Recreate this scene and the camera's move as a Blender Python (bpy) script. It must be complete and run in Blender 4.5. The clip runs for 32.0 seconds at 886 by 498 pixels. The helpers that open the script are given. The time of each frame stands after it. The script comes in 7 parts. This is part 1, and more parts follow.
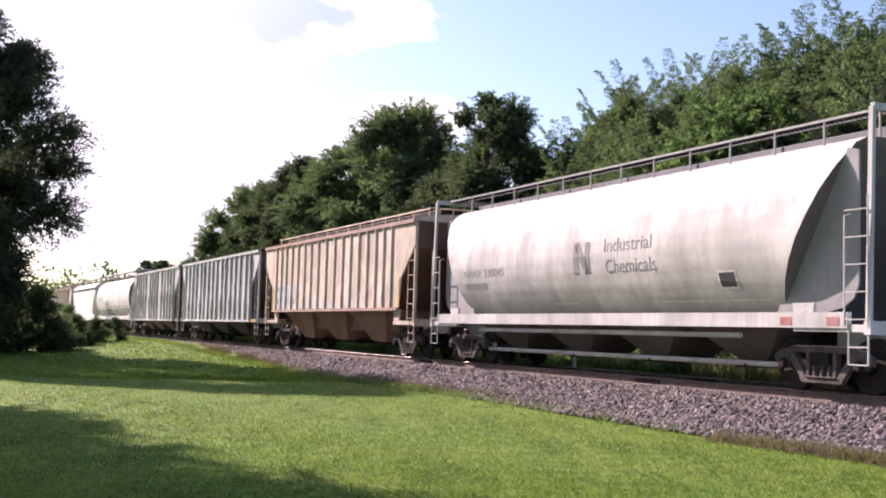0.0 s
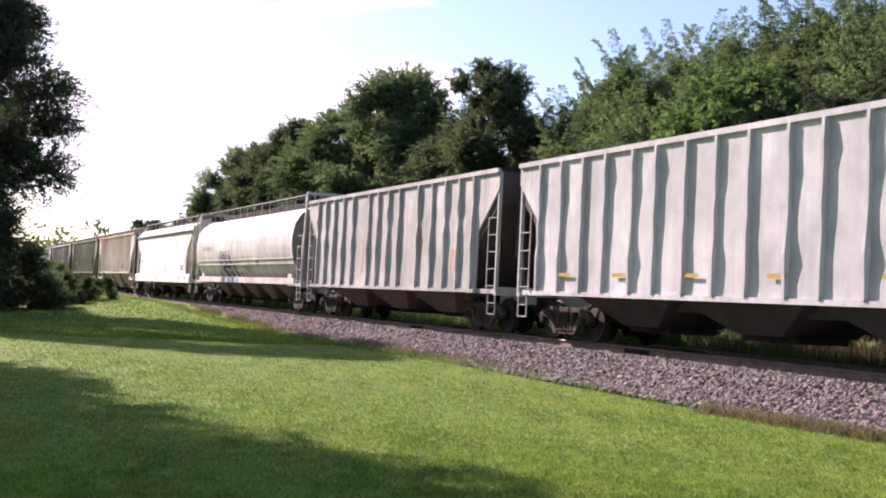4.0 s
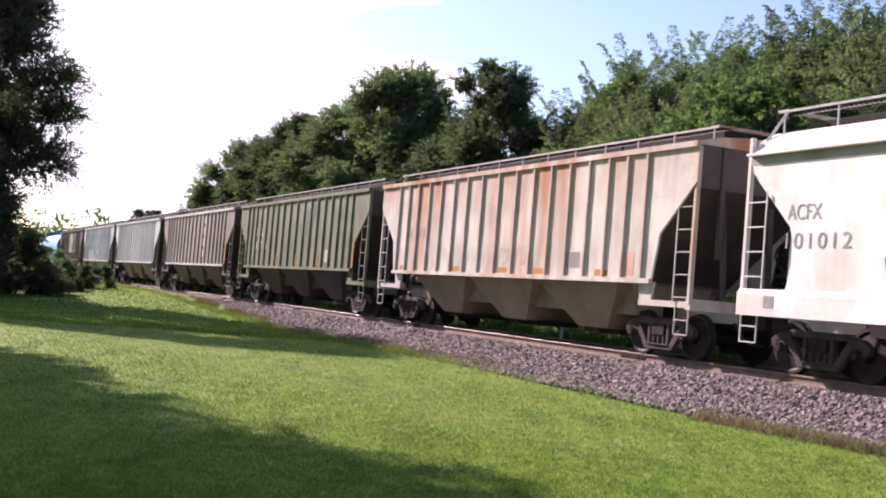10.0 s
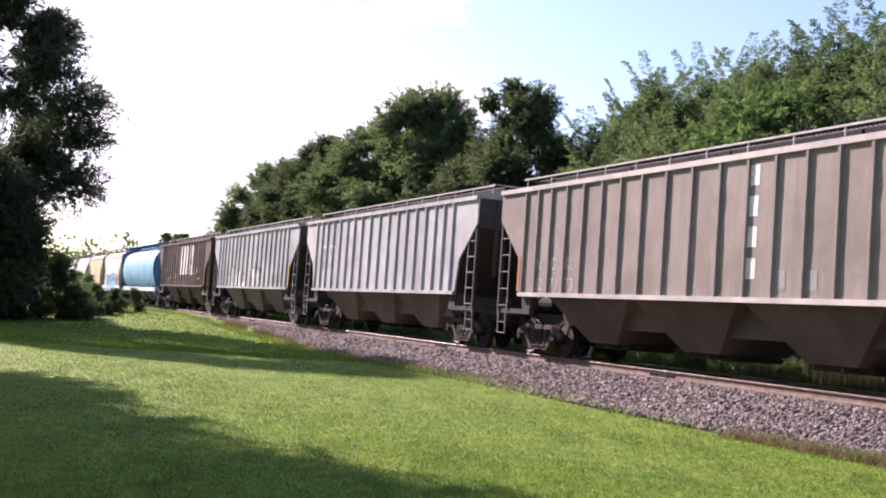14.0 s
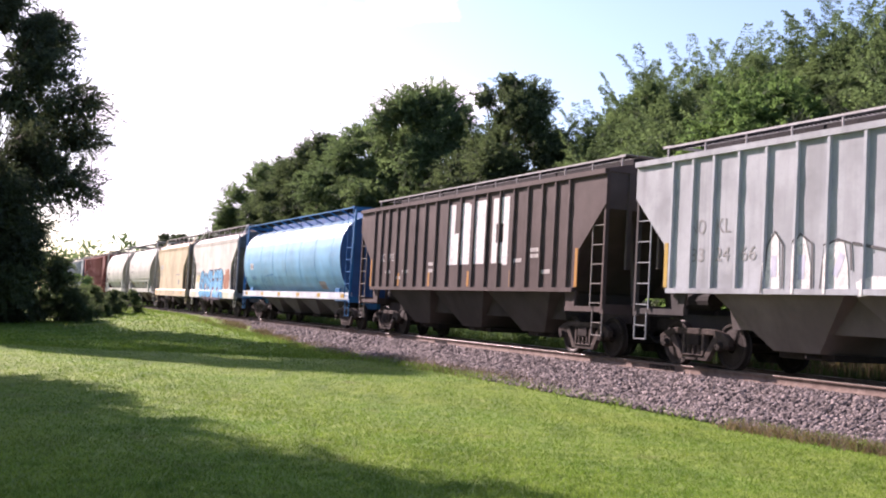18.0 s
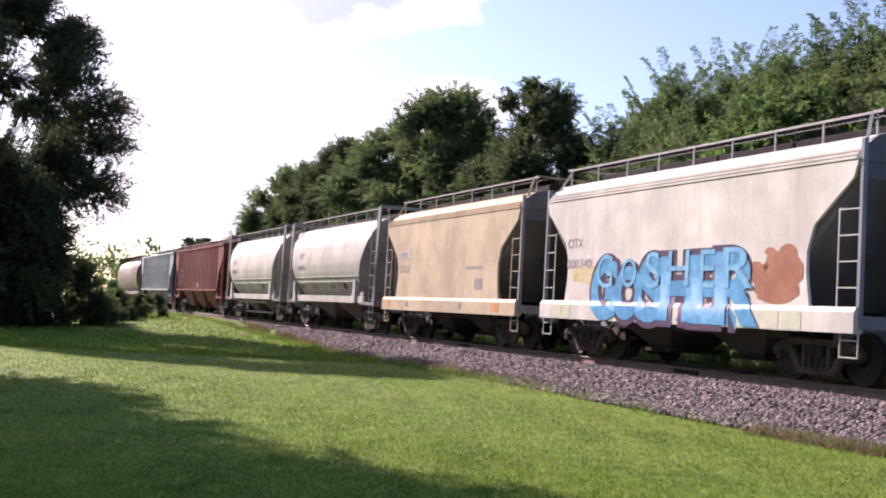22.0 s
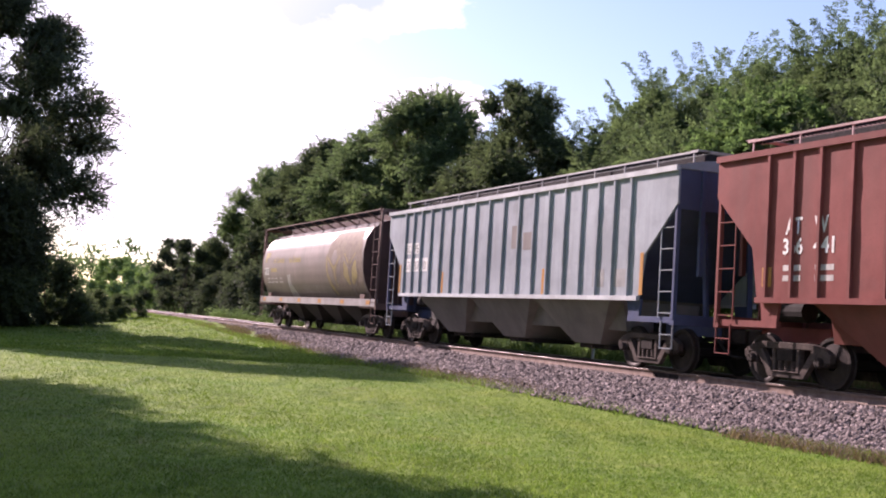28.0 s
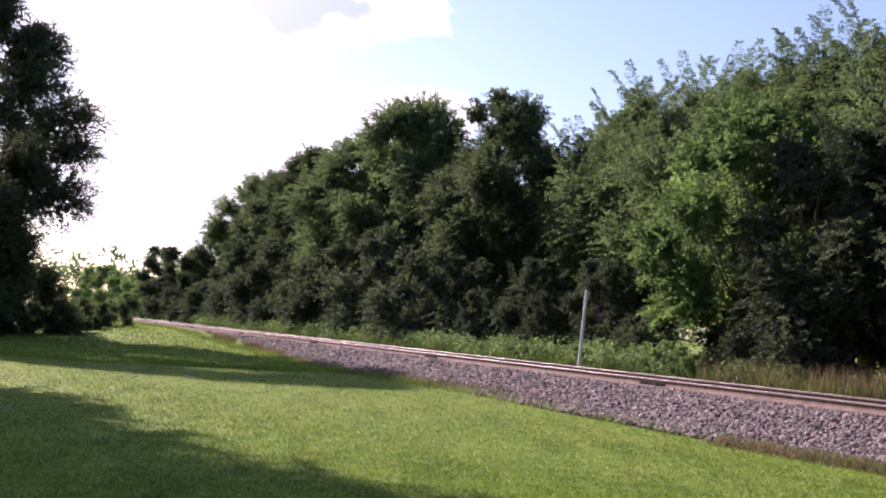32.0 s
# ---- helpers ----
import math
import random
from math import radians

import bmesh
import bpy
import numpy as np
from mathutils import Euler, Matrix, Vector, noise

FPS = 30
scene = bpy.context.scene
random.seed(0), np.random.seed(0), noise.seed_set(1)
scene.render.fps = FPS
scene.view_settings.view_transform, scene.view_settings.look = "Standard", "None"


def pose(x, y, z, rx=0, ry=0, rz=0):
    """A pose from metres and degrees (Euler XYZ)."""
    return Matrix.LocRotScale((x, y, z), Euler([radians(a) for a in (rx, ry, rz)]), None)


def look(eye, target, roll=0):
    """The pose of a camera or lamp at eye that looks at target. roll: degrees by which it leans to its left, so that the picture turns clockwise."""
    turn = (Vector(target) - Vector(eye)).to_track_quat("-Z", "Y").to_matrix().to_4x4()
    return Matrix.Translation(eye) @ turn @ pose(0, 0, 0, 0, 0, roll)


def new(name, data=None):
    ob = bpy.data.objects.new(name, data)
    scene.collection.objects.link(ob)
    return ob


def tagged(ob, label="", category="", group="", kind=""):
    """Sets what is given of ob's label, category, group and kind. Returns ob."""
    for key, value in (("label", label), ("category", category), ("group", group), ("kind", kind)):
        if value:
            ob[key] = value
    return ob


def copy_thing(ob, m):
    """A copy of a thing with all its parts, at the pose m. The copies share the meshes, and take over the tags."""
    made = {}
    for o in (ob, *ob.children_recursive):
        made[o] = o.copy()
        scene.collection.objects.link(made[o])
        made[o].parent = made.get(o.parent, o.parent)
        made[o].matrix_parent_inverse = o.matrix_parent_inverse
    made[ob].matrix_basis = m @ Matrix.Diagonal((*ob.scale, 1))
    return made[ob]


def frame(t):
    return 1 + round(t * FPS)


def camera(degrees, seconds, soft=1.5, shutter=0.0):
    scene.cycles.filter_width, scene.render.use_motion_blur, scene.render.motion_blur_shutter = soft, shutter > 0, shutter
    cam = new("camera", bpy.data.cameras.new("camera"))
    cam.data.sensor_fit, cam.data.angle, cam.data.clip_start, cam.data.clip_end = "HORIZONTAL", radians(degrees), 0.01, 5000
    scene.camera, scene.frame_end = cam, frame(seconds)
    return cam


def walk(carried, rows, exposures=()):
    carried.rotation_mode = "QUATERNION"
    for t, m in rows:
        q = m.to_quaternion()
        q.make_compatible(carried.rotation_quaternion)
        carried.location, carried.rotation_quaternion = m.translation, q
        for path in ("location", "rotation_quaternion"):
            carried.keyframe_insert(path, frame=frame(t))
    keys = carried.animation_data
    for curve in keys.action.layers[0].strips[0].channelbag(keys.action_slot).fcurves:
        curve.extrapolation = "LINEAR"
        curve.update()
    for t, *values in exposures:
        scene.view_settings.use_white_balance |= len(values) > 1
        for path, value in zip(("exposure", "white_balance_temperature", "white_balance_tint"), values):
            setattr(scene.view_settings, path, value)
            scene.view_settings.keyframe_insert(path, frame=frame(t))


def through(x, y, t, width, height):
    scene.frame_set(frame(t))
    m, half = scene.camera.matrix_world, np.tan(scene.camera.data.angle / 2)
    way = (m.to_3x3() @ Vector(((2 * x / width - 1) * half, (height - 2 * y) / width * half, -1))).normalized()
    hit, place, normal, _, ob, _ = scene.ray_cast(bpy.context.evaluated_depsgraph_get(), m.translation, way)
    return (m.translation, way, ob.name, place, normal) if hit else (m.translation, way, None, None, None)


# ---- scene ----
cam = camera(42.8, 32.0, soft=2.0)
PATH = [
    (0.0, pose(0, 0, 1.5, 94.165, -1.590, 0.018)),
    (0.5, pose(0, 0, 1.5, 94.139, -1.600, -0.109)),
    (1.0, pose(0, 0, 1.5, 94.174, -1.543, -0.156)),
    (1.5, pose(0, 0, 1.5, 94.566, -1.339, -0.243)),
    (2.0, pose(0, 0, 1.5, 94.456, -1.609, -0.368)),
    (2.5, pose(0, 0, 1.5, 93.559, -2.160, -0.459)),
    (3.0, pose(0, 0, 1.5, 93.857, -2.743, -0.547)),
    (3.5, pose(0, 0, 1.5, 92.511, -2.798, -0.493)),
    (5.5, pose(0, 0, 1.5, 92.441, -3.143, -0.181)),
    (6.0, pose(0, 0, 1.5, 92.576, -2.901, -0.219)),
    (6.5, pose(0, 0, 1.5, 92.699, -2.421, -0.097)),
    (7.0, pose(0, 0, 1.5, 92.646, -2.654, -0.475)),
    (7.5, pose(0, 0, 1.5, 92.965, -2.941, -0.435)),
    (8.0, pose(0, 0, 1.5, 92.523, -3.853, -0.345)),
    (8.5, pose(0, 0, 1.5, 92.362, -4.393, -0.342)),
    (9.0, pose(0, 0, 1.5, 92.749, -3.936, -0.339)),
    (9.5, pose(0, 0, 1.5, 92.649, -4.545, -0.499)),
    (10.0, pose(0, 0, 1.5, 92.435, -4.671, -0.538)),
    (10.5, pose(0, 0, 1.5, 92.633, -4.422, -0.284)),
    (11.0, pose(0, 0, 1.5, 93.091, -3.697, 0.051)),
    (11.5, pose(0, 0, 1.5, 93.247, -5.040, 0.200)),
    (12.0, pose(0, 0, 1.5, 93.008, -4.553, 0.380)),
    (12.5, pose(0, 0, 1.5, 92.891, -4.310, 0.479)),
    (13.0, pose(0, 0, 1.5, 92.928, -4.500, 0.355)),
    (13.5, pose(0, 0, 1.5, 93.346, -4.080, 0.405)),
    (14.0, pose(0, 0, 1.5, 93.335, -4.031, 0.842)),
    (14.5, pose(0, 0, 1.5, 93.457, -4.152, 1.298)),
    (16.5, pose(0, 0, 1.5, 92.725, -3.223, 1.191)),
    (17.0, pose(0, 0, 1.5, 93.045, -3.094, 1.068)),
    (17.5, pose(0, 0, 1.5, 93.123, -3.292, 0.937)),
    (18.0, pose(0, 0, 1.5, 93.148, -3.083, 0.796)),
    (18.5, pose(0, 0, 1.5, 93.151, -2.882, 0.725)),
    (19.0, pose(0, 0, 1.5, 92.831, -2.889, 0.640)),
    (19.5, pose(0, 0, 1.5, 92.750, -2.900, 0.772)),
    (20.0, pose(0, 0, 1.5, 92.918, -2.788, 1.148)),
    (20.5, pose(0, 0, 1.5, 93.143, -3.172, 1.364)),
    (21.0, pose(0, 0, 1.5, 93.314, -3.244, 1.575)),
    (21.5, pose(0, 0, 1.5, 93.317, -3.080, 1.776)),
    (22.0, pose(0, 0, 1.5, 93.284, -3.199, 1.967)),
    (22.5, pose(0, 0, 1.5, 92.960, -3.117, 2.080)),
    (23.0, pose(0, 0, 1.5, 92.844, -2.930, 1.823)),
    (23.5, pose(0, 0, 1.5, 92.819, -2.517, 1.501)),
    (24.0, pose(0, 0, 1.5, 92.917, -2.422, 1.480)),
    (24.5, pose(0, 0, 1.5, 92.917, -2.430, 1.243)),
    (25.0, pose(0, 0, 1.5, 93.378, -3.574, 1.114)),
    (25.5, pose(0, 0, 1.5, 93.560, -3.717, 1.189)),
    (27.5, pose(0, 0, 1.5, 93.537, -3.582, 1.032)),
    (28.0, pose(0, 0, 1.5, 93.471, -3.475, 0.993)),
    (28.5, pose(0, 0, 1.5, 93.615, -3.622, 0.750)),
    (29.0, pose(0, 0, 1.5, 93.547, -3.409, 0.661)),
    (29.5, pose(0, 0, 1.5, 93.562, -3.497, 0.546)),
    (30.0, pose(0, 0, 1.5, 93.774, -2.889, 0.511)),
    (30.5, pose(0, 0, 1.5, 93.985, -3.242, 0.426)),
    (31.0, pose(0, 0, 1.5, 93.895, -3.577, 0.268)),
    (31.5, pose(0, 0, 1.5, 93.870, -3.266, 0.265)),
    (32.0, pose(0, 0, 1.5, 93.905, -3.404, 0.309)),
]
walk(cam, PATH, exposures=[(0.0, 1.25, 6280, 37), (6.0, 1.32, 6280, 37), (9.0, 1.27, 6280, 37), (12.0, 1.45, 6280, 37), (19.0, 1.47, 6280, 39), (21.5, 1.24, 6280, 40), (25.0, 1.22, 6280, 40), (28.0, 1.30, 6300, 43), (32.0, 1.25, 6300, 43)])

# How far the train has gone, in metres, at each time in seconds.
RUN = [
    (0.0, -0.00), (0.5, 5.03), (1.0, 10.06), (1.5, 15.09), (2.0, 20.21), (2.5, 25.36), (3.0, 30.52), (3.5, 35.64),
    (5.5, 56.07), (6.0, 61.16), (6.5, 66.24), (7.0, 71.30), (7.5, 76.36), (8.0, 81.41), (8.5, 86.41), (9.0,
    91.37), (9.5, 96.44), (10.0, 101.58), (10.5, 106.72), (11.0, 111.84), (11.5, 116.98), (12.0, 122.13), (12.5,
    127.27), (13.0, 132.43), (13.5, 137.59), (14.0, 142.76), (14.5, 147.93), (16.5, 168.65), (17.0, 173.84),
    (17.5, 179.02), (18.0, 184.19), (18.5, 189.37), (19.0, 194.56), (19.5, 199.75), (20.0, 204.98), (20.5,
    210.18), (21.0, 215.39), (21.5, 220.63), (22.0, 225.89), (22.5, 231.18), (23.0, 236.47), (23.5, 241.78),
    (24.0, 247.10), (24.5, 252.43), (25.0, 257.77), (25.5, 263.13), (27.5, 284.63), (28.0, 290.02), (28.5,
    295.38), (29.0, 300.70), (29.5, 306.04), (30.0, 311.38), (30.5, 316.70), (31.0, 322.04), (31.5, 327.41),
    (32.0, 332.78),
]
HEADING, OFFSET, RAIL = 24.68, 14.95, 0.65      # the track's direction, its distance from the camera, the rail top's height
AHEAD = Vector((-math.sin(radians(HEADING)), math.cos(radians(HEADING)), 0))
ACROSS = Vector((math.cos(radians(HEADING)), math.sin(radians(HEADING)), 0))


def on_track(s, lat, z=0.0):
    """A place s metres along the track and lat metres across from the camera's line."""
    p = AHEAD * s + ACROSS * lat
    return Vector((p.x, p.y, z))


def track_pose(s, z=RAIL):
    p = on_track(s, OFFSET, z)
    return pose(p.x, p.y, p.z, 0, 0, HEADING - 90)


# ---- light ----
SUN_YAW, SUN_EL = 44.0, 29.0                    # degrees left of the y axis, and above the ground
sun_way = Vector((-math.sin(radians(SUN_YAW)) * math.cos(radians(SUN_EL)), math.cos(radians(SUN_YAW)) * math.cos(radians(SUN_EL)), math.sin(radians(SUN_EL))))
sun = new("sun", bpy.data.lights.new("sun", "SUN"))
sun.data.energy, sun.data.angle, sun.data.color = 5.0, radians(0.6), (1.0, 0.90, 0.76)
sun.matrix_world = look(sun_way * 100, (0, 0, 0))


def nodes_of(tree):
    tree.nodes.clear()

    def add(kind, **values):
        n = tree.nodes.new(kind)
        for key, value in values.items():
            if key in n.inputs:
                n.inputs[key].default_value = value
        return n
    return add, tree.links.new


def rgb_mix(add, link, fac, a, b, blend="MIX"):
    """A colour mix; fac, a and b are sockets or values. Returns its output socket."""
    n = add("ShaderNodeMix")
    n.data_type, n.blend_type = "RGBA", blend
    ins = {"Factor": n.inputs[0], "A": [i for i in n.inputs if i.type == "RGBA"][0], "B": [i for i in n.inputs if i.type == "RGBA"][1]}
    for key, value in (("Factor", fac), ("A", a), ("B", b)):
        if isinstance(value, bpy.types.NodeSocket):
            link(value, ins[key])
        else:
            ins[key].default_value = value if key == "Factor" else (*value, 1)
    return [o for o in n.outputs if o.type == "RGBA"][0]


CLOUDS = [            # yaw to the left, elevation, half width, half height (degrees), grey of the underside
    (9.4, 15.9, 6.8, 2.2, 0.7), (12.5, 6.6, 8.5, 4.6, 0.12), (1.6, 10.4, 3.4, 1.5, 0.1), (17.0, 13.2, 6.5, 1.0, 0.1),
    # out of view, added for brighter fill light from the sky
    (-24.0, 21.0, 9.0, 3.0, 0.5), (38.0, 24.0, 14.0, 4.0, 0.3), (-70.0, 26.0, 14.0, 4.0, 0.5), (120.0, 34.0, 16.0, 5.0, 0.5),
]


def build_world():
    world = bpy.data.worlds.new("sky")
    scene.world = world
    world.use_nodes = True
    add, link = nodes_of(world.node_tree)

    def calc(kind, a, b, clamp=False):
        n = add("ShaderNodeMath")
        n.operation, n.use_clamp = kind, clamp
        for k, v in enumerate((a, b)):
            if isinstance(v, (int, float)):
                n.inputs[k].default_value = v
            else:
                link(v, n.inputs[k])
        return n.outputs[0]
    sky = add("ShaderNodeTexSky")
    sky.sky_type, sky.sun_disc = "NISHITA", False
    sky.sun_elevation, sky.sun_rotation = radians(SUN_EL), radians(-SUN_YAW)
    sky.air_density, sky.dust_density = 1.0, 1.0
    coord = add("ShaderNodeTexCoord")
    # thin bright haze round the sun
    dot = add("ShaderNodeVectorMath")
    dot.operation = "DOT_PRODUCT"
    dot.inputs[1].default_value = sun_way
    link(coord.outputs["Generated"], dot.inputs[0])
    haze = add("ShaderNodeMapRange", **{"From Min": 0.80, "From Max": 0.97, "To Min": 0.0, "To Max": 1.0})
    link(dot.outputs["Value"], haze.inputs["Value"])
    veil = haze.outputs["Result"]
    # heaped clouds, ragged by noise
    squash = add("ShaderNodeMapping")
    squash.inputs["Scale"].default_value = (1.0, 1.0, 1.8)
    link(coord.outputs["Generated"], squash.inputs["Vector"])
    puff = add("ShaderNodeTexNoise", Scale=11.0, Detail=8.0, Roughness=0.58)
    link(squash.outputs["Vector"], puff.inputs["Vector"])
    ragged = calc("MULTIPLY", calc("SUBTRACT", puff.outputs["Fac"], 0.5), 2.4)
    white, grey = None, None
    for yaw, el, wide, high, shade in CLOUDS:
        way = Vector((-math.sin(radians(yaw)) * math.cos(radians(el)), math.cos(radians(yaw)) * math.cos(radians(el)), math.sin(radians(el))))
        off = add("ShaderNodeVectorMath")
        off.operation = "SUBTRACT"
        off.inputs[1].default_value = way
        link(coord.outputs["Generated"], off.inputs[0])
        turn = add("ShaderNodeMapping")
        turn.inputs["Rotation"].default_value = (0, 0, -radians(yaw))
        link(off.outputs["Vector"], turn.inputs["Vector"])
        fit = add("ShaderNodeVectorMath")
        fit.operation = "DIVIDE"
        fit.inputs[1].default_value = (radians(wide), 0.3, radians(high))
        link(turn.outputs["Vector"], fit.inputs[0])
        size = add("ShaderNodeVectorMath")
        size.operation = "LENGTH"
        link(fit.outputs["Vector"], size.inputs[0])
        body = calc("ADD", calc("SUBTRACT", 1.0, size.outputs["Value"]), ragged)
        soft = add("ShaderNodeMapRange", **{"From Min": -0.05, "From Max": 0.28})
        link(body, soft.inputs["Value"])
        core = add("ShaderNodeMapRange", **{"From Min": 0.3, "From Max": 0.75, "To Max": shade})
        link(body, core.inputs["Value"])
        white = soft.outputs["Result"] if white is None else calc("MAXIMUM", white, soft.outputs["Result"])
        grey = core.outputs["Result"] if grey is None else calc("MAXIMUM", grey, core.outputs["Result"])
    clear = add("ShaderNodeVectorMath")
    clear.operation = "MULTIPLY"
    clear.inputs[1].default_value = CLEAR
    link(sky.outputs["Color"], clear.inputs[0])
    lit = rgb_mix(add, link, grey, (9.6, 9.7, 9.6), (2.5, 4.1, 4.8))
    both = rgb_mix(add, link, white, clear.outputs["Vector"], lit)
    both = rgb_mix(add, link, veil, both, (9.6, 9.7, 9.6))
    back = add("ShaderNodeBackground", Strength=0.066)
    link(both, back.inputs["Color"])
    out = add("ShaderNodeOutputWorld")
    link(back.outputs["Background"], out.inputs["Surface"])


CLEAR = (1.09, 1.23, 1.21)

build_world()


# ---- materials ----
def noise_fac(add, link, vector, scale, low, high, detail=5.0, rough=0.6):
    n = add("ShaderNodeTexNoise", Scale=scale, Detail=detail, Roughness=rough)
    link(vector, n.inputs["Vector"])
    r = add("ShaderNodeMapRange", **{"From Min": low, "From Max": high})
    link(n.outputs["Fac"], r.inputs["Value"])
    return r.outputs["Result"]


def surface(name, color, dark=None, rough=0.7, metal=0.0, scale=2.0, fine=25.0, bump=0.15, stretch=(1, 1, 1), vary=0.0, spec=0.1, where="Object", island=0.0):
    """A worn surface: two scales of tone between color and dark, fine relief."""
    m = bpy.data.materials.new(name)
    m.use_nodes = True
    add, link = nodes_of(m.node_tree)
    dark = dark or tuple(c * 0.6 for c in color)
    coord = add("ShaderNodeTexCoord")
    mapping = add("ShaderNodeMapping")
    mapping.inputs["Scale"].default_value = stretch
    link(coord.outputs[where], mapping.inputs["Vector"])
    v = mapping.outputs["Vector"]
    col = rgb_mix(add, link, noise_fac(add, link, v, scale, 0.35, 0.7), color, dark)
    col = rgb_mix(add, link, noise_fac(add, link, v, fine, 0.45, 0.75), col, tuple(c * 0.7 for c in dark))
    if vary:
        info = add("ShaderNodeObjectInfo")
        r = add("ShaderNodeMapRange", **{"To Min": 1 - vary, "To Max": 1 + vary})
        link(info.outputs["Random"], r.inputs["Value"])
        col = rgb_mix(add, link, 1.0, col, r.outputs["Result"], "MULTIPLY")
    if island:
        geo = add("ShaderNodeNewGeometry")
        r = add("ShaderNodeMapRange", **{"To Min": 1 - island, "To Max": 1 + island})
        link(geo.outputs["Random Per Island"], r.inputs["Value"])
        col = rgb_mix(add, link, 1.0, col, r.outputs["Result"], "MULTIPLY")
    b = add("ShaderNodeBsdfPrincipled", Roughness=rough, Metallic=metal)
    b.inputs["Specular IOR Level"].default_value = spec
    link(col, b.inputs["Base Color"])
    if bump:
        n = add("ShaderNodeTexNoise", Scale=fine, Detail=4.0)
        link(v, n.inputs["Vector"])
        bp = add("ShaderNodeBump", Strength=bump, Distance=0.02)
        link(n.outputs["Fac"], bp.inputs["Height"])
        link(bp.outputs["Normal"], b.inputs["Normal"])
    out = add("ShaderNodeOutputMaterial")
    link(b.outputs["BSDF"], out.inputs["Surface"])
    return m


def paint(name, color, rust=0.1, grime=0.3, seed=0, rough=0.65, rust_color=(0.20, 0.07, 0.03), patch=0.0, broad=False, gloss=0.1):
    """Weathered car paint: faded patches, grime running down the sheets, rust spots and streaks."""
    m = bpy.data.materials.new(name)
    m.use_nodes = True
    add, link = nodes_of(m.node_tree)
    coord = add("ShaderNodeTexCoord")

    def mapped(scale):
        n = add("ShaderNodeMapping")
        n.inputs["Scale"].default_value = scale
        n.inputs["Location"].default_value = (seed * 3.7, seed * 1.3, seed * 0.9)
        link(coord.outputs["Object"], n.inputs["Vector"])
        return n.outputs["Vector"]
    even, streak, panel = mapped((1, 1, 1)), mapped((1.5, 1.5, 0.22)), mapped((0.55, 0.02, 0.3))
    col = rgb_mix(add, link, noise_fac(add, link, even, 0.7, 0.4, 0.65), tuple(c * 0.86 for c in color), tuple(min(1, c * 1.14 + 0.01) for c in color))
    if patch:
        col = rgb_mix(add, link, noise_fac(add, link, panel, 1.6, 0.52, 0.6, 2.0), col, tuple(c * (1 - patch) for c in color))
    dirt = add("ShaderNodeMath")
    dirt.operation = "MULTIPLY"
    dirt.inputs[1].default_value = grime
    link(noise_fac(add, link, streak, 1.2, 0.42, 0.85, 2.5, 0.5), dirt.inputs[0])
    col = rgb_mix(add, link, dirt.outputs[0], col, (0.10, 0.085, 0.075))
    chalk = add("ShaderNodeMath")
    chalk.operation = "MULTIPLY"
    chalk.inputs[1].default_value = 0.7
    link(noise_fac(add, link, mapped((0.9, 0.02, 0.5)), 1.1, 0.5, 0.72, 6.0, 0.6), chalk.inputs[0])
    col = rgb_mix(add, link, chalk.outputs[0], col, tuple(min(0.82, c * 1.22 + 0.015) for c in color))
    thin = add("ShaderNodeMath")
    thin.operation = "MULTIPLY"
    thin.inputs[1].default_value = min(0.55, grime * 1.1)
    link(noise_fac(add, link, mapped((5.5, 5.5, 0.3)), 1.3, 0.5, 0.78, 5.0, 0.6), thin.inputs[0])
    col = rgb_mix(add, link, thin.outputs[0], col, tuple(0.45 * c + 0.03 for c in color))
    smudge = add("ShaderNodeMath")
    smudge.operation = "MULTIPLY"
    smudge.inputs[1].default_value = min(0.6, grime * 1.2)
    link(noise_fac(add, link, mapped((0.8, 0.8, 1.4)), 1.7, 0.55, 0.8, 7.0, 0.65), smudge.inputs[0])
    col = rgb_mix(add, link, smudge.outputs[0], col, tuple(0.4 * c + 0.035 for c in color))
    spots = noise_fac(add, link, mapped((0.9, 0.9, 0.12)) if broad else streak, 1.1 if broad else 2.2, 0.70 - 0.28 * rust, 0.86 - 0.16 * rust, 8.0, 0.62)
    if broad:
        # rust creeping down from the roof edge
        split = add("ShaderNodeSeparateXYZ")
        link(coord.outputs["Object"], split.inputs[0])
        upper = add("ShaderNodeMapRange", **{"From Min": 2.9, "From Max": 4.3, "To Min": 0.0, "To Max": 0.75})
        link(split.outputs["Z"], upper.inputs["Value"])
        creep = add("ShaderNodeMath")
        creep.operation = "MULTIPLY"
        link(upper.outputs["Result"], creep.inputs[0])
        link(noise_fac(add, link, mapped((0.8, 0.8, 0.25)), 1.6, 0.3, 0.62, 5.0), creep.inputs[1])
        more = add("ShaderNodeMath")
        more.operation, more.use_clamp = "ADD", True
        link(spots, more.inputs[0])
        link(creep.outputs[0], more.inputs[1])
        spots = more.outputs[0]
    some = add("ShaderNodeMath")
    some.operation = "MULTIPLY"
    some.inputs[1].default_value = min(1.0, 0.12 + 1.35 * rust)
    link(spots, some.inputs[0])
    col = rgb_mix(add, link, some.outputs[0], col, rust_color)
    col = rgb_mix(add, link, noise_fac(add, link, even, 38, 0.55, 0.85), col, tuple(c * 0.72 for c in color))
    b = add("ShaderNodeBsdfPrincipled", Roughness=rough)
    b.inputs["Specular IOR Level"].default_value = gloss
    link(col, b.inputs["Base Color"])
    n = add("ShaderNodeTexNoise", Scale=1.3, Detail=3.0)
    link(even, n.inputs["Vector"])
    bp = add("ShaderNodeBump", Strength=0.25, Distance=0.05)
    link(n.outputs["Fac"], bp.inputs["Height"])
    link(bp.outputs["Normal"], b.inputs["Normal"])
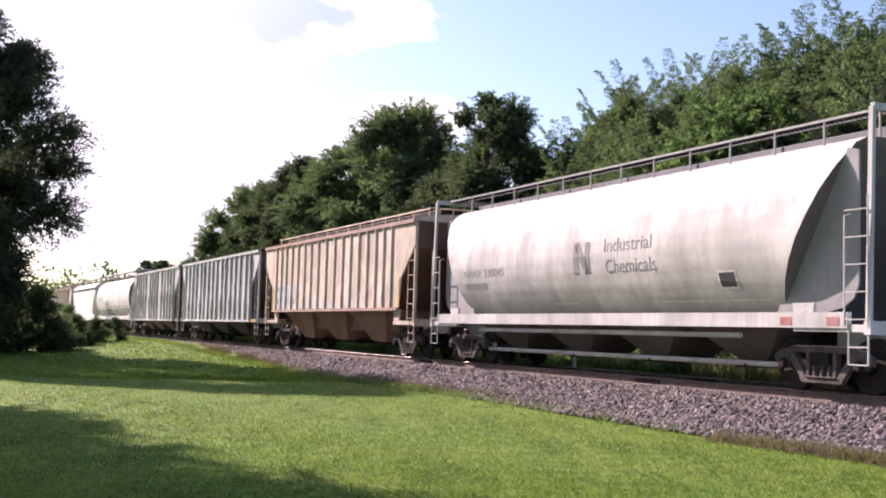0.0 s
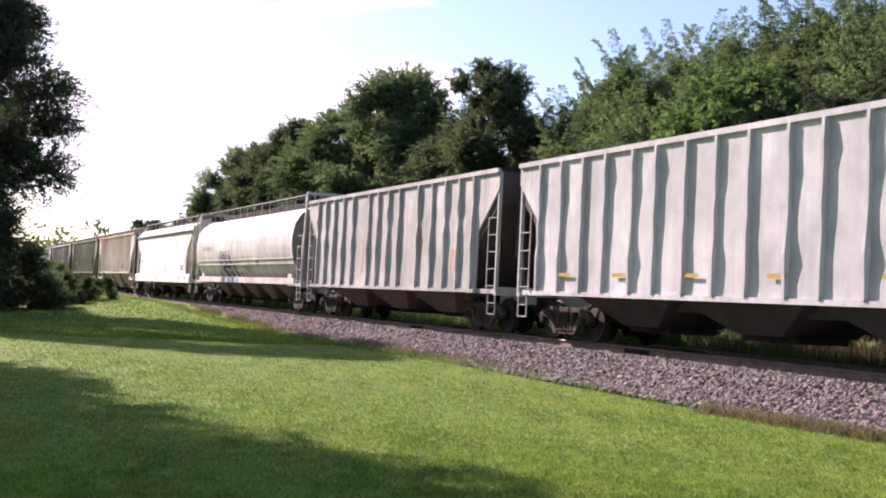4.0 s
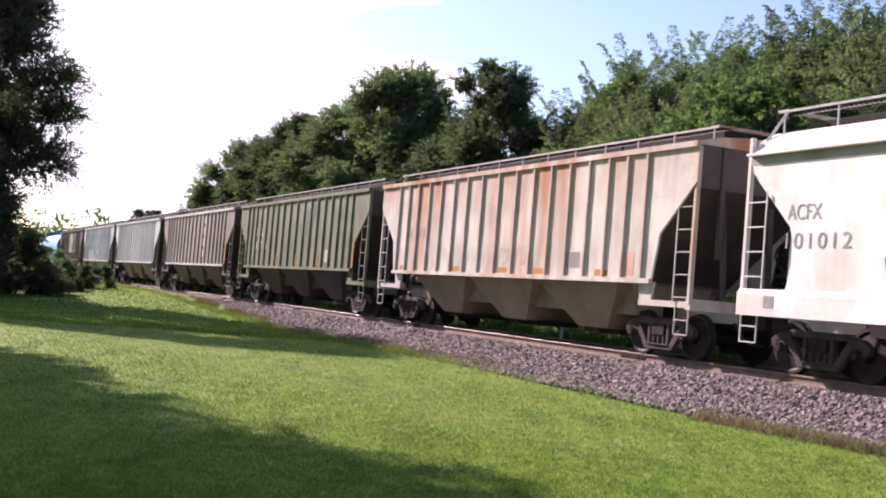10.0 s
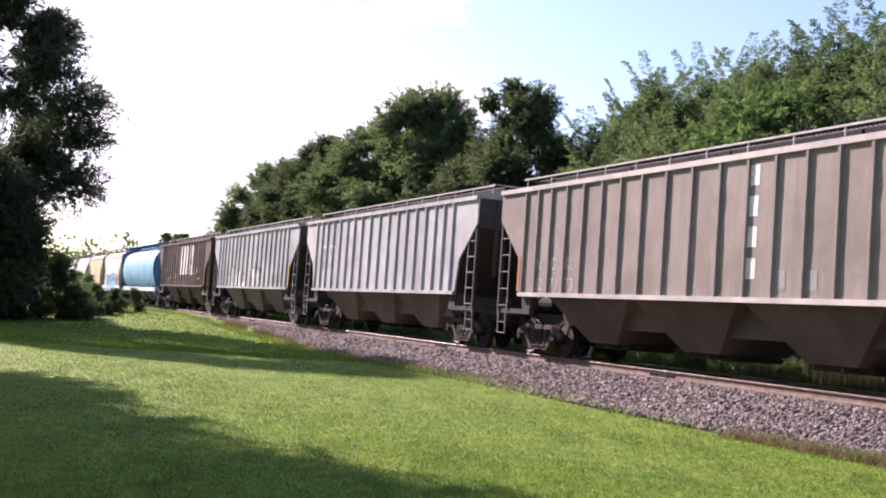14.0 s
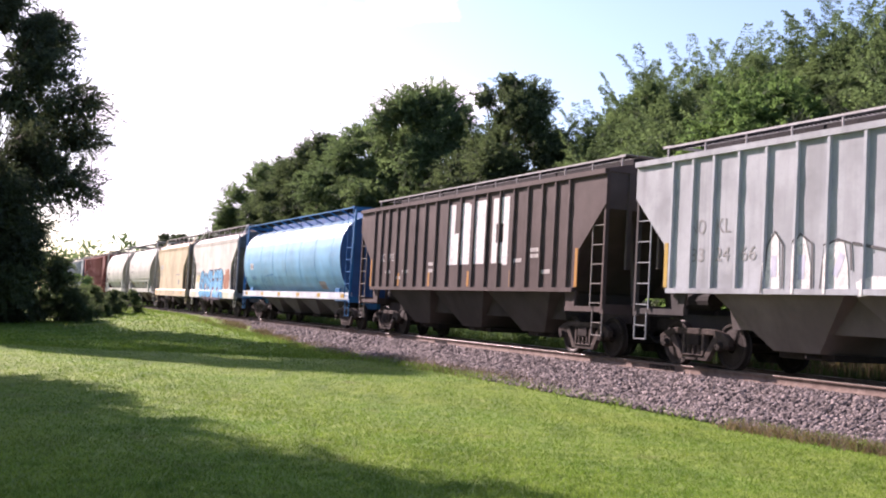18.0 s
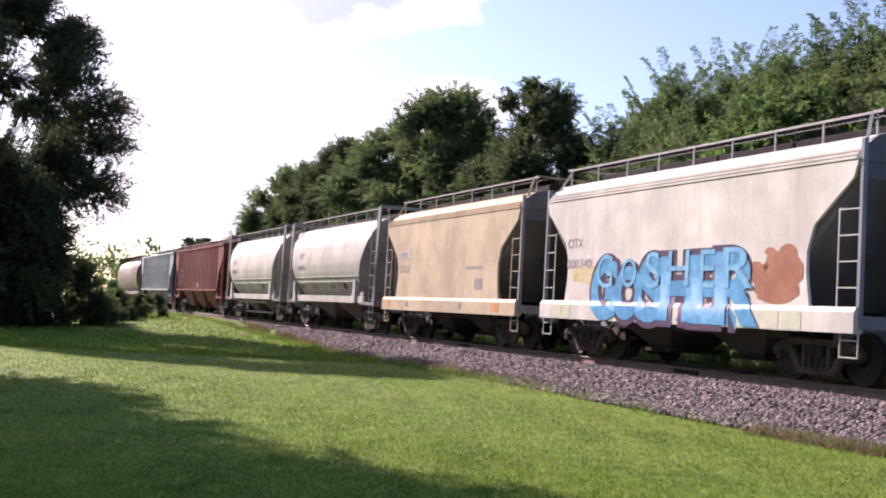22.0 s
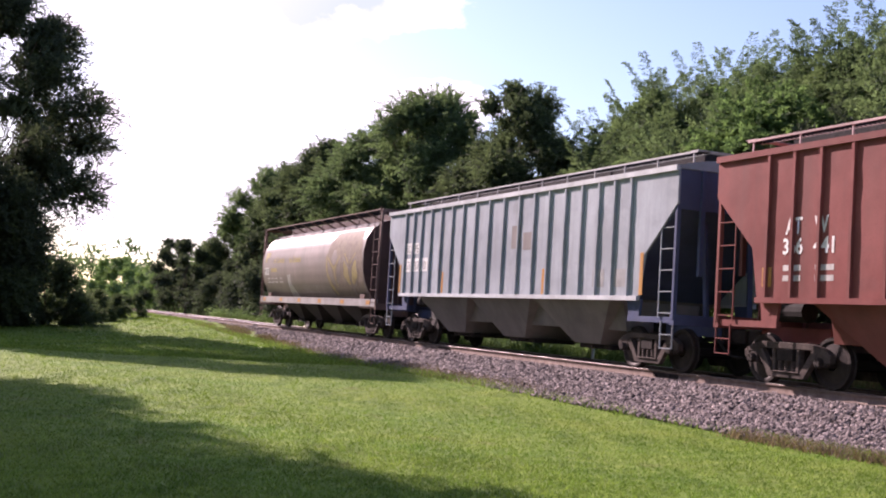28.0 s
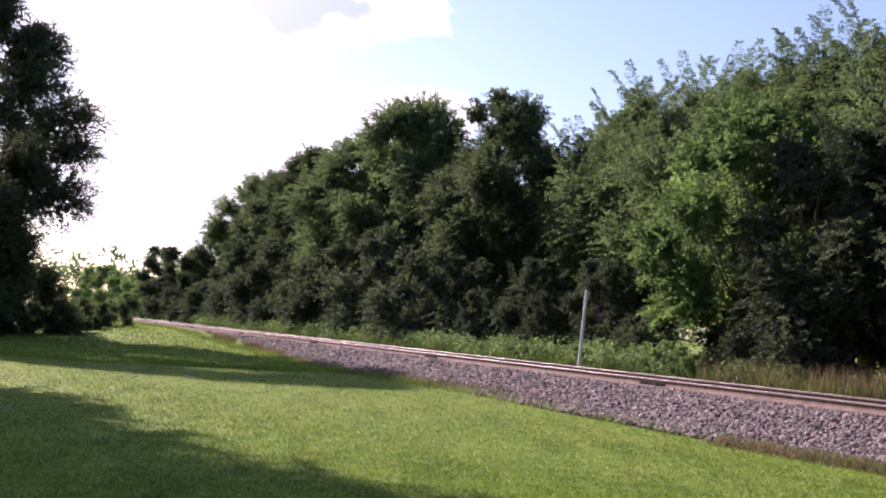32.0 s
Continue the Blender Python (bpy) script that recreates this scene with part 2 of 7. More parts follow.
    out = add("ShaderNodeOutputMaterial")
    link(b.outputs["BSDF"], out.inputs["Surface"])
    return m


def foliage(name, light, dark, vary=0.35, through=0.3):
    """Leaves: a tone of its own for each leaf and each tree, and light that comes through."""
    m = bpy.data.materials.new(name)
    m.use_nodes = True
    add, link = nodes_of(m.node_tree)
    coord, geo, info = add("ShaderNodeTexCoord"), add("ShaderNodeNewGeometry"), add("ShaderNodeObjectInfo")
    col = rgb_mix(add, link, noise_fac(add, link, coord.outputs["Object"], 0.45, 0.38, 0.62), light, dark)
    for source, amount in ((geo.outputs["Random Per Island"], vary), (info.outputs["Random"], 0.14)):
        r = add("ShaderNodeMapRange", **{"To Min": 1 - amount, "To Max": 1 + amount})
        link(source, r.inputs["Value"])
        col = rgb_mix(add, link, 1.0, col, r.outputs["Result"], "MULTIPLY")
    b = add("ShaderNodeBsdfPrincipled", Roughness=0.75)
    b.inputs["Specular IOR Level"].default_value = 0.12
    link(col, b.inputs["Base Color"])
    t = add("ShaderNodeBsdfTranslucent")
    link(rgb_mix(add, link, 1.0, col, (1.08, 1.18, 0.8), "MULTIPLY"), t.inputs["Color"])
    mix = add("ShaderNodeMixShader", Fac=through)
    link(b.outputs["BSDF"], mix.inputs[1])
    link(t.outputs["BSDF"], mix.inputs[2])
    out = add("ShaderNodeOutputMaterial")
    link(mix.outputs["Shader"], out.inputs["Surface"])
    return m


def turf(name, lush, dry, soil, blade=False):
    """Mown lawn: lush and dry patches, faint mowing streaks, thin worn places, fine mottling."""
    m = bpy.data.materials.new(name)
    m.use_nodes = True
    add, link = nodes_of(m.node_tree)
    coord = add("ShaderNodeTexCoord")
    turn = add("ShaderNodeMapping")
    turn.inputs["Rotation"].default_value = (0, 0, radians(-HEADING))
    turn.inputs["Scale"].default_value = (1.0, 0.22, 1.0)
    link(coord.outputs["Object"], turn.inputs["Vector"])
    place_at, streak = coord.outputs["Object"], turn.outputs["Vector"]
    col = rgb_mix(add, link, noise_fac(add, link, place_at, 0.33, 0.36, 0.66, 4.0), lush, dry)
    col = rgb_mix(add, link, noise_fac(add, link, streak, 1.3, 0.45, 0.7, 4.0), col, tuple(c * 0.72 for c in lush))
    col = rgb_mix(add, link, noise_fac(add, link, place_at, 3.2, 0.5, 0.72, 6.0), col, tuple(c * 1.22 for c in dry))
    col = rgb_mix(add, link, noise_fac(add, link, place_at, 1.1, 0.6, 0.78, 6.0), col, soil)
    fine = add("ShaderNodeMapRange", **{"To Min": 0.7, "To Max": 1.3})
    if blade:
        link(add("ShaderNodeNewGeometry").outputs["Random Per Island"], fine.inputs["Value"])
    else:
        link(noise_fac(add, link, place_at, 16.0, 0.3, 0.7, 6.0, 0.7), fine.inputs["Value"])
    col = rgb_mix(add, link, 1.0, col, fine.outputs["Result"], "MULTIPLY")
    b = add("ShaderNodeBsdfPrincipled", Roughness=0.85)
    b.inputs["Specular IOR Level"].default_value = 0.1
    link(col, b.inputs["Base Color"])
    out = add("ShaderNodeOutputMaterial")
    if blade:
        t = add("ShaderNodeBsdfTranslucent")
        link(rgb_mix(add, link, 1.0, col, (1.08, 1.15, 0.8), "MULTIPLY"), t.inputs["Color"])
        mix = add("ShaderNodeMixShader", Fac=0.35)
        link(b.outputs["BSDF"], mix.inputs[1])
        link(t.outputs["BSDF"], mix.inputs[2])
        link(mix.outputs["Shader"], out.inputs["Surface"])
    else:
        n = add("ShaderNodeTexNoise", Scale=14.0, Detail=6.0)
        link(place_at, n.inputs["Vector"])
        bp = add("ShaderNodeBump", Strength=0.7, Distance=0.05)
        link(n.outputs["Fac"], bp.inputs["Height"])
        link(bp.outputs["Normal"], b.inputs["Normal"])
        link(b.outputs["BSDF"], out.inputs["Surface"])
    return m


GRASS = turf("mown_grass", (0.108, 0.18, 0.03), (0.155, 0.208, 0.04), (0.125, 0.12, 0.05))
BLADE = turf("grass_blades", (0.115, 0.204, 0.032), (0.175, 0.24, 0.046), (0.155, 0.16, 0.06), True)
ROUGH_GRASS = foliage("rough_grass", (0.17, 0.235, 0.055), (0.11, 0.165, 0.04), 0.4, 0.35)
WEED = foliage("weeds", (0.10, 0.14, 0.04), (0.06, 0.09, 0.03), 0.4, 0.3)
DRY = foliage("dry_weeds", (0.20, 0.15, 0.09), (0.13, 0.10, 0.06), 0.4, 0.25)
LEAF_A = foliage("broad_leaves", (0.105, 0.145, 0.073), (0.07, 0.103, 0.057), 0.35, 0.55)
# Darker leaf tone that holds the shade of the wood and bushes.
LEAF_E = foliage("shade_toned_leaves", (0.09, 0.118, 0.064), (0.06, 0.082, 0.05), 0.35, 0.5)
LEAF_B = foliage("light_leaves", (0.12, 0.185, 0.07), (0.085, 0.138, 0.058), 0.35, 0.55)
# Dark tone also stands for shade low in the wood and on backlit trees.
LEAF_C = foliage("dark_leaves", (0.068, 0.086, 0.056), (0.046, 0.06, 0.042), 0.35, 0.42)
LEAF_D = foliage("hedge_leaves", (0.18, 0.26, 0.10), (0.12, 0.18, 0.075))
BARK = surface("bark", (0.11, 0.085, 0.065), rough=0.95, scale=3, fine=18, bump=0.8, stretch=(1, 1, 0.3))
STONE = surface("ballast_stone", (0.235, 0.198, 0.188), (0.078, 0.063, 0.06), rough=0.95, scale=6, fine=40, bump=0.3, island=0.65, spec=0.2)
# Dark bed colour holds the shade in the gaps between loose stones.
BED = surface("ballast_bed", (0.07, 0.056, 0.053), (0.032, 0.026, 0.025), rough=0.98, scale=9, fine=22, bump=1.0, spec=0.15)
RAIL_TOP = surface("polished_steel", (0.62, 0.60, 0.58), (0.45, 0.42, 0.4), rough=0.28, metal=1.0, scale=4, fine=60, bump=0.03)
RAIL_RUST = surface("rusty_rail", (0.25, 0.19, 0.16), (0.14, 0.10, 0.085), rough=0.9, scale=5, fine=45)
TIE = surface("creosoted_tie", (0.085, 0.07, 0.06), (0.04, 0.033, 0.03), rough=0.95, scale=4, fine=30, bump=0.5, vary=0.3)
IRON = surface("truck_iron", (0.04, 0.032, 0.029), (0.022, 0.018, 0.017), rough=0.8, scale=4, fine=30)
IRON_BROWN = surface("brown_dusty_iron", (0.10, 0.078, 0.068), (0.045, 0.036, 0.032), rough=0.85, scale=3, fine=30)
IRON_LIGHT = surface("dusty_truck_iron", (0.17, 0.145, 0.13), (0.07, 0.06, 0.055), rough=0.85, scale=3, fine=30)
WHEEL = surface("wheel_steel", (0.05, 0.04, 0.036), (0.03, 0.025, 0.023), rough=0.6, metal=0.3, scale=4, fine=30)
BLACK = surface("black_underframe", (0.035, 0.032, 0.03), (0.02, 0.018, 0.017), rough=0.8, scale=3, fine=20)
GALV = surface("galvanised_walk", (0.40, 0.40, 0.40), (0.25, 0.24, 0.23), rough=0.6, metal=0.2, scale=3, fine=30)
# Near black: the shaded hatch sides behind the walk, put into the colour.
HATCH = surface("near_black_roof", (0.035, 0.032, 0.031), (0.02, 0.018, 0.018), rough=0.85, scale=1.5, fine=12)
POLE_WHITE = surface("white_pole", (0.75, 0.74, 0.70), (0.55, 0.54, 0.5), rough=0.6, scale=3, fine=20)

# Darker than the car sides: shade on the sun-averted ends is in the colour.
END_SHADED_GREY = paint("shaded_grey_end_sheet", (0.15, 0.14, 0.135), 0.1, 0.4, 42)
END_SHADED = paint("shaded_end_sheet", (0.085, 0.07, 0.066), 0.1, 0.4, 41)


# ---- building blocks ----
def part(name, bm, material, parent=None, label=""):
    """Links a bmesh as one mesh object under a thing or a part."""
    me = bpy.data.meshes.new(name)
    bm.to_mesh(me)
    bm.free()
    me.materials.append(material)
    ob = new(name, me)
    if parent:
        ob.parent = parent
    if label:
        ob["label"] = label
    return ob


def same(name, ob, parent, m=None, material=None):
    """Another part on the mesh of ob."""
    c = new(name, ob.data)
    c.parent = parent
    if m is not None:
        c.matrix_basis = m
    return c


def box(bm, x0, x1, y0, y1, z0, z1):
    v = [bm.verts.new((x, y, z)) for x in (x0, x1) for y in (y0, y1) for z in (z0, z1)]
    for q in ((0, 1, 3, 2), (4, 6, 7, 5), (0, 4, 5, 1), (2, 3, 7, 6), (0, 2, 6, 4), (1, 5, 7, 3)):
        bm.faces.new([v[i] for i in q])
    return v


def bar(bm, a, b, w, d=None, up=(0, 0, 1)):
    """A square bar from a to b."""
    a, b = Vector(a), Vector(b)
    d = d or w
    way = (b - a).normalized()
    side = way.cross(Vector(up))
    side = (way.cross(Vector((1, 0, 0))) if side.length < 1e-3 else side).normalized()
    top = side.cross(way).normalized()
    ends = [[bm.verts.new(p + side * i * w / 2 + top * j * d / 2) for i, j in ((-1, -1), (1, -1), (1, 1), (-1, 1))] for p in (a, b)]
    for k in range(4):
        bm.faces.new((ends[0][k], ends[0][(k + 1) % 4], ends[1][(k + 1) % 4], ends[1][k]))
    bm.faces.new(ends[0][::-1])
    bm.faces.new(ends[1])


def rod(bm, a, b, r0, r1=None, n=8):
    """A round bar from a to b."""
    a, b = Vector(a), Vector(b)
    r1 = r0 if r1 is None else r1
    way = (b - a).normalized()
    side = way.cross(Vector((0, 0, 1)))
    side = (Vector((1, 0, 0)) if side.length < 1e-3 else side).normalized()
    top = side.cross(way)
    rings = []
    for p, r in ((a, r0), (b, r1)):
        rings.append([bm.verts.new(p + (side * math.cos(k * math.tau / n) + top * math.sin(k * math.tau / n)) * r) for k in range(n)])
    for k in range(n):
        bm.faces.new((rings[0][k], rings[0][(k + 1) % n], rings[1][(k + 1) % n], rings[1][k]))
    bm.faces.new(rings[0][::-1])
    bm.faces.new(rings[1])


def slab(bm, outline, y0, y1):
    """A plate with an outline in x and z, from y0 to y1."""
    a = [bm.verts.new((x, y0, z)) for x, z in outline]
    b = [bm.verts.new((x, y1, z)) for x, z in outline]
    n = len(a)
    bm.faces.new(a)
    bm.faces.new(b[::-1])
    for k in range(n):
        bm.faces.new((a[k], b[k], b[(k + 1) % n], a[(k + 1) % n]))
    bmesh.ops.recalc_face_normals(bm, faces=bm.faces)


def loft(bm, profile, xs, cap=True):
    """A closed profile in y and z, drawn along x."""
    rings = [[bm.verts.new((x, y, z)) for y, z in profile] for x in xs]
    n = len(profile)
    for a, b in zip(rings, rings[1:]):
        for k in range(n):
            bm.faces.new((a[k], a[(k + 1) % n], b[(k + 1) % n], b[k]))
    if cap:
        bm.faces.new(rings[0])
        bm.faces.new(rings[-1][::-1])
    bmesh.ops.recalc_face_normals(bm, faces=bm.faces)


def made(fill, *args):
    bm = bmesh.new()
    fill(bm, *args)
    return bm


def sheet(name, verts, faces, material, parent=None):
    """A large mesh from arrays of numbers."""
    me = bpy.data.meshes.new(name)
    verts, faces = np.asarray(verts, np.float32), np.asarray(faces, np.int32)
    k = faces.shape[1]
    me.vertices.add(len(verts))
    me.vertices.foreach_set("co", verts.ravel())
    me.loops.add(faces.size)
    me.loops.foreach_set("vertex_index", faces.ravel())
    me.polygons.add(len(faces))
    me.polygons.foreach_set("loop_start", np.arange(0, faces.size, k, dtype=np.int32))
    me.update(calc_edges=True)
    me.materials.append(material)
    ob = new(name, me)
    if parent:
        ob.parent = parent
    return ob


# ---- ground ----
def smooth(v, a, b):
    t = np.clip((v - a) / (b - a), 0, 1)
    return t * t * (3 - 2 * t)


def ground_height(x, y):
    """The lawn, the grassy bank beside the far track, and the strip behind the rails."""
    s, lat = x * AHEAD.x + y * AHEAD.y, x * ACROSS.x + y * ACROSS.y
    z = 0.22 * smooth(lat, OFFSET - 3.2, OFFSET - 1.0)
    bank = smooth(s, 34, 62) * (1 - smooth(s, 150, 220)) * smooth(lat, 2.5, 9.5) * (1 - smooth(lat, OFFSET - 2.6, OFFSET - 1.2))
    z = z + 0.58 * bank
    z = z + 0.03 * np.sin(x * 0.35 + 1.0) * np.sin(y * 0.27) + 0.015 * np.sin(x * 1.1 + y * 0.7)
    far = smooth(np.hypot(x, y), 130, 400)
    return z * (1 - far) + 1.0 * far


def build_ground():
    u = np.linspace(-1, 1, 181)
    xs = np.sinh(u * 6.2) / np.sinh(6.2) * 2500
    ys = np.sinh(u * 6.2) / np.sinh(6.2) * 2500 + 25
    gx, gy = np.meshgrid(xs, ys)
    v = np.stack([gx, gy, ground_height(gx, gy)], -1).reshape(-1, 3)
    n = len(u)
    i = (np.arange(n - 1)[:, None] * n + np.arange(n - 1)).ravel()
    ob = sheet("ground", v, np.stack([i, i + 1, i + n + 1, i + n], 1), GRASS)
    ob.data.shade_smooth()
    tagged(ob, "green mown lawn with worn patches, reaching to the railway", "lawn", kind="structure")


build_ground()


# ---- track ----
def along(name, outline, s0, s1, step, material, parent=None, bow=None):
    """A profile of (lat offset, z) drawn along the track."""
    n = len(outline)
    ss = np.arange(s0, s1 + step / 2, step)
    v = []
    for s in ss:
        for k, (o, z) in enumerate(outline):
            p = on_track(s, OFFSET + o + (bow(s, k) if bow else 0), z)
            v.append((p.x, p.y, p.z))
    f = [(a * n + k, a * n + k + 1, (a + 1) * n + k + 1, (a + 1) * n + k) for a in range(len(ss) - 1) for k in range(n - 1)]
    return sheet(name, v, f, material, parent)


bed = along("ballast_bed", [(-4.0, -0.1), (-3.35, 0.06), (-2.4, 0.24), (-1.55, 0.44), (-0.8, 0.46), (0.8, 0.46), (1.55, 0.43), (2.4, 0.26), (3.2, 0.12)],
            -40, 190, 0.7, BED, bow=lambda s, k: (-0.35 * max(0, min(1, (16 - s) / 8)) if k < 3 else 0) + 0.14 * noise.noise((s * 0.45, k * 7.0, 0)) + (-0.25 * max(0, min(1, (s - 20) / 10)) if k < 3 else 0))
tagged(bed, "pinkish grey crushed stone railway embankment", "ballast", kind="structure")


def build_stones():
    """Loose stones on the near shoulder."""
    rng = np.random.default_rng(3)
    shape = np.array([(1, 0, 0), (-1, 0, 0), (0, 1, 0), (0, -1, 0), (0, 0, 1), (0, 0, -1)], float)
    tri = np.array([(0, 2, 4), (2, 1, 4), (1, 3, 4), (3, 0, 4), (2, 0, 5), (1, 2, 5), (3, 1, 5), (0, 3, 5)])

    def scatter(name, count, s0, s1, size):
        s = s0 + (s1 - s0) * rng.random(count) ** 1.3
        o = -3.75 - 0.35 * np.clip((16 - s) / 8, 0, 1) + 2.6 * rng.random(count)
        z = np.interp(o, [-4.0, -3.35, -2.4, -1.55, -0.8, 1.5], [-0.06, 0.06, 0.24, 0.44, 0.46, 0.46])
        keep = (np.abs(np.abs(o) - 0.72) > 0.14)
        s, o, z = s[keep], o[keep], z[keep]
        n = len(s)
        scale = size * (0.6 + 0.9 * rng.random((n, 1, 3))) * (0.75 + 0.6 * rng.random((n, 6, 1)))
        ang = rng.random(n) * math.tau
        c, si = np.cos(ang), np.sin(ang)
        loc = shape[None] * scale
        tilt = rng.normal(0, 0.5, (n, 1))
        lx, ly, lz = loc[..., 0], loc[..., 1], loc[..., 2] * 0.75
        lx, lz = lx * np.cos(tilt) - lz * np.sin(tilt), lx * np.sin(tilt) + lz * np.cos(tilt)
        rx, ry = lx * c[:, None] - ly * si[:, None], lx * si[:, None] + ly * c[:, None]
        px = AHEAD.x * s + ACROSS.x * (OFFSET + o)
        py = AHEAD.y * s + ACROSS.y * (OFFSET + o)
        v = np.stack([rx + px[:, None], ry + py[:, None], lz + (z + size * 0.4)[:, None]], -1).reshape(-1, 3)
        f = (tri[None] + (np.arange(n) * 6)[:, None, None]).reshape(-1, 3)
        ob = sheet(name, v, f, STONE)
        tagged(ob, "loose pinkish grey crushed stones on the embankment", "ballast stone", kind="stuff")
    scatter("ballast_stones", 27000, 6, 34, 0.052)
    scatter("ballast_stones_far", 15000, 30, 95, 0.07)


build_stones()

HEAD = [(-0.037, 0.645), (-0.033, 0.65), (0.033, 0.65), (0.037, 0.645)]
WEB = [(-0.076, 0.478), (-0.076, 0.49), (-0.012, 0.51), (-0.012, 0.60), (-0.037, 0.612), (-0.037, 0.645), (0.037, 0.645), (0.037, 0.612), (0.012, 0.60), (0.012, 0.51), (0.076, 0.49), (0.076, 0.478)]
JOINTS = [-3.2 + 11.75 * k for k in range(-2, 15)]


def build_rails():
    for side in (-0.7545, 0.7545):
        rail = along("rail", [(o + side, z) for o, z in WEB], -40, 190, 10, RAIL_RUST)
        tagged(rail, "rusty steel rail with a polished running surface", "rail", group="rails of the track", kind="structure")
        along("rail_head", [(o + side, z + 0.001) for o, z in HEAD], -40, 190, 10, RAIL_TOP, rail)
        bm = bmesh.new()
        box(bm, -0.45, 0.45, -0.03, 0.03, 0.505, 0.605)
        for k in (-0.35, -0.2, 0.2, 0.35):
            rod(bm, (k, -0.055, 0.555), (k, 0.055, 0.555), 0.02, n=6)
        first = None
        for s in JOINTS:
            m = track_pose(s, 0) @ pose(0, side, 0)
            if first is None:
                first = part("joint_bar", bm, IRON, rail)
                first.matrix_basis = m
            else:
                same("joint_bar", first, rail, m)


build_rails()


def build_ties():
    bed_top = bed
    bm = made(box, -0.115, 0.115, -1.3, 1.3, 0.3, 0.468)
    bmesh.ops.bevel(bm, geom=bm.edges[:], offset=0.012, segments=1, affect="EDGES")
    tie = part("tie", bm, TIE, bed_top)
    plate = part("tie_plate", made(box, -0.09, 0.09, -0.17, 0.17, 0.466, 0.482), IRON, tie)
    rng = random.Random(4)
    for k in range(190):
        s = -16 + 0.52 * k
        m = track_pose(s, 0) @ pose(0, rng.uniform(-0.05, 0.05), rng.uniform(-0.012, 0.006), 0, 0, rng.uniform(-1.2, 1.2))
        if k == 0:
            tie.matrix_basis = m
            plate.matrix_basis = pose(0, -0.7545, 0)
            same("tie_plate", plate, tie, pose(0, 0.7545, 0))
        else:
            t = same("tie", tie, bed_top, m)
            if s < 60:
                same("tie_plate", plate, t, pose(0, -0.7545, 0))
                same("tie_plate", plate, t, pose(0, 0.7545, 0))


build_ties()


# ---- covered hopper cars: x runs forward, the camera's side is -y, z up from the rail ----
def build_wheel(bm):
    """A wheelset: axle and two flanged wheels."""
    n = 28
    ring = [(0.10, 0.66), (0.13, 0.80), (0.36, 0.775), (0.40, 0.80), (0.450, 0.80), (0.457, 0.79), (0.457, 0.71), (0.482, 0.695), (0.482, 0.672), (0.40, 0.668), (0.36, 0.72), (0.13, 0.70)]
    for side in (1, -1):
        rows = [[bm.verts.new((r * math.cos(k * math.tau / n), side * y, r * math.sin(k * math.tau / n))) for k in range(n)] for r, y in ring]
        for a, b in zip(rows, rows[1:] + rows[:1]):
            for k in range(n):
                bm.faces.new((a[k], a[(k + 1) % n], b[(k + 1) % n], b[k]))
    rod(bm, (0, -1.1, 0), (0, 1.1, 0), 0.08, n=12)
    for side in (1, -1):
        rod(bm, (0, side * 1.07, 0), (0, side * 1.15, 0), 0.10, 0.075, n=12)
        for k in range(3):
            a = k * math.tau / 3
            rod(bm, (0.05 * math.cos(a), side * 1.14, 0.05 * math.sin(a)), (0.05 * math.cos(a), side * 1.165, 0.05 * math.sin(a)), 0.016, n=6)
    bmesh.ops.recalc_face_normals(bm, faces=bm.faces)


def build_side_frame(bm, side):
    y0, y1 = (-1.07, -0.93) if side < 0 else (0.93, 1.07)
    slab(bm, [(-1.12, 0.46), (-1.14, 0.60), (-0.98, 0.70), (-0.62, 0.78), (0.62, 0.78), (0.98, 0.70), (1.14, 0.60), (1.12, 0.46), (1.0, 0.46), (0.98, 0.585), (0.78, 0.585), (0.66, 0.66), (-0.66, 0.66), (-0.78, 0.585), (-0.98, 0.585), (-1.0, 0.46)], y0, y1)
    slab(bm, [(-0.80, 0.585), (-0.46, 0.14), (0.46, 0.14), (0.80, 0.585), (0.66, 0.66), (0.36, 0.25), (-0.36, 0.25), (-0.66, 0.66)], y0 + 0.012, y1 - 0.012)
    for x in (-0.36, 0.27):
        box(bm, x, x + 0.09, y0 + 0.005, y1 - 0.005, 0.25, 0.66)
    box(bm, -0.36, 0.36, y0 - 0.02, y1 + 0.02, 0.235, 0.262)
    for x in (-0.89, 0.89):
        box(bm, x - 0.12, x + 0.12, y0 + 0.01, y1 - 0.01, 0.40, 0.587)
    bmesh.ops.bevel(bm, geom=[e for e in bm.edges if abs(e.verts[0].co.y - e.verts[1].co.y) < 1e-5], offset=0.012, segments=1, affect="EDGES")


def build_spring(bm):
    """A coil spring as one ridged column."""
    n = 10
    rows = []
    for k in range(11):
        r = 0.07 if k % 2 == 0 else 0.052
        rows.append([bm.verts.new((r * math.cos(j * math.tau / n), r * math.sin(j * math.tau / n), 0.262 + k * 0.018)) for j in range(n)])
    for a, b in zip(rows, rows[1:]):
        for j in range(n):
            bm.faces.new((a[j], a[(j + 1) % n], b[(j + 1) % n], b[j]))
    bm.faces.new(rows[0][::-1])
    bm.faces.new(rows[-1])


TRUCK_MESHES = {}


def truck_mesh(name, fill, *args, material):
    key = (name, args, material.name)
    if key not in TRUCK_MESHES:
        bm = made(fill, *args)
        me = bpy.data.meshes.new(name)
        bm.to_mesh(me)
        bm.free()
        me.materials.append(material)
        TRUCK_MESHES[key] = me
    return TRUCK_MESHES[key]


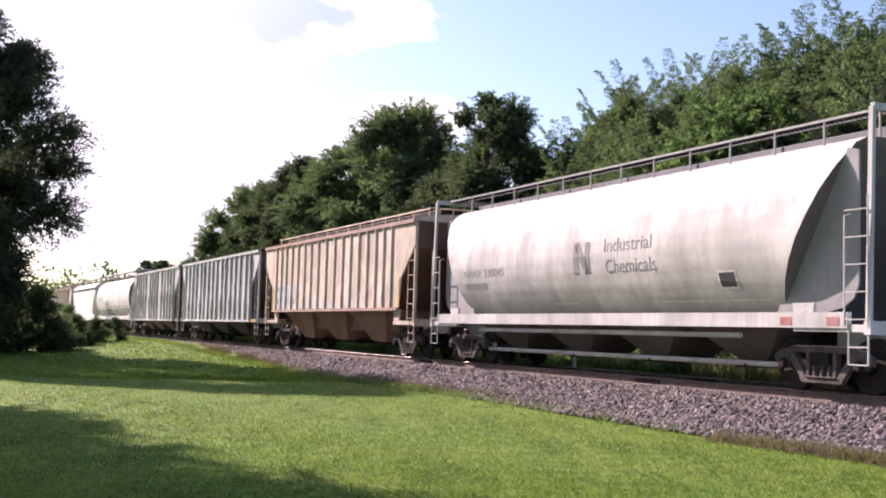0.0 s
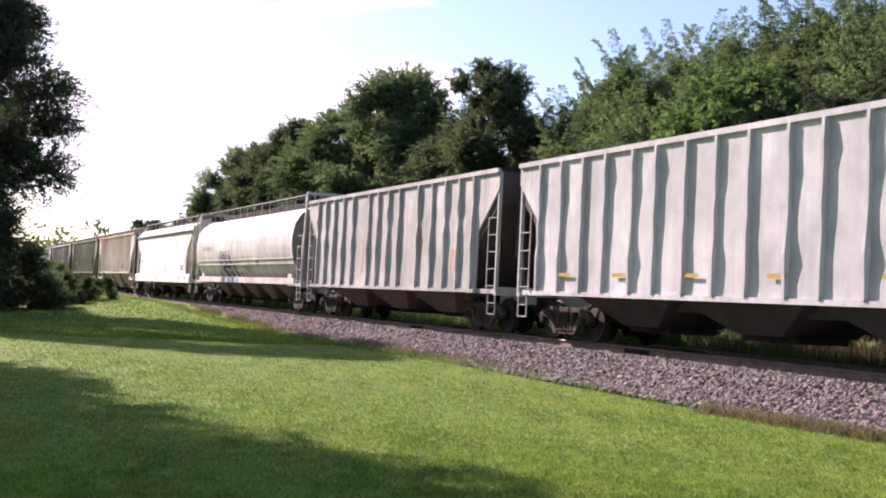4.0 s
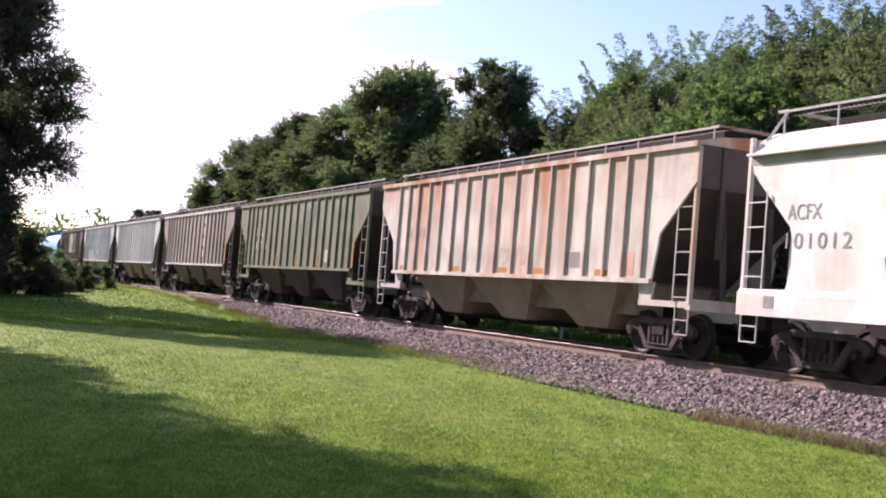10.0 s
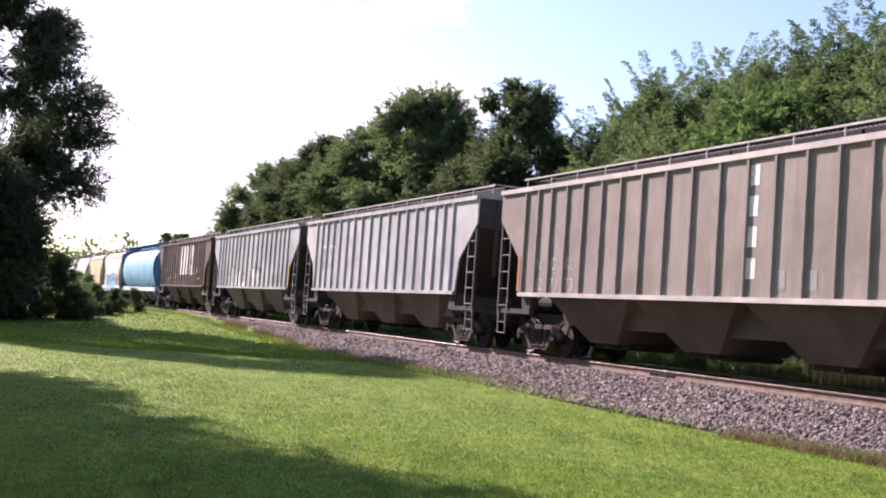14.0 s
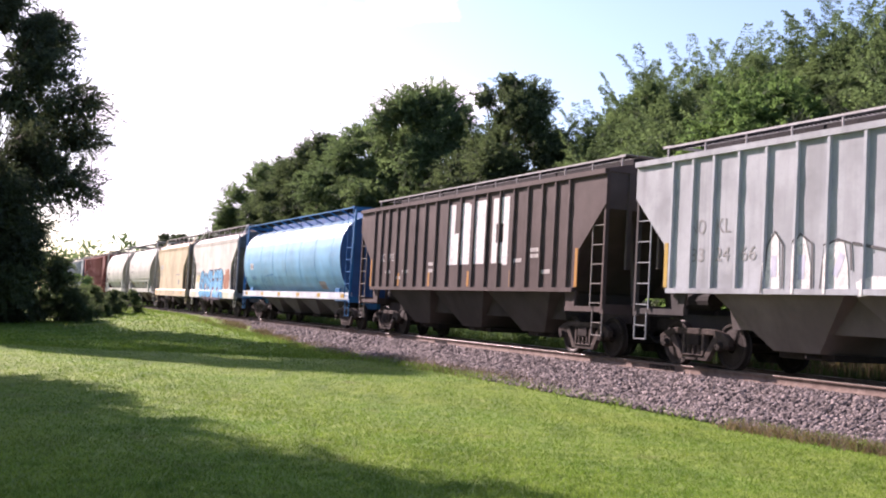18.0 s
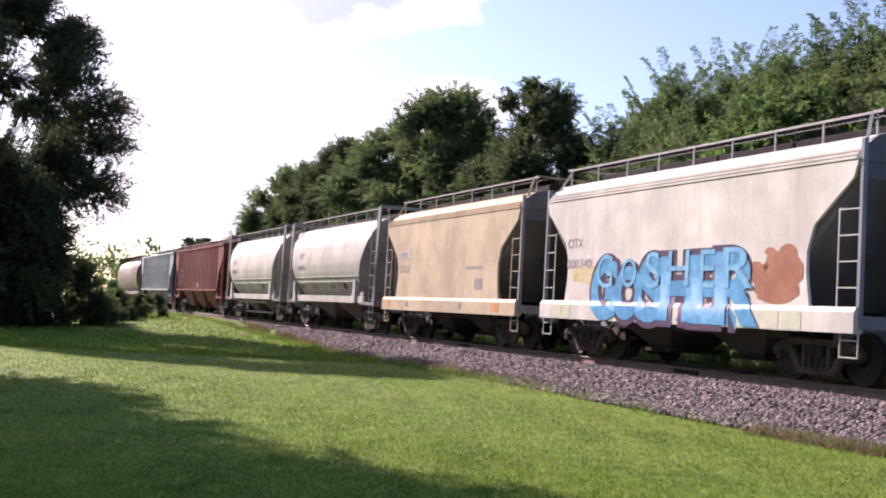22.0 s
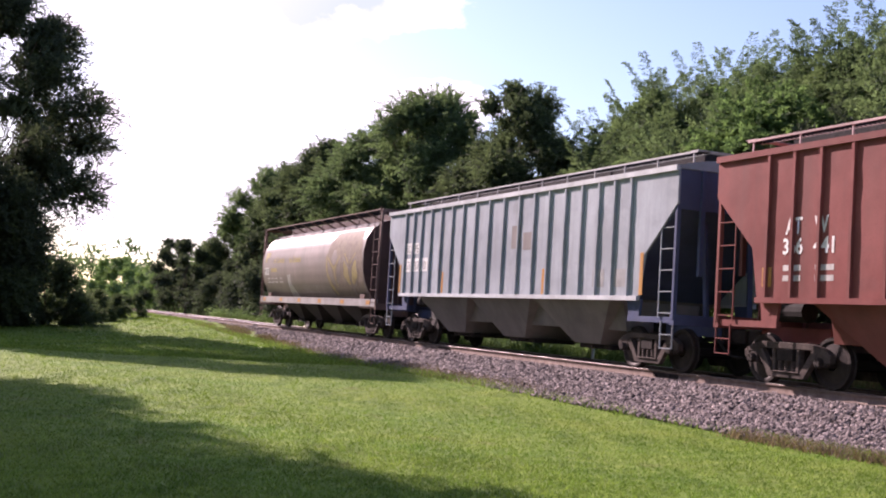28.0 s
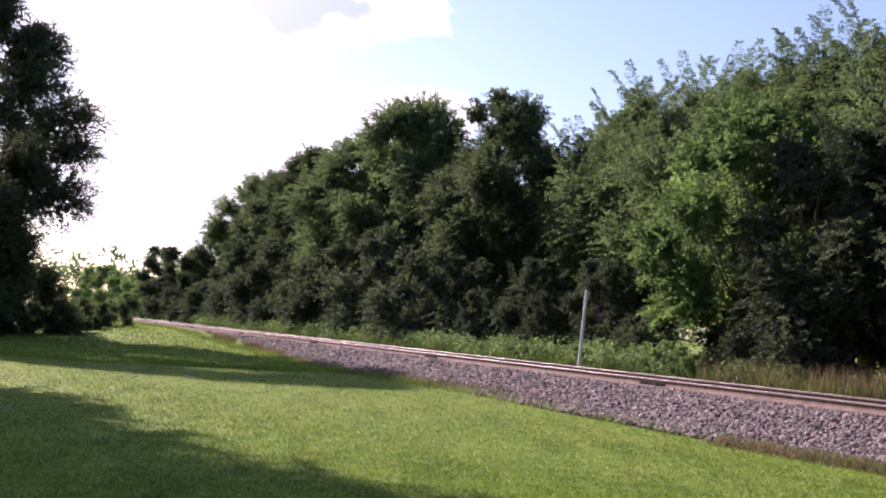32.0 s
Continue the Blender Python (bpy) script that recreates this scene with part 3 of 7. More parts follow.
def build_bolster(bm):
    box(bm, -0.2, 0.2, -1.08, 1.08, 0.45, 0.655)
    rod(bm, (0, 0, 0.65), (0, 0, 0.80), 0.2, n=14)
    for x in (-0.55, 0.55):
        bar(bm, (x, -0.85, 0.38), (x, 0.85, 0.38), 0.07, 0.10)
    bar(bm, (-0.55, 0.1, 0.42), (0.55, 0.1, 0.34), 0.05)


SPIN = []


def add_truck(car, x, iron, name):
    truck = new("truck", truck_mesh("truck", build_bolster, material=IRON))
    truck.parent = car
    truck.matrix_basis = pose(x, 0, 0)
    for side in (-1, 1):
        ob = new("side_frame", truck_mesh("side_frame", build_side_frame, side, material=iron))
        ob.parent = truck
        for k in (-0.17, 0.0, 0.17):
            spring = new("spring", truck_mesh("spring", build_spring, material=iron))
            spring.parent = truck
            spring.matrix_basis = pose(k, side * 1.0, 0)
        for k in (-0.89, 0.89):
            if side > 0:
                continue
            w = new("wheelset", truck_mesh("wheelset", build_wheel, material=WHEEL))
            w.parent = truck
            w.matrix_basis = pose(k, 0, 0.457)
            SPIN.append((w, k))
    return truck


def build_coupler(bm, h, e):
    box(bm, *sorted((e * (h - 0.3), e * (h + 0.32))), -0.09, 0.09, 0.74, 0.92)
    box(bm, *sorted((e * (h + 0.25), e * (h + 0.60))), -0.17, 0.14, 0.70, 0.96)
    box(bm, *sorted((e * (h - 0.05), e * (h + 0.06))), -0.28, 0.28, 0.66, 1.0)


def build_hose(bm, h, e):
    pts = [(e * (h + 0.02), -0.42, 0.80), (e * (h + 0.15), -0.4, 0.62), (e * (h + 0.35), -0.3, 0.42), (e * (h + 0.6), -0.18, 0.40)]
    for a, b in zip(pts, pts[1:]):
        rod(bm, a, b, 0.028, n=6)


def frustum(bm, x0, x1, z1, y1, b0, b1, z0, y0):
    """A hopper bay: the upper rim from x0 to x1, the outlet from b0 to b1."""
    top = [bm.verts.new(p) for p in ((x0, -y1, z1), (x1, -y1, z1), (x1, y1, z1), (x0, y1, z1))]
    low = [bm.verts.new(p) for p in ((b0, -y0, z0), (b1, -y0, z0), (b1, y0, z0), (b0, y0, z0))]
    for k in range(4):
        bm.faces.new((top[k], top[(k + 1) % 4], low[(k + 1) % 4], low[k]))
    bm.faces.new(top)
    bm.faces.new(low[::-1])
    bmesh.ops.recalc_face_normals(bm, faces=bm.faces)


# Most under paints are darkened for grime and the shade beneath the body.
def add_bays(car, n, x0, x1, z1, y1, material, low=0.42, out=0.5, foot=0.55):
    w = (x1 - x0) / n
    for k in range(n):
        a, b = x0 + k * w, x0 + (k + 1) * w
        c = (a + b) / 2
        bay = part("hopper_bay", made(frustum, a + 0.03, b - 0.03, z1, y1, c - out, c + out, low, foot), material, car)
        bm = bmesh.new()
        box(bm, c - out - 0.12, c + out + 0.12, -0.62, 0.62, low - 0.12, low - 0.002)
        bar(bm, (c + out * 0.6, -0.95, low - 0.06), (c + out * 0.6, 0.95, low - 0.06), 0.05)
        part("outlet_gate", bm, IRON, bay)


def add_ladder(car, x, y, z0, z1, inner, material, rungs, step):
    """A ladder: the outer stile is the corner post, the inner one stands inner metres away."""
    bm = bmesh.new()
    e = 1 if x > 0 else -1
    xi = x - e * inner
    bar(bm, (xi, y, z0), (xi, y, z1), 0.024, 0.02)
    bar(bm, (xi, y, z1), (xi, y - math.copysign(0.12, y), z1 + 0.03), 0.024, 0.02)
    bar(bm, (x, y, z0), (x, y, z1 + 0.3), 0.024, 0.02)
    ladder = part("ladder", bm, material, car)
    first = None
    for k in range(rungs):
        z = z0 + 0.10 + step * k
        if first is None:
            first = part("rung", made(bar, (xi, 0, 0), (x, 0, 0), 0.02), material, ladder)
            first.matrix_basis = pose(0, y, z)
        else:
            same("rung", first, ladder, pose(0, y, z))


def build_stirrup(bm, x, y, e):
    for k in (0.0, 0.42):
        bar(bm, (x - e * k, y, 1.05), (x - e * k, y, 0.5), 0.03, 0.016)
    for z in (0.5, 0.78):
        bar(bm, (x, y, z), (x - e * 0.42, y, z), 0.03, 0.02)


def add_ends(car, h, spec):
    """Platforms, corner posts, ladders, steps, couplers and trucks."""
    frame_mat, iron = spec["frame"], spec["iron"]
    for e in (-1, 1):
        bm = bmesh.new()
        box(bm, *sorted((e * (h - 1.9), e * (h - 0.02))), -0.35, 0.35, 0.78, 1.06)
        box(bm, *sorted((e * (h - 0.14), e * h)), -1.5, 1.5, 0.98, 1.2)
        for y in (-1.42, 1.42):
            box(bm, *sorted((e * (h - 1.75), e * (h - 0.1))), y - 0.05, y + 0.05, 1.02, 1.14)
        part("end_platform", bm, frame_mat, car)
        for y in (-1, 1):
            part("corner_post", made(bar, (e * (h - 0.06), y * 1.47, 1.1), (e * (h - 0.06), y * spec["post_y"], spec["post_z"]), spec.get("post_w", 0.09), 0.07), frame_mat, car)
            bm = bmesh.new()
            slab(bm, [(e * (h - 1.35), 1.06), (e * (h - 1.72), 1.06), (e * (h - 1.80), 1.5), (e * (h - 1.28), 1.5)], *sorted((y * 1.40, y * 1.46)))
            rod(bm, (e * (h - 1.54), y * 1.455, 1.32), (e * (h - 1.54), y * 1.47, 1.32), 0.07, n=10)
            part("bolster_web", bm, frame_mat, car)
            add_ladder(car, e * (h - 0.06), y * 1.50, 1.12, spec["ladder_z"], 0.5, spec["ladder"], spec["rungs"], 0.44)
            part("stirrup_step", made(build_stirrup, e * (h - 0.06), y * 1.48, e), spec["ladder"], car)
            part("end_brace", made(bar, (e * (h - 0.2), y * 0.55, 1.06), (e * (h - 0.35), y * 0.6, spec["brace_z"]), 0.1, 0.08), spec.get("end", END_SHADED), car)
        part("coupler", made(build_coupler, h, e), IRON, car)
        part("brake_hose", made(build_hose, h, e), BLACK, car)
        add_truck(car, e * (h - spec["inset"]), iron, car.name)
    part("centre_sill", made(box, -h + 1.9, h - 1.9, -0.2, 0.2, 0.82, 1.08), BLACK, car)
    # Added block under the body, so the gaps between bays stay dark.
    if "gap_block" in spec:
        x, y, z0, z1 = spec["gap_block"]
        part("slope_sheet", made(loft, [(-y, z1), (-y * 0.86, z0), (y * 0.86, z0), (y, z1)], [-h + x, h - x]), spec.get("under", BLACK), car, "dark filler block closing the gaps between hopper bays")
    bm = bmesh.new()
    for k in range(12):
        a, b = k * math.tau / 12, (k + 1) * math.tau / 12
        bar(bm, (h + 0.03, 0.75 + 0.27 * math.cos(a), 2.2 + 0.27 * math.sin(a)), (h + 0.03, 0.75 + 0.27 * math.cos(b), 2.2 + 0.27 * math.sin(b)), 0.03, up=(1, 0, 0))
    for k in range(3):
        a = k * math.tau / 3
        bar(bm, (h + 0.02, 0.75, 2.2), (h + 0.03, 0.75 + 0.27 * math.cos(a), 2.2 + 0.27 * math.sin(a)), 0.03, up=(1, 0, 0))
    bar(bm, (h - 0.1, 0.75, 2.2), (h + 0.04, 0.75, 2.2), 0.06)
    part("brake_wheel", bm, IRON, car)
    bm = bmesh.new()
    rod(bm, (-h + 0.7, -0.5, 1.35), (-h + 1.5, -0.5, 1.35), 0.2, n=14)
    part("air_reservoir", bm, BLACK, car)


def add_walk(car, h, z, y0, y1, base, spec, step=1.22, bracket=False):
    """Running boards on the roof, on their posts, with an end handrail."""
    first = None
    for side in (-1, 1):
        bm = bmesh.new()
        box(bm, -h + 0.15, h - 0.15, *sorted((side * y0, side * (y0 + 0.02))), z - 0.02, z + 0.015)
        box(bm, -h + 0.15, h - 0.15, *sorted((side * y1, side * (y1 - 0.03))), z - 0.02, z + 0.02)
        deck = part("running_board", bm, spec["walk"], car)
        bm = bmesh.new()
        k = -h + 0.15
        while k < h - 0.2:
            box(bm, k, k + 0.025, *sorted((side * (y0 + 0.02), side * (y1 - 0.03))), z - 0.012, z + 0.008)
            k += 0.11
        part("grating", bm, HATCH, deck, "dark open grating")
        n = int((2 * h - 0.5) / step)
        for k in range(n + 1):
            x = -h + 0.3 + k * (2 * h - 0.6) / n
            if bracket:
                bm = made(bar, (x, side * (y1 - 0.04), z - 0.03), (x, side * (y0 - 0.25), base), 0.05)
                part("walk_bracket", bm, spec["walk"], deck)
            elif first is None:
                first = part("walk_post", made(bar, (0, 0, base), (0, 0, z - 0.02), 0.03), spec["walk"], deck)
                first.matrix_basis = pose(x, side * (y1 - 0.03), 0)
            else:
                same("walk_post", first, deck, pose(x, side * (y1 - 0.03), 0))
    for e in (-1, 1):
        part("roof_end_walk", made(box, *sorted((e * (h - 0.4), e * (h - 0.12))), -y1, y1, z + 0.022, z + 0.035), spec["walk"], car)


def add_hatches(car, h, z, material, n=4, width=0.38):
    w = (2 * h - 1.4) / n
    for k in range(n):
        a = -h + 0.7 + k * w
        bm = bmesh.new()
        loft(bm, [(-width, z), (-width, z + 0.22), (-width * 0.6, z + 0.27), (width * 0.6, z + 0.27), (width, z + 0.22), (width, z)], [a + 0.04, a + w - 0.04])
        part("roof_hatch", bm, material, car)


def new_car(spec):
    car = tagged(new("covered_hopper_car"), spec["label"], "freight car", group="cars of the freight train")
    car.empty_display_size = 0.5
    car["half"] = spec["h"]
    return car


def strips(car, h, spec, z0, z1, y):
    """Side sills, with their reflective marks."""
    for side in (-1, 1):
        sill = part("side_sill", made(box, -h + spec.get("sill_in", 0.1), h - spec.get("sill_in", 0.1), *sorted((side * (y - 0.1), side * y)), z0, z1), spec["sill"], car)
        for k in range(spec.get("marks", 0)):
            x = -h + 0.8 + k * (2 * h - 1.6) / max(1, spec["marks"] - 1)
            part("reflector", made(box, x - 0.2, x + 0.2, *sorted((side * y, side * (y + 0.006))), z0 + 0.06, z1 - 0.05), spec.get("mark", YELLOW), sill)


def ribbed_car(spec):
    """Flat sides stiffened by outside ribs, cut away under the ends; gable roof."""
    car, h, m = new_car(spec), spec["h"], spec["paint"]
    top, low = 4.24, spec.get("low", 1.53)
    cut = spec.get("cut", 1.27)
    k0, k1, k2 = spec.get("knee", (3.46, 2.46, 0.18))
    # End paint is mostly a darker tone, for the shaded ends.
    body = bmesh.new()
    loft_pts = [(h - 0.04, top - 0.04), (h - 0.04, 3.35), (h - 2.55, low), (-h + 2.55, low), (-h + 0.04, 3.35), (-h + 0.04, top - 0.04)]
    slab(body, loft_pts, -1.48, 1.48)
    part("body", body, spec.get("end", END_SHADED), car, "end sheets coloured dark for their shaded side")
    for side in (-1, 1):
        side_sheet = [(h, top), (h, k0), (h - cut + k2, k1), (h - cut, low), (-h + cut, low), (-h + cut - k2, k1), (-h, k0), (-h, top)]
        wall = part("side_sheet", made(slab, side_sheet, *sorted((side * 1.485, side * 1.535))), m, car)
        part("top_chord", made(box, -h, h, *sorted((side * 1.50, side * 1.60)), top - 0.11, top + 0.004), spec.get("chord", m), car)
        part("bottom_chord", made(box, -h + cut, h - cut, *sorted((side * 1.50, side * 1.59)), low - 0.07, low + 0.03), spec.get("chord", m), car)
        n = spec["ribs"]
        deep = spec.get("deep", 0.055)
        first, kinds = None, []
        gaps = spec.get("gaps") or [(0.67, 0.67, 0.75, 0.78, 0.81, 0.78, 0.84, 0.89)[min(7, j, n - 2 - j)] for j in range(n - 1)]
        for k in range(n):
            end = spec.get("rib_end", h - cut - 0.06)
            x = -end - 0.07 + sum(gaps[:k]) / sum(gaps) * 2 * end
            if len(kinds) < 4:
                wide = spec.get("wide", 0.045)
                rib = part("side_rib", made(loft_rib, wide, deep, side, low + 0.03, top - 0.11, spec.get("bent", 0.003), k + 10 * n), m, wall)
                rib.matrix_basis = pose(x, 0, 0)
                kinds.append(rib)
            else:
                same("side_rib", kinds[(k * 7 // 3) % 4], wall, pose(x, 0, 0))
        for e in (-1, 1):
            if "tab" in spec:
                part("reflector", made(box, *sorted((e * (h - cut + 0.02), e * (h - cut + 0.14))), *sorted((side * 1.535, side * 1.545)), low + 0.05, low + 0.95), spec["tab"], wall)
    for k in range(spec.get("lower_tabs", 0)):
        x = -h + cut + 2.0 + k * 2.6
        part("reflector", made(box, x, x + 0.14, -1.548, -1.536, low + 0.05, low + 0.5), spec.get("tab", YELLOW), car)
    roof = [(1.56, top), (1.0, top + 0.13), (0.45, top + 0.19), (-0.45, top + 0.19), (-1.0, top + 0.13), (-1.56, top), (-1.5, top - 0.06), (1.5, top - 0.06)]
    part("roof", made(loft, roof, [-h, h]), spec.get("roof", HATCH if not spec.get("rail", True) else m), car)
    add_hatches(car, h, top + (0.18 if spec.get("rail", True) else 0.02), HATCH)
    if spec.get("rail", True):
        add_walk(car, h, top + 0.36, 0.66, 1.0, top + 0.12, spec)
    spec["gap_block"] = (2.6, 1.06, 0.8, low - 0.012)
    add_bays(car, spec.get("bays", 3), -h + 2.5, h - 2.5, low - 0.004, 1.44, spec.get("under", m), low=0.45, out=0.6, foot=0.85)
    for e in (-1, 1):
        for y in (-0.9, 0.9):
            part("end_post", made(bar, (e * (h - 0.03), y, 2.0), (e * (h - 0.03), y, top - 0.06), 0.1, 0.08), spec.get("end", END_SHADED), car)
    add_ends(car, h, spec)
    return car


def loft_rib(bm, wide, deep, side, z0, z1, bent=0.0, seed=0):
    """An outside post, knocked about a little."""
    rng = random.Random(seed)
    rings = []
    for k in range(9):
        z = z0 + (z1 - z0) * k / 8
        off = 0 if k in (0, 8) else rng.gauss(0, bent)
        y0, y1 = side * 1.53, side * (1.535 + deep + (0 if k in (0, 8) else rng.gauss(0, bent * 1.2)))
        rings.append([bm.verts.new((x, y, z)) for x, y in ((-wide, y0), (-wide * 0.7 + off, y1), (wide * 0.7 + off, y1), (wide, y0))])
    for a, b in zip(rings, rings[1:]):
        for k in range(4):
            bm.faces.new((a[k], a[(k + 1) % 4], b[(k + 1) % 4], b[k]))
    bm.faces.new(rings[0][::-1])
    bm.faces.new(rings[-1])
    bmesh.ops.recalc_face_normals(bm, faces=bm.faces)


ROUND = [(0.0, 4.27), (0.5, 4.25), (0.95, 4.12), (1.30, 3.86), (1.52, 3.5), (1.61, 3.05), (1.62, 2.65), (1.58, 2.3), (1.49, 1.95), (1.34, 1.62), (1.16, 1.38), (1.0, 1.2)]
BULGE = [(0.0, 4.32), (0.85, 4.28), (1.12, 4.16), (1.36, 3.8), (1.52, 3.4), (1.60, 2.95), (1.62, 2.6), (1.58, 2.25), (1.48, 1.92), (1.33, 1.62), (1.15, 1.38), (1.0, 1.2)]
FLAT = [(0.0, 4.36), (0.8, 4.34), (1.10, 4.26), (1.38, 4.06), (1.50, 3.86), (1.52, 3.78), (1.54, 3.70), (1.54, 3.0), (1.53, 2.2), (1.53, 1.5), (1.2, 1.2)]


def curve_points(profile, fine=3):
    """The half profile with points between, and its mirror image."""
    pts = []
    for a, b in zip(profile, profile[1:]):
        for k in range(fine):
            pts.append((a[0] + (b[0] - a[0]) * k / fine, a[1] + (b[1] - a[1]) * k / fine))
    pts.append(profile[-1])
    return pts + [(-y, z) for y, z in pts[:0:-1]]


def skin_y(profile, z):
    """How far out the side is at the height z."""
    side = [p for p in profile if p[0] > 0.9]
    return float(np.interp(z, [p[1] for p in side][::-1], [p[0] for p in side][::-1]))


def smooth_by_angle(ob, degrees=35):
    ob.data.shade_smooth()
    bm = bmesh.new()
    bm.from_mesh(ob.data)
    for e in bm.edges:
        if len(e.link_faces) == 2:
            e.smooth = e.calc_face_angle(0) < radians(degrees)
    bm.to_mesh(ob.data)
    bm.free()


def round_car(spec):
    """Sides in one curve from roof to sill, with upright or slanting ends."""
    car, h, m = new_car(spec), spec["h"], spec["paint"]
    profile = spec["profile"]
    rear, front = spec.get("end_in", (0.6, 0.6))
    half = h - max(rear, front)
    ends = {-1: -h + rear, 1: h - front}
    bm = bmesh.new()
    xs = np.linspace(ends[-1], ends[1], 13)
    loft(bm, curve_points(profile), xs)
    slant = spec.get("slant", 0.0)
    if slant:
        for e in (-1, 1):
            normal = Vector((e * math.cos(radians(slant)), 0, -math.sin(radians(slant)))).normalized()
            cut = bmesh.ops.bisect_plane(bm, geom=bm.verts[:] + bm.edges[:] + bm.faces[:], plane_co=(ends[e], 0, spec["slant_z"]), plane_no=normal, clear_outer=True)
            edges = [g for g in cut["geom_cut"] if isinstance(g, bmesh.types.BMEdge)]
            bmesh.ops.contextual_create(bm, geom=edges)
        bmesh.ops.recalc_face_normals(bm, faces=bm.faces)
    # End faces take the end paint, mostly darkened for their shade.
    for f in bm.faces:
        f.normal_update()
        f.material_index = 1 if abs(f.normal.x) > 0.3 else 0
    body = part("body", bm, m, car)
    body.data.materials.append(spec.get("end", END_SHADED_GREY))
    smooth_by_angle(body)
    if spec.get("seams"):
        n = spec["seams"]
        for k in range(n):
            x = ends[-1] + (k + 0.5) * (ends[1] - ends[-1]) / n
            pts = [(y + 0.004, z) for y, z in profile[3:10]]
            for side in (-1,):
                bm = bmesh.new()
                for a, b in zip(pts, pts[1:]):
                    bar(bm, (x, side * a[0], a[1]), (x, side * b[0], b[1]), 0.014, 0.005)
                part("weld_seam", bm, spec["seam"], body)
    if spec.get("ledge"):
        for side in (-1, 1):
            for z in (spec["ledge"], spec["ledge"] - 0.2):
                y = skin_y(profile, z)
                back = (spec.get("slant_z", z) - z) * math.tan(radians(slant))
                part("side_ledge", made(box, ends[-1] + back, ends[1] - back, *sorted((side * (y - 0.03), side * (y + 0.025))), z - 0.02, z + 0.02), m, body)
    strips(car, h, spec, 1.08, spec.get("sill_top", 1.34), 1.50)
    add_hatches(car, h, 4.27, spec.get("hatch", spec.get("end", HATCH) if spec.get("bracket") else HATCH), n=spec.get("hatches", 6))
    if spec.get("bracket"):
        add_walk(car, h, 4.46, 0.7, 1.45, 4.02, spec, step=1.3, bracket=True)
    else:
        add_walk(car, h, 4.66, 0.66, 1.02, 4.20, spec)
    for e in (-1, 1):
        bm = bmesh.new()
        bar(bm, (e * (h - 0.06), -spec["post_y"], spec["post_z"]), (e * (h - 0.06), spec["post_y"], spec["post_z"]), 0.09, 0.12)
        part("end_beam", bm, spec["frame"], car)
        if spec.get("end_bay"):
            for y in (-1, 1):
                g = [(0.74, 4.06), (0.5, 4.0), (0.5, 1.8), (0.62, 1.56), (0.85, 1.42), (1.2, 1.345), (2.4, 1.345), (2.2, 1.8), (1.5, 2.9)]
                part("end_bay_sheet", made(slab, [(e * (h - a), z) for a, z in g], *sorted((y * 1.21, y * 1.25))), spec["end_bay"], car, "pale grey recessed sheet beside the slope sheet")
        if spec.get("wing"):
            for y in (-1, 1):
                bm = bmesh.new()
                g = h - spec["wing"][(e + 1) // 2]
                slab(bm, [(e * g, 1.08), (e * g, 1.9), (e * (g - 0.06), 1.97), (e * (g - 0.25), 1.97), (e * (g - 0.27), 1.5), (e * (g - 0.45), 1.3), (e * (g - 0.45), 1.08)], *sorted((y * 1.42, y * 1.575)))
                part("end_gusset", bm, m, car)
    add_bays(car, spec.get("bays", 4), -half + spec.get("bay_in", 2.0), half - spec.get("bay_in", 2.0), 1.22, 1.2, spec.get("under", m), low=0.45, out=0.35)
    if spec.get("pipe"):
        bm = bmesh.new()
        rod(bm, (-half + 2.2, -1.32, 0.93), (half - 2.6, -1.32, 0.93), 0.05, n=8)
        rod(bm, (-half + 2.0, -0.9, 0.42), (half - 2.0, -0.9, 0.42), 0.05, n=8)
        part("air_pipe", bm, spec["frame"], car)
    add_ends(car, h, spec)
    return car


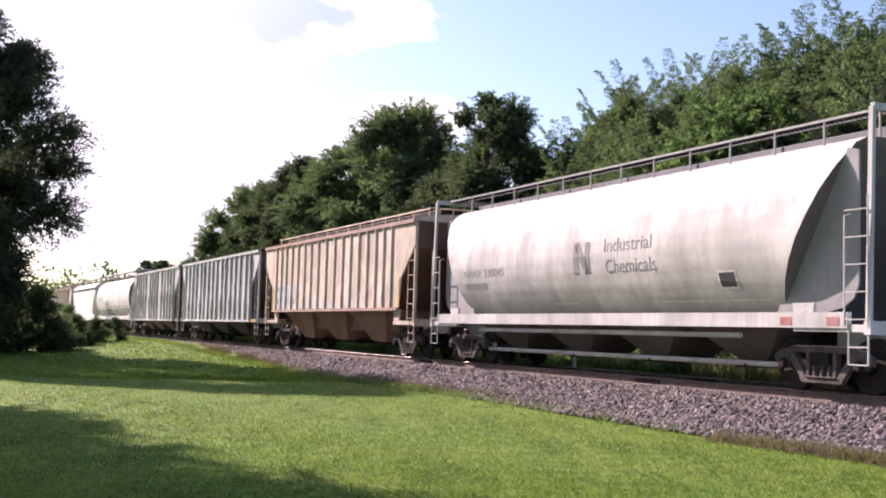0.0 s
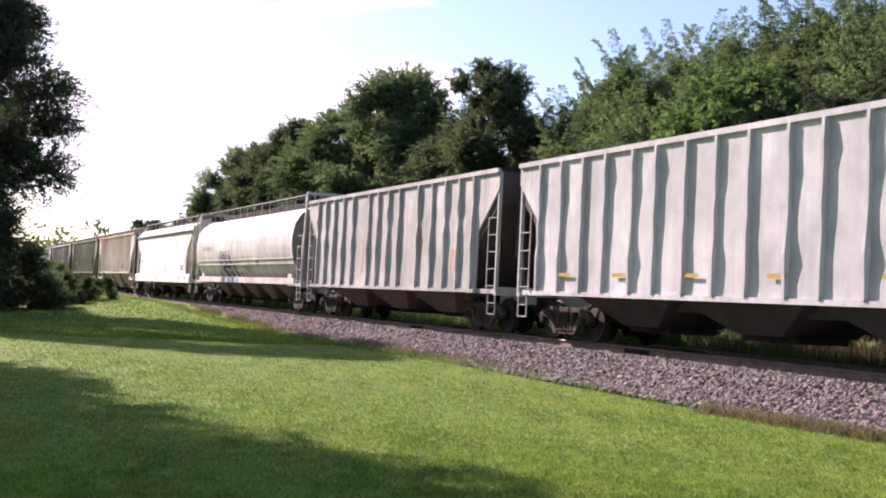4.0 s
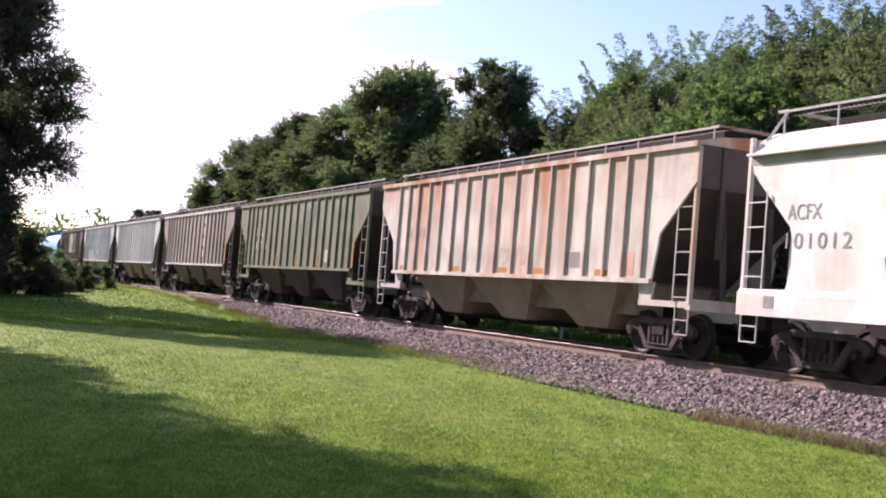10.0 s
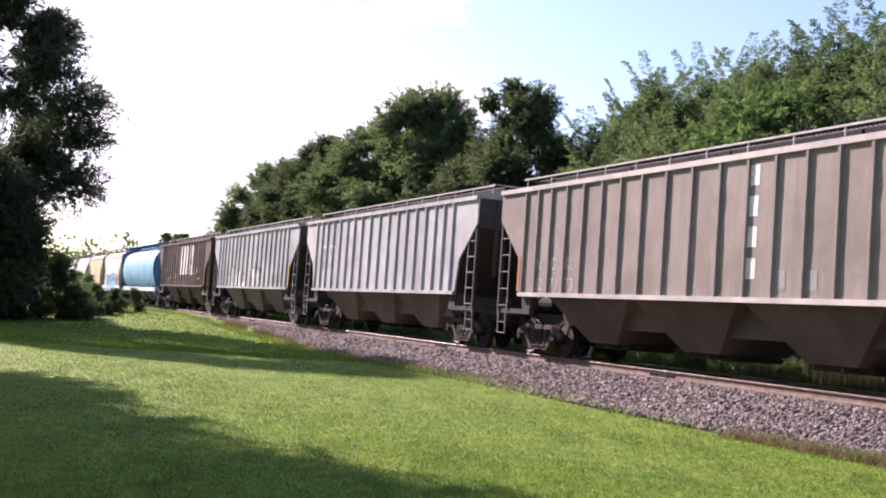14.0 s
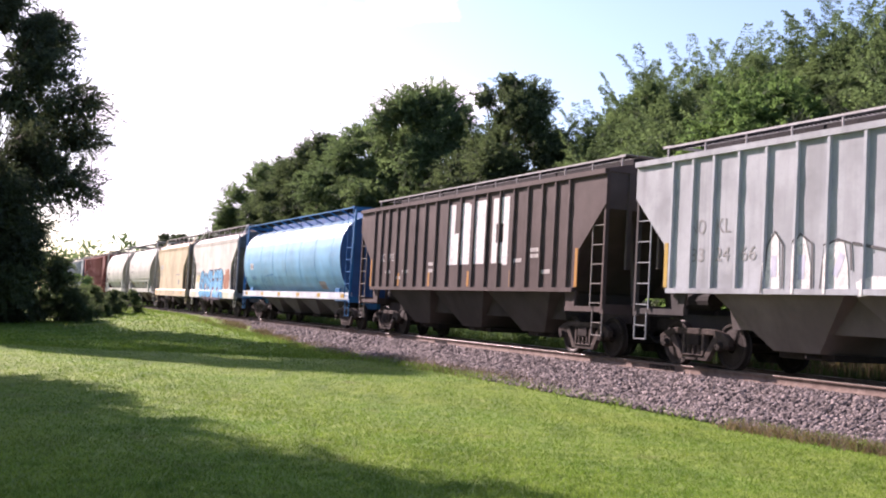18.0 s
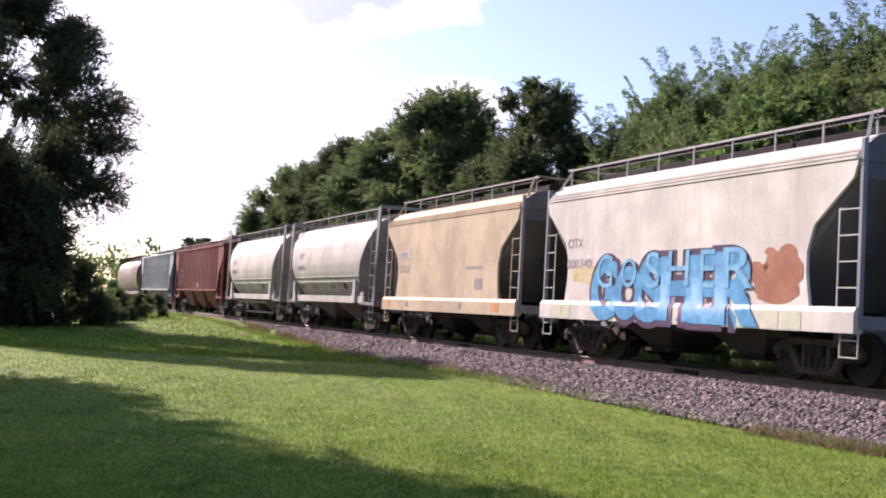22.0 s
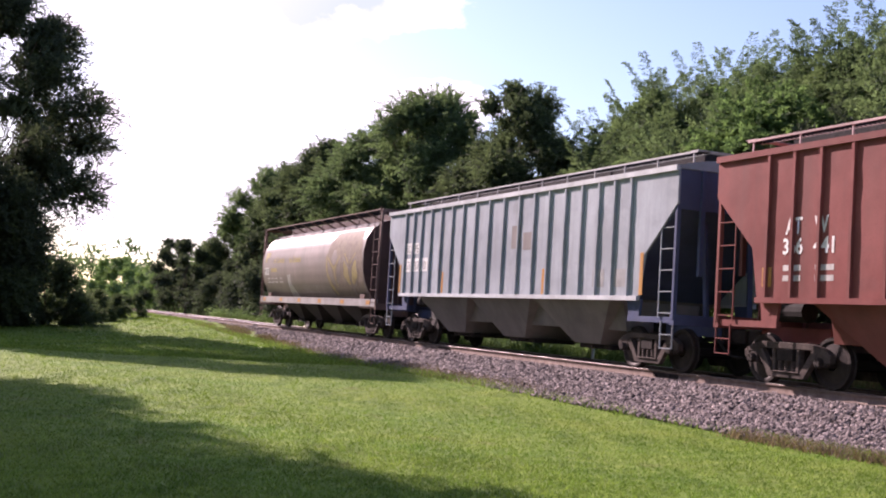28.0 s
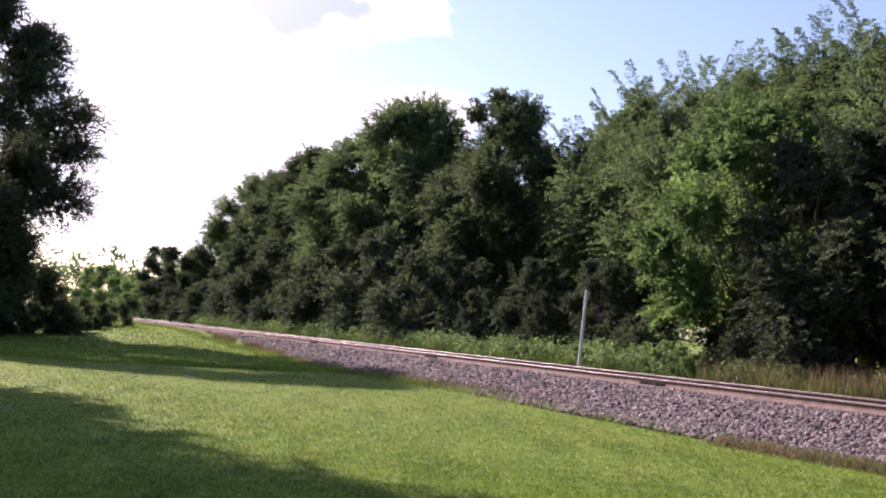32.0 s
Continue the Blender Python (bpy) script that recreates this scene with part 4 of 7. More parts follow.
def flat_car(spec):
    """Smooth flat sides with hollow-cut ends, a rounded eave and a deep side sill."""
    car, h, m = new_car(spec), spec["h"], spec["paint"]
    base, low = spec.get("sill_z", (0.9, 1.32))
    body = bmesh.new()
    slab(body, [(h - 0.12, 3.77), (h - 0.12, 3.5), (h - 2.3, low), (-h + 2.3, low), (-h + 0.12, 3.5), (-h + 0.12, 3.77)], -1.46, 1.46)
    part("body", body, spec.get("end", END_SHADED_GREY), car)
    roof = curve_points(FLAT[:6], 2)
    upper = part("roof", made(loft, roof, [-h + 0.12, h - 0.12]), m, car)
    upper.data.materials.append(spec.get("end", END_SHADED_GREY))
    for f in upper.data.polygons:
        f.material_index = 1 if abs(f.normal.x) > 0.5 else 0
    smooth_by_angle(upper)
    d = spec.get("hollow", 1.2)
    edge = [(0.12, 3.79), (0.22, 3.5), (0.55 * d, 3.1), (0.88 * d, 2.75), (d, 2.3), (d, 1.9), (0.96 * d, 1.6), (0.92 * d, low)]
    outline = [(h - a, z) for a, z in edge] + [(-h + a, z) for a, z in reversed(edge)]
    for side in (-1, 1):
        wall = part("side_sheet", made(slab, outline, *sorted((side * 1.475, side * 1.54))), m, car)
        for k in range(spec.get("mouldings", 0)):
            z = 3.83 + 0.075 * k
            y = skin_y(FLAT, z)
            part("eave_moulding", made(box, -h + 0.15, h - 0.15, *sorted((side * (y - 0.06), side * (y + 0.05))), z - 0.022, z + 0.022), m, wall)
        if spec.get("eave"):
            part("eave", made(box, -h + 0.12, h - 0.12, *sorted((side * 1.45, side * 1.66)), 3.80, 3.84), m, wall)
            # Grey strip painted for the shade that the eave throws.
            part("eave_band", made(box, -h + 0.14, h - 0.14, *sorted((side * 1.50, side * 1.546)), 3.64, 3.80), paint("eave_shade_grey", (0.30, 0.29, 0.28), 0.1, 0.3, 5), wall)
    for side in (-1, 1):
        bm = bmesh.new()
        loft(bm, [(side * 1.40, base), (side * 1.60, base), (side * 1.60, low - 0.07), (side * 1.545, low + 0.02), (side * 1.40, low + 0.02)], [-h + 0.05, h - 0.05])
        sill = part("side_sill", bm, spec["sill"], car)
        for k in range(spec.get("marks", 0)):
            x = -h + 0.8 + k * (2 * h - 1.6) / max(1, spec["marks"] - 1)
            part("reflector", made(box, x - 0.12, x + 0.12, *sorted((side * 1.60, side * 1.607)), base + 0.1, low - 0.12), spec.get("mark", YELLOW), sill)
    add_hatches(car, h, 4.34, HATCH)
    add_walk(car, h, 4.68, 0.66, 1.02, 4.25, spec, step=spec.get("post_step", 1.3))
    for e in (-1, 1):
        for y in (-1, 1):
            part("roof_grab", made(bar, (e * (h - 0.08), y * 1.50, 3.7), (e * (h - 0.4), y * 1.02, 4.66), 0.05), spec["ladder"], car)
    spec["gap_block"] = (2.5, 1.0, 0.76, low - 0.012)
    add_bays(car, spec.get("bays", 2), -h + 2.4, h - 2.4, low - 0.004, 1.36, spec.get("under", m), low=0.4, out=0.4)
    add_ends(car, h, spec)
    return car


def write(car, text, x, z, size, material, profile=None, y=1.536, name="lettering", bold=0.0, wide=1.0, lift=0.006, space=1.0, fit=0.0, flare=0.0):
    """Painted writing on the camera's side; x and z are its lower left corner."""
    cu = bpy.data.curves.new(name, "FONT")
    cu.body, cu.size, cu.offset, cu.space_character = text, size, bold, space
    ob = bpy.data.objects.new(name, cu)
    me = bpy.data.meshes.new_from_object(ob)
    bpy.data.objects.remove(ob)
    levels = [p[1] for p in profile] if profile else ((1.25, 1.34) if 1.5395 < y < 1.5405 else ())
    lift = 0.3 * lift if profile else lift
    if levels:
        bm = bmesh.new()
        bm.from_mesh(me)
        for level in levels:
            bmesh.ops.bisect_plane(bm, geom=bm.verts[:] + bm.edges[:] + bm.faces[:], plane_co=(0, level - z, 0), plane_no=(0, 1, 0))
        bm.to_mesh(me)
        bm.free()
    n = len(me.vertices)
    co = np.zeros(n * 3)
    me.vertices.foreach_get("co", co)
    co = co.reshape(-1, 3)
    if fit:
        wide = fit / (co[:, 0].max() - co[:, 0].min())
    co[:, 0] -= co[:, 0].min()
    out = np.zeros_like(co)
    out[:, 0], out[:, 2] = x + co[:, 0] * wide, z + co[:, 1]
    if flare:
        mid = out[:, 0].mean()
        out[:, 0] = mid + (out[:, 0] - mid) * (1 - flare * (out[:, 2] - z) / size)
    out[:, 1] = [-(skin_y(profile, v) if profile else (float(np.interp(v, [1.25, 1.34], [1.601, 1.54])) if 1.5395 < y < 1.5405 else y)) - lift for v in out[:, 2]]
    me.vertices.foreach_set("co", out.ravel())
    me.update()
    me.materials.clear()
    me.materials.append(material)
    t = new(name, me)
    t.parent = car
    return t


def write_split(car, words, z, size, material, **more):
    """Writing set between the ribs: (text, x, width) for each panel."""
    for text, x, width in words:
        write(car, text, x, z, size, material, fit=width, **more)


def patch(car, x0, x1, z0, z1, material, name="painted_panel", y=1.536, profile=None, lift=0.004, slant=0.0):
    """A painted or stencilled area on the camera's side."""
    bm = bmesh.new()
    n = 10 if profile else 1
    lift = 0.45 * lift if profile else lift
    rows = []
    for k in range(n + 1):
        z = z0 + (z1 - z0) * k / n
        yy = -(skin_y(profile, z) if profile else y) - lift
        rows.append([bm.verts.new((x0 + slant * k / n, yy, z)), bm.verts.new((x1 + slant * k / n, yy, z))])
    for a, b in zip(rows, rows[1:]):
        bm.faces.new((a[0], a[1], b[1], b[0]))
    return part(name, bm, material, car)


def drape(bm, profile, lift):
    """Lays a flat painted mesh on the curved side."""
    for y, level in profile:
        bmesh.ops.bisect_plane(bm, geom=bm.verts[:] + bm.edges[:] + bm.faces[:], plane_co=(0, 0, level), plane_no=(0, 0, 1))
    for v in bm.verts:
        v.co.y = -skin_y(profile, v.co.z) - 0.3 * lift


def stroke(bm, pts, width, y=1.536, profile=None, lift=0.008):
    """A brushed or sprayed line through (x, z) points on the camera's side."""
    work = bmesh.new() if profile else bm
    v = []
    for k, (x, z) in enumerate(pts):
        a, b = pts[max(0, k - 1)], pts[min(len(pts) - 1, k + 1)]
        d = Vector((b[0] - a[0], b[1] - a[1])).normalized()
        w = width if not isinstance(width, (list, tuple)) else width[k]
        v.append([work.verts.new((x - d.y * w / 2 * e, -y - lift, z + d.x * w / 2 * e)) for e in (-1, 1)])
    for a, b in zip(v, v[1:]):
        work.faces.new((a[0], b[0], b[1], a[1]))
    if profile:
        drape(work, profile, lift)
        put = {p: bm.verts.new(p.co) for p in work.verts}
        for f in work.faces:
            bm.faces.new([put[p] for p in f.verts])
        work.free()


def strokes(name, bm, material, parent, label=""):
    """Each separate stroke or letter in bm as a part of its own."""
    bmesh.ops.remove_doubles(bm, verts=bm.verts, dist=1e-5)
    bm.verts.index_update()
    seen = set()
    for start in bm.verts[:]:
        if start.index in seen:
            continue
        todo, island = [start], []
        seen.add(start.index)
        while todo:
            v = todo.pop()
            island.append(v)
            for e in v.link_edges:
                o = e.other_vert(v)
                if o.index not in seen:
                    seen.add(o.index)
                    todo.append(o)
        one = bmesh.new()
        copy = {v: one.verts.new(v.co) for v in sorted(island, key=lambda v: v.index)}
        for f in {f for v in island for f in v.link_faces}:
            one.faces.new([copy[v] for v in f.verts])
        part(name, one, material, parent, label).data.shade_smooth()
    bm.free()


def over_ribs(bm, n, end, deep):
    """The same strokes again where they cross the outside posts."""
    gaps = [(0.67, 0.67, 0.75, 0.78, 0.81, 0.78, 0.84, 0.89)[min(7, j, n - 2 - j)] for j in range(n - 1)]
    for k in range(n):
        x = -end - 0.07 + sum(gaps[:k]) / sum(gaps) * 2 * end
        one = bm.copy()
        for edge, way in ((x - 0.031, -1), (x + 0.031, 1)):
            bmesh.ops.bisect_plane(one, geom=one.verts[:] + one.edges[:] + one.faces[:], plane_co=(edge, 0, 0), plane_no=(way, 0, 0), clear_outer=True)
        for v in one.verts:
            v.co.y -= deep
        yield one


# ---- the train ----
YELLOW = surface("yellow_reflector", (0.52, 0.35, 0.07), (0.42, 0.29, 0.10), rough=0.5, fine=40, bump=0.05)
ORANGE = surface("orange_reflector", (0.48, 0.23, 0.05), (0.38, 0.20, 0.08), rough=0.5, fine=40, bump=0.05)
RED = surface("red_reflector", (0.42, 0.10, 0.08), (0.5, 0.3, 0.28), rough=0.5, fine=40, bump=0.05)
WHITE_INK = surface("white_stencil", (0.8, 0.79, 0.76), (0.62, 0.6, 0.57), rough=0.6, fine=12, bump=0.05)
BLACK_INK = surface("black_stencil", (0.06, 0.06, 0.06), (0.12, 0.12, 0.12), rough=0.6, fine=12, bump=0.05)
GREY_INK = surface("faded_stencil", (0.20, 0.20, 0.20), (0.33, 0.33, 0.32), rough=0.6, fine=10, bump=0.05)
PALE_INK = surface("faded_white_stencil", (0.52, 0.50, 0.47), (0.34, 0.32, 0.3), rough=0.6, fine=10, bump=0.05)


def spec(a, b, label, color, rust=0.1, grime=0.3, seed=0, **more):
    """What a car has in common with the others; a and b are its ends along the train."""
    m = paint("car_paint", tuple(min(0.8, c * 1.12) for c in color), rust, grime, seed, patch=more.pop("fade", 0.0))
    s = dict(h=(b - a) / 2, mid=(a + b) / 2, label=label, paint=m, frame=m, ladder=m, sill=m, walk=GALV, iron=IRON_BROWN, post_y=1.47, post_z=4.15,
             ladder_z=3.0, rungs=5, brace_z=3.3, inset=1.55)
    s.update(more)
    return s


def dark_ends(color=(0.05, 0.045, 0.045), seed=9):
    return paint("near_black_paint", color, 0.2, 0.4, seed)


# Near black: some undersides coloured as dark as their shade, some end frames.
NEAR_BLACK = dark_ends()
TRAIN = []


def join_train(car, s):
    TRAIN.append((car, s["mid"]))
    return car


def build_train():
    # 1: pale grey, curved sides, slanting ends
    s = spec(13.3, 30.2, "pale grey curved-side covered hopper car with faded lettering", (0.52, 0.505, 0.48), 0.08, 0.42, 1, fade=0.12, profile=BULGE, slant=30, slant_z=4.1,
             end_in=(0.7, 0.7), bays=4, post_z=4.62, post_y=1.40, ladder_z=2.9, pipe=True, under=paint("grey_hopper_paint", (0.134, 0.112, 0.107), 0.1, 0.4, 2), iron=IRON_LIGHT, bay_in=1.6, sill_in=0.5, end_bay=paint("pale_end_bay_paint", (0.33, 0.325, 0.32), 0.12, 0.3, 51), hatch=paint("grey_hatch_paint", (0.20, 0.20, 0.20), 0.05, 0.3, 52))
    car = join_train(round_car(s), s)
    bm = bmesh.new()
    for pts in ([(-0.22, 2.22), (-0.22, 2.92)], [(-0.2, 2.9), (0.26, 2.24)], [(0.27, 2.22), (0.27, 2.92)]):
        stroke(bm, pts, 0.2, profile=BULGE, lift=0.02)
    part("company_mark", bm, GREY_INK, car, "faded dark letter-shaped mark")
    write(car, "Industrial", 0.95, 2.66, 0.42, GREY_INK, BULGE, lift=0.02, fit=1.75)
    write(car, "Chemicals", 1.0, 2.2, 0.42, GREY_INK, BULGE, lift=0.02, fit=1.85)
    patch(car, 4.7, 5.25, 1.78, 2.12, WHITE_INK, "data_panel", profile=BULGE, lift=0.012)
    patch(car, 4.75, 5.2, 1.82, 2.08, BLACK_INK, "data_panel", profile=BULGE, lift=0.018)
    write(car, "NAHX 330045", -6.05, 2.3, 0.3, GREY_INK, BULGE, lift=0.02, fit=2.33)
    patch(car, -6.1, -4.75, 1.98, 2.14, paint("faded_grey_panel", (0.40, 0.39, 0.38), 0.1, 0.4, 36), "faded_panel", profile=BULGE, lift=0.012)
    for x0, x1 in ((-1.66, -0.5), (2.4, 5.95)):
        patch(car, x0, x1, 1.56, 1.585, WHITE_INK, "scratch", profile=BULGE, lift=0.012)
    for x, z in ((6.4, 1.12), (7.5, 1.12)):
        patch(car, x, x + 0.28, z, z + 0.14, RED, "reflector", y=1.502)

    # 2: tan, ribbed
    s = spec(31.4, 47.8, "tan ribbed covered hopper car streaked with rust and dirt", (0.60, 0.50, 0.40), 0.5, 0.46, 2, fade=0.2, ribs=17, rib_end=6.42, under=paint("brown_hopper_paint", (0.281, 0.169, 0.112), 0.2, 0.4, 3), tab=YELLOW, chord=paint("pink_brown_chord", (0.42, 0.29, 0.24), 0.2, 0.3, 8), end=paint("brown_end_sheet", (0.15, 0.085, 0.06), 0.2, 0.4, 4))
    s["walk"] = s["paint"]
    car = join_train(ribbed_car(s), s)
    rng = random.Random(12)
    pale = paint("chalky_white_patch", (0.60, 0.57, 0.54), 0.2, 0.3, 31)
    for k in range(1, 13):
        x0, x1 = -6.38 + 0.79 * k, -5.78 + 0.79 * k
        bm = bmesh.new()
        top = 1.75 + 0.5 * rng.random()
        stroke(bm, [((x0 + x1) / 2, 1.57), ((x0 + x1) / 2, (1.57 + top) / 2), ((x0 + x1) / 2 + 0.05, top)], [x1 - x0, (x1 - x0) * 0.95, (x1 - x0) * (0.3 + 0.5 * rng.random())], lift=0.002)
        part("faded_panel", bm, pale, car)
    washed = paint("washed_blue_white_panel", (0.56, 0.58, 0.58), 0.1, 0.3, 35)
    for x0, x1, z0 in ((-6.40, -5.92, 1.57), (-5.75, -5.27, 1.57), (-5.08, -4.52, 1.57), (-4.33, -3.75, 2.06)):
        patch(car, x0, x1, z0, 2.56, washed, "faded_panel", lift=0.003)
    for x in (-6.36, -6.18, -5.72, -5.56):
        patch(car, x, x + 0.12, 2.3, 2.5, GREY_INK, "stencil_bar", lift=0.006)
    write_split(car, [("46", -6.35, 0.32), ("17", -5.71, 0.3), ("10", -5.03, 0.3)], 1.84, 0.29, GREY_INK, lift=0.006)
    for x in (-4.25, -4.05):
        for z in (1.75, 1.88):
            patch(car, x, x + 0.14, z, z + 0.08, GREY_INK, "stencil_bar", lift=0.006)

    # 3 and 4: grey, deep ribs, no running board on the roof edge
    s = spec(49.0, 65.2, "grey deep-ribbed covered hopper car with bent side posts", (0.45, 0.455, 0.45), 0.05, 0.34, 4, ribs=16, rib_end=6.95, gaps=[0.95, 0.9, 0.9, 1.0, 0.8] * 3, deep=0.085, wide=0.05, bent=0.012, low=1.1, cut=1.15, knee=(3.72, 2.62, 0.03), rail=False, under=NEAR_BLACK, rungs=4)
    car = join_train(ribbed_car(s), s)
    patch(car, 4.75, 5.25, 1.95, 2.25, WHITE_INK, "data_panel")
    part("reflector", made(box, 7.05, 8.0, -1.545, -1.51, 1.03, 1.16), YELLOW, car)
    for x in (-6.0, -3.8, -1.4, 1.0, 3.6):
        part("reflector", made(box, x, x + 0.5, -1.6, -1.592, 1.47, 1.55), YELLOW, car)
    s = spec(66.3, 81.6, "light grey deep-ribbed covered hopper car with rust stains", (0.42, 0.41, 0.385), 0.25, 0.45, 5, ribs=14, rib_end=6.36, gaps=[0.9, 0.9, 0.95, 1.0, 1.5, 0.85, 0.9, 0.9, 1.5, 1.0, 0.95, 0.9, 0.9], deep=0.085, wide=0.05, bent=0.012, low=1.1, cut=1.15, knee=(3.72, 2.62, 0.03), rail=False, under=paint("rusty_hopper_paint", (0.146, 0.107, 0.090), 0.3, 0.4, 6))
    car = join_train(ribbed_car(s), s)
    write_split(car, [("SI", -5.75, 0.4), ("RT", -4.95, 0.45)], 2.75, 0.42, PALE_INK)
    write_split(car, [("475", -5.85, 0.55), ("798", -5.0, 0.55)], 2.3, 0.42, PALE_INK)
    stain = paint("rust_stain", (0.46, 0.38, 0.32), 0.9, 0.2, 33, rust_color=(0.36, 0.16, 0.08))
    for x, z0, z1 in ((-2.05, 1.57, 2.7), (-0.05, 1.57, 2.3), (2.6, 1.57, 2.9), (4.9, 1.6, 2.2)):
        patch(car, x, x + 0.3, z0, z1, stain, "rust_stain", lift=0.003)

    # 5: white tube, sprayed black lettering
    s = spec(82.4, 100.3, "off-white round-side covered hopper car with black spray paint", (0.53, 0.515, 0.475), 0.06, 0.35, 7, profile=ROUND, end_in=(0.4, 1.0), bays=5, ledge=2.12, post_z=4.62, post_y=1.38,
             ladder_z=2.6, iron=IRON_LIGHT, under=paint("brown_hopper_paint", (0.190, 0.146, 0.124), 0.1, 0.4, 2), bay_in=1.4, hatches=8, sill_in=0.9, end=paint("grey_brown_end_sheet", (0.27, 0.25, 0.23), 0.12, 0.4, 53))
    car = join_train(round_car(s), s)
    blue_spray = surface("blue_spray_shadow", (0.12, 0.26, 0.55), (0.3, 0.42, 0.65), rough=0.5, fine=5, bump=0.02)
    navy_spray = surface("navy_spray", (0.05, 0.05, 0.085), (0.09, 0.09, 0.14), rough=0.5, fine=5, bump=0.02)

    def at(u, v):
        return (float(np.interp(u, [40, 130, 480, 650, 795, 900, 1140], [-4.6, -4.0, -1.88, -0.95, -0.21, 0.25, 1.31])),
                float(np.interp(u, [130, 800], [2.09, 2.01])) + (250 - v) * float(np.interp(u, [130, 480, 800], [0.0039, 0.0036, 0.0033])))

    def spray(lines, ink, label, lift):
        bm = bmesh.new()
        for pts, width in lines:
            stroke(bm, [at(*q) for q in pts], width, profile=ROUND, lift=lift)
        strokes("graffiti", bm, ink, car, label)

    def ring(u, v, a, b):
        return [(u + a * math.cos(k * 0.449), v + b * math.sin(k * 0.449)) for k in range(15)]
    spray([([(205, 330), (290, 390), (290, 440)], [0.35, 0.75, 0.6]), ([(350, 290), (440, 370), (460, 440)], [0.3, 0.65, 0.6])], navy_spray, "dark navy sprayed shading", 0.014)
    spray([([(160, 150), (165, 250), (165, 355)], [0.2, 0.4, 0.22]), ([(235, 125), (240, 230), (235, 330)], [0.25, 0.55, 0.4]), ([(315, 135), (330, 230), (310, 330)], [0.3, 0.4, 0.3]),
           ([(390, 110), (385, 200), (390, 300)], [0.1, 0.3, 0.35]), ([(470, 115), (482, 225), (495, 340)], [0.25, 0.62, 0.4]), ([(540, 235), (590, 330), (610, 440)], [0.15, 0.5, 0.45])], BLACK_INK, "black sprayed letters", 0.022)
    spray([(ring(166, 250, 26, 88), 0.045), (ring(240, 230, 38, 88), 0.05), (ring(482, 232, 46, 102), 0.055), ([(275, 160), (335, 145), (315, 300)], 0.05), ([(350, 240), (385, 115), (372, 260)], 0.045), ([(385, 250), (450, 140)], 0.045),
           ([(520, 320), (545, 235), (635, 370), (650, 420)], 0.05), ([(300, 340), (360, 360), (368, 440)], 0.045), ([(225, 370), (265, 415), (283, 440)], 0.04), ([(378, 350), (480, 380), (560, 440)], 0.045), ([(165, 270), (172, 330)], 0.03), ([(470, 230), (490, 310)], 0.03)], WHITE_INK, "white sprayed outlines", 0.032)
    spray([([(236, 190), (240, 270)], 0.16), ([(735, 400), (760, 440)], 0.3)], blue_spray, "pale blue sprayed highlights", 0.036)
    spray([([(70, 370), (100, 410), (110, 440)], [0.12, 0.25, 0.1]), (ring(672, 215, 16, 14), 0.05), ([(640, 270), (700, 255), (720, 280)], 0.05), ([(735, 240), (770, 250), (750, 280)], 0.05), ([(670, 315), (720, 310)], 0.04), ([(700, 390), (740, 410)], 0.06)], BLACK_INK, "small black sprayed scribbles", 0.022)
    spray([([(920, 160), (900, 230), (910, 300)], 0.05), ([(960, 200), (1020, 170), (1030, 210)], 0.05), ([(930, 310), (1000, 330), (1090, 370)], [0.05, 0.14, 0.2]), ([(1090, 330), (1130, 380)], 0.12)], GREY_INK, "faint grey sprayed scribbles", 0.018)
    for u0, u1, ink in ((205, 245, blue_spray), (245, 333, BLACK_INK), (335, 380, blue_spray), (430, 480, navy_spray), (482, 552, blue_spray), (555, 640, BLACK_INK), (665, 795, blue_spray)):
        bm = bmesh.new()
        x0, x1 = at(u0, 400)[0], at(u1, 400)[0]
        stroke(bm, [((x0 + x1) / 2, 1.085), ((x0 + x1) / 2, 1.21), ((x0 + x1) / 2, 1.335)], [x1 - x0, (x1 - x0) * 0.75, 0.06] if ink == blue_spray else [(x1 - x0) * 0.8, x1 - x0, (x1 - x0) * 1.1], y=1.502, lift=0.003)
        strokes("graffiti", bm, ink, car)
    patch(car, 2.5, 3.0, 1.86, 2.06, BLACK_INK, "data_panel", profile=ROUND, lift=0.02)
    write(car, "FURX 894180", -7.2, 2.62, 0.3, GREY_INK, ROUND, lift=0.02, fit=1.9)

    # 6: white, flat sides
    s = spec(101.4, 117.7, "white flat-side covered hopper car with a faded blue flash", (0.62, 0.60, 0.55), 0.05, 0.14, 8, eave=True, bays=3, hollow=1.3, marks=0, under=NEAR_BLACK, ladder_z=3.2, rungs=5, sill_z=(0.97, 1.42))
    s["end"] = s["paint"]
    car = join_train(flat_car(s), s)
    write(car, "ACFX", -7.0, 2.64, 0.38, GREY_INK, y=1.541, fit=0.8)
    write(car, "101012", -7.0, 2.15, 0.38, GREY_INK, y=1.541, fit=1.5, space=1.2)
    faded_blue = surface("faded_blue_flash", (0.5, 0.57, 0.61), (0.66, 0.68, 0.67), rough=0.6, fine=6, bump=0.05)
    bm = bmesh.new()
    stroke(bm, [(-3.6, 2.2), (-2.4, 2.2), (-1.2, 2.12), (-0.7, 1.85), (-0.3, 1.5)], [0.04, 0.1, 0.26, 0.6, 0.7], y=1.541)
    stroke(bm, [(1.1, 2.1), (1.5, 1.8), (2.1, 1.48)], [0.1, 0.4, 0.6], y=1.541)
    part("painted_flash", bm, faded_blue, car, "faded blue flash")
    bm = bmesh.new()
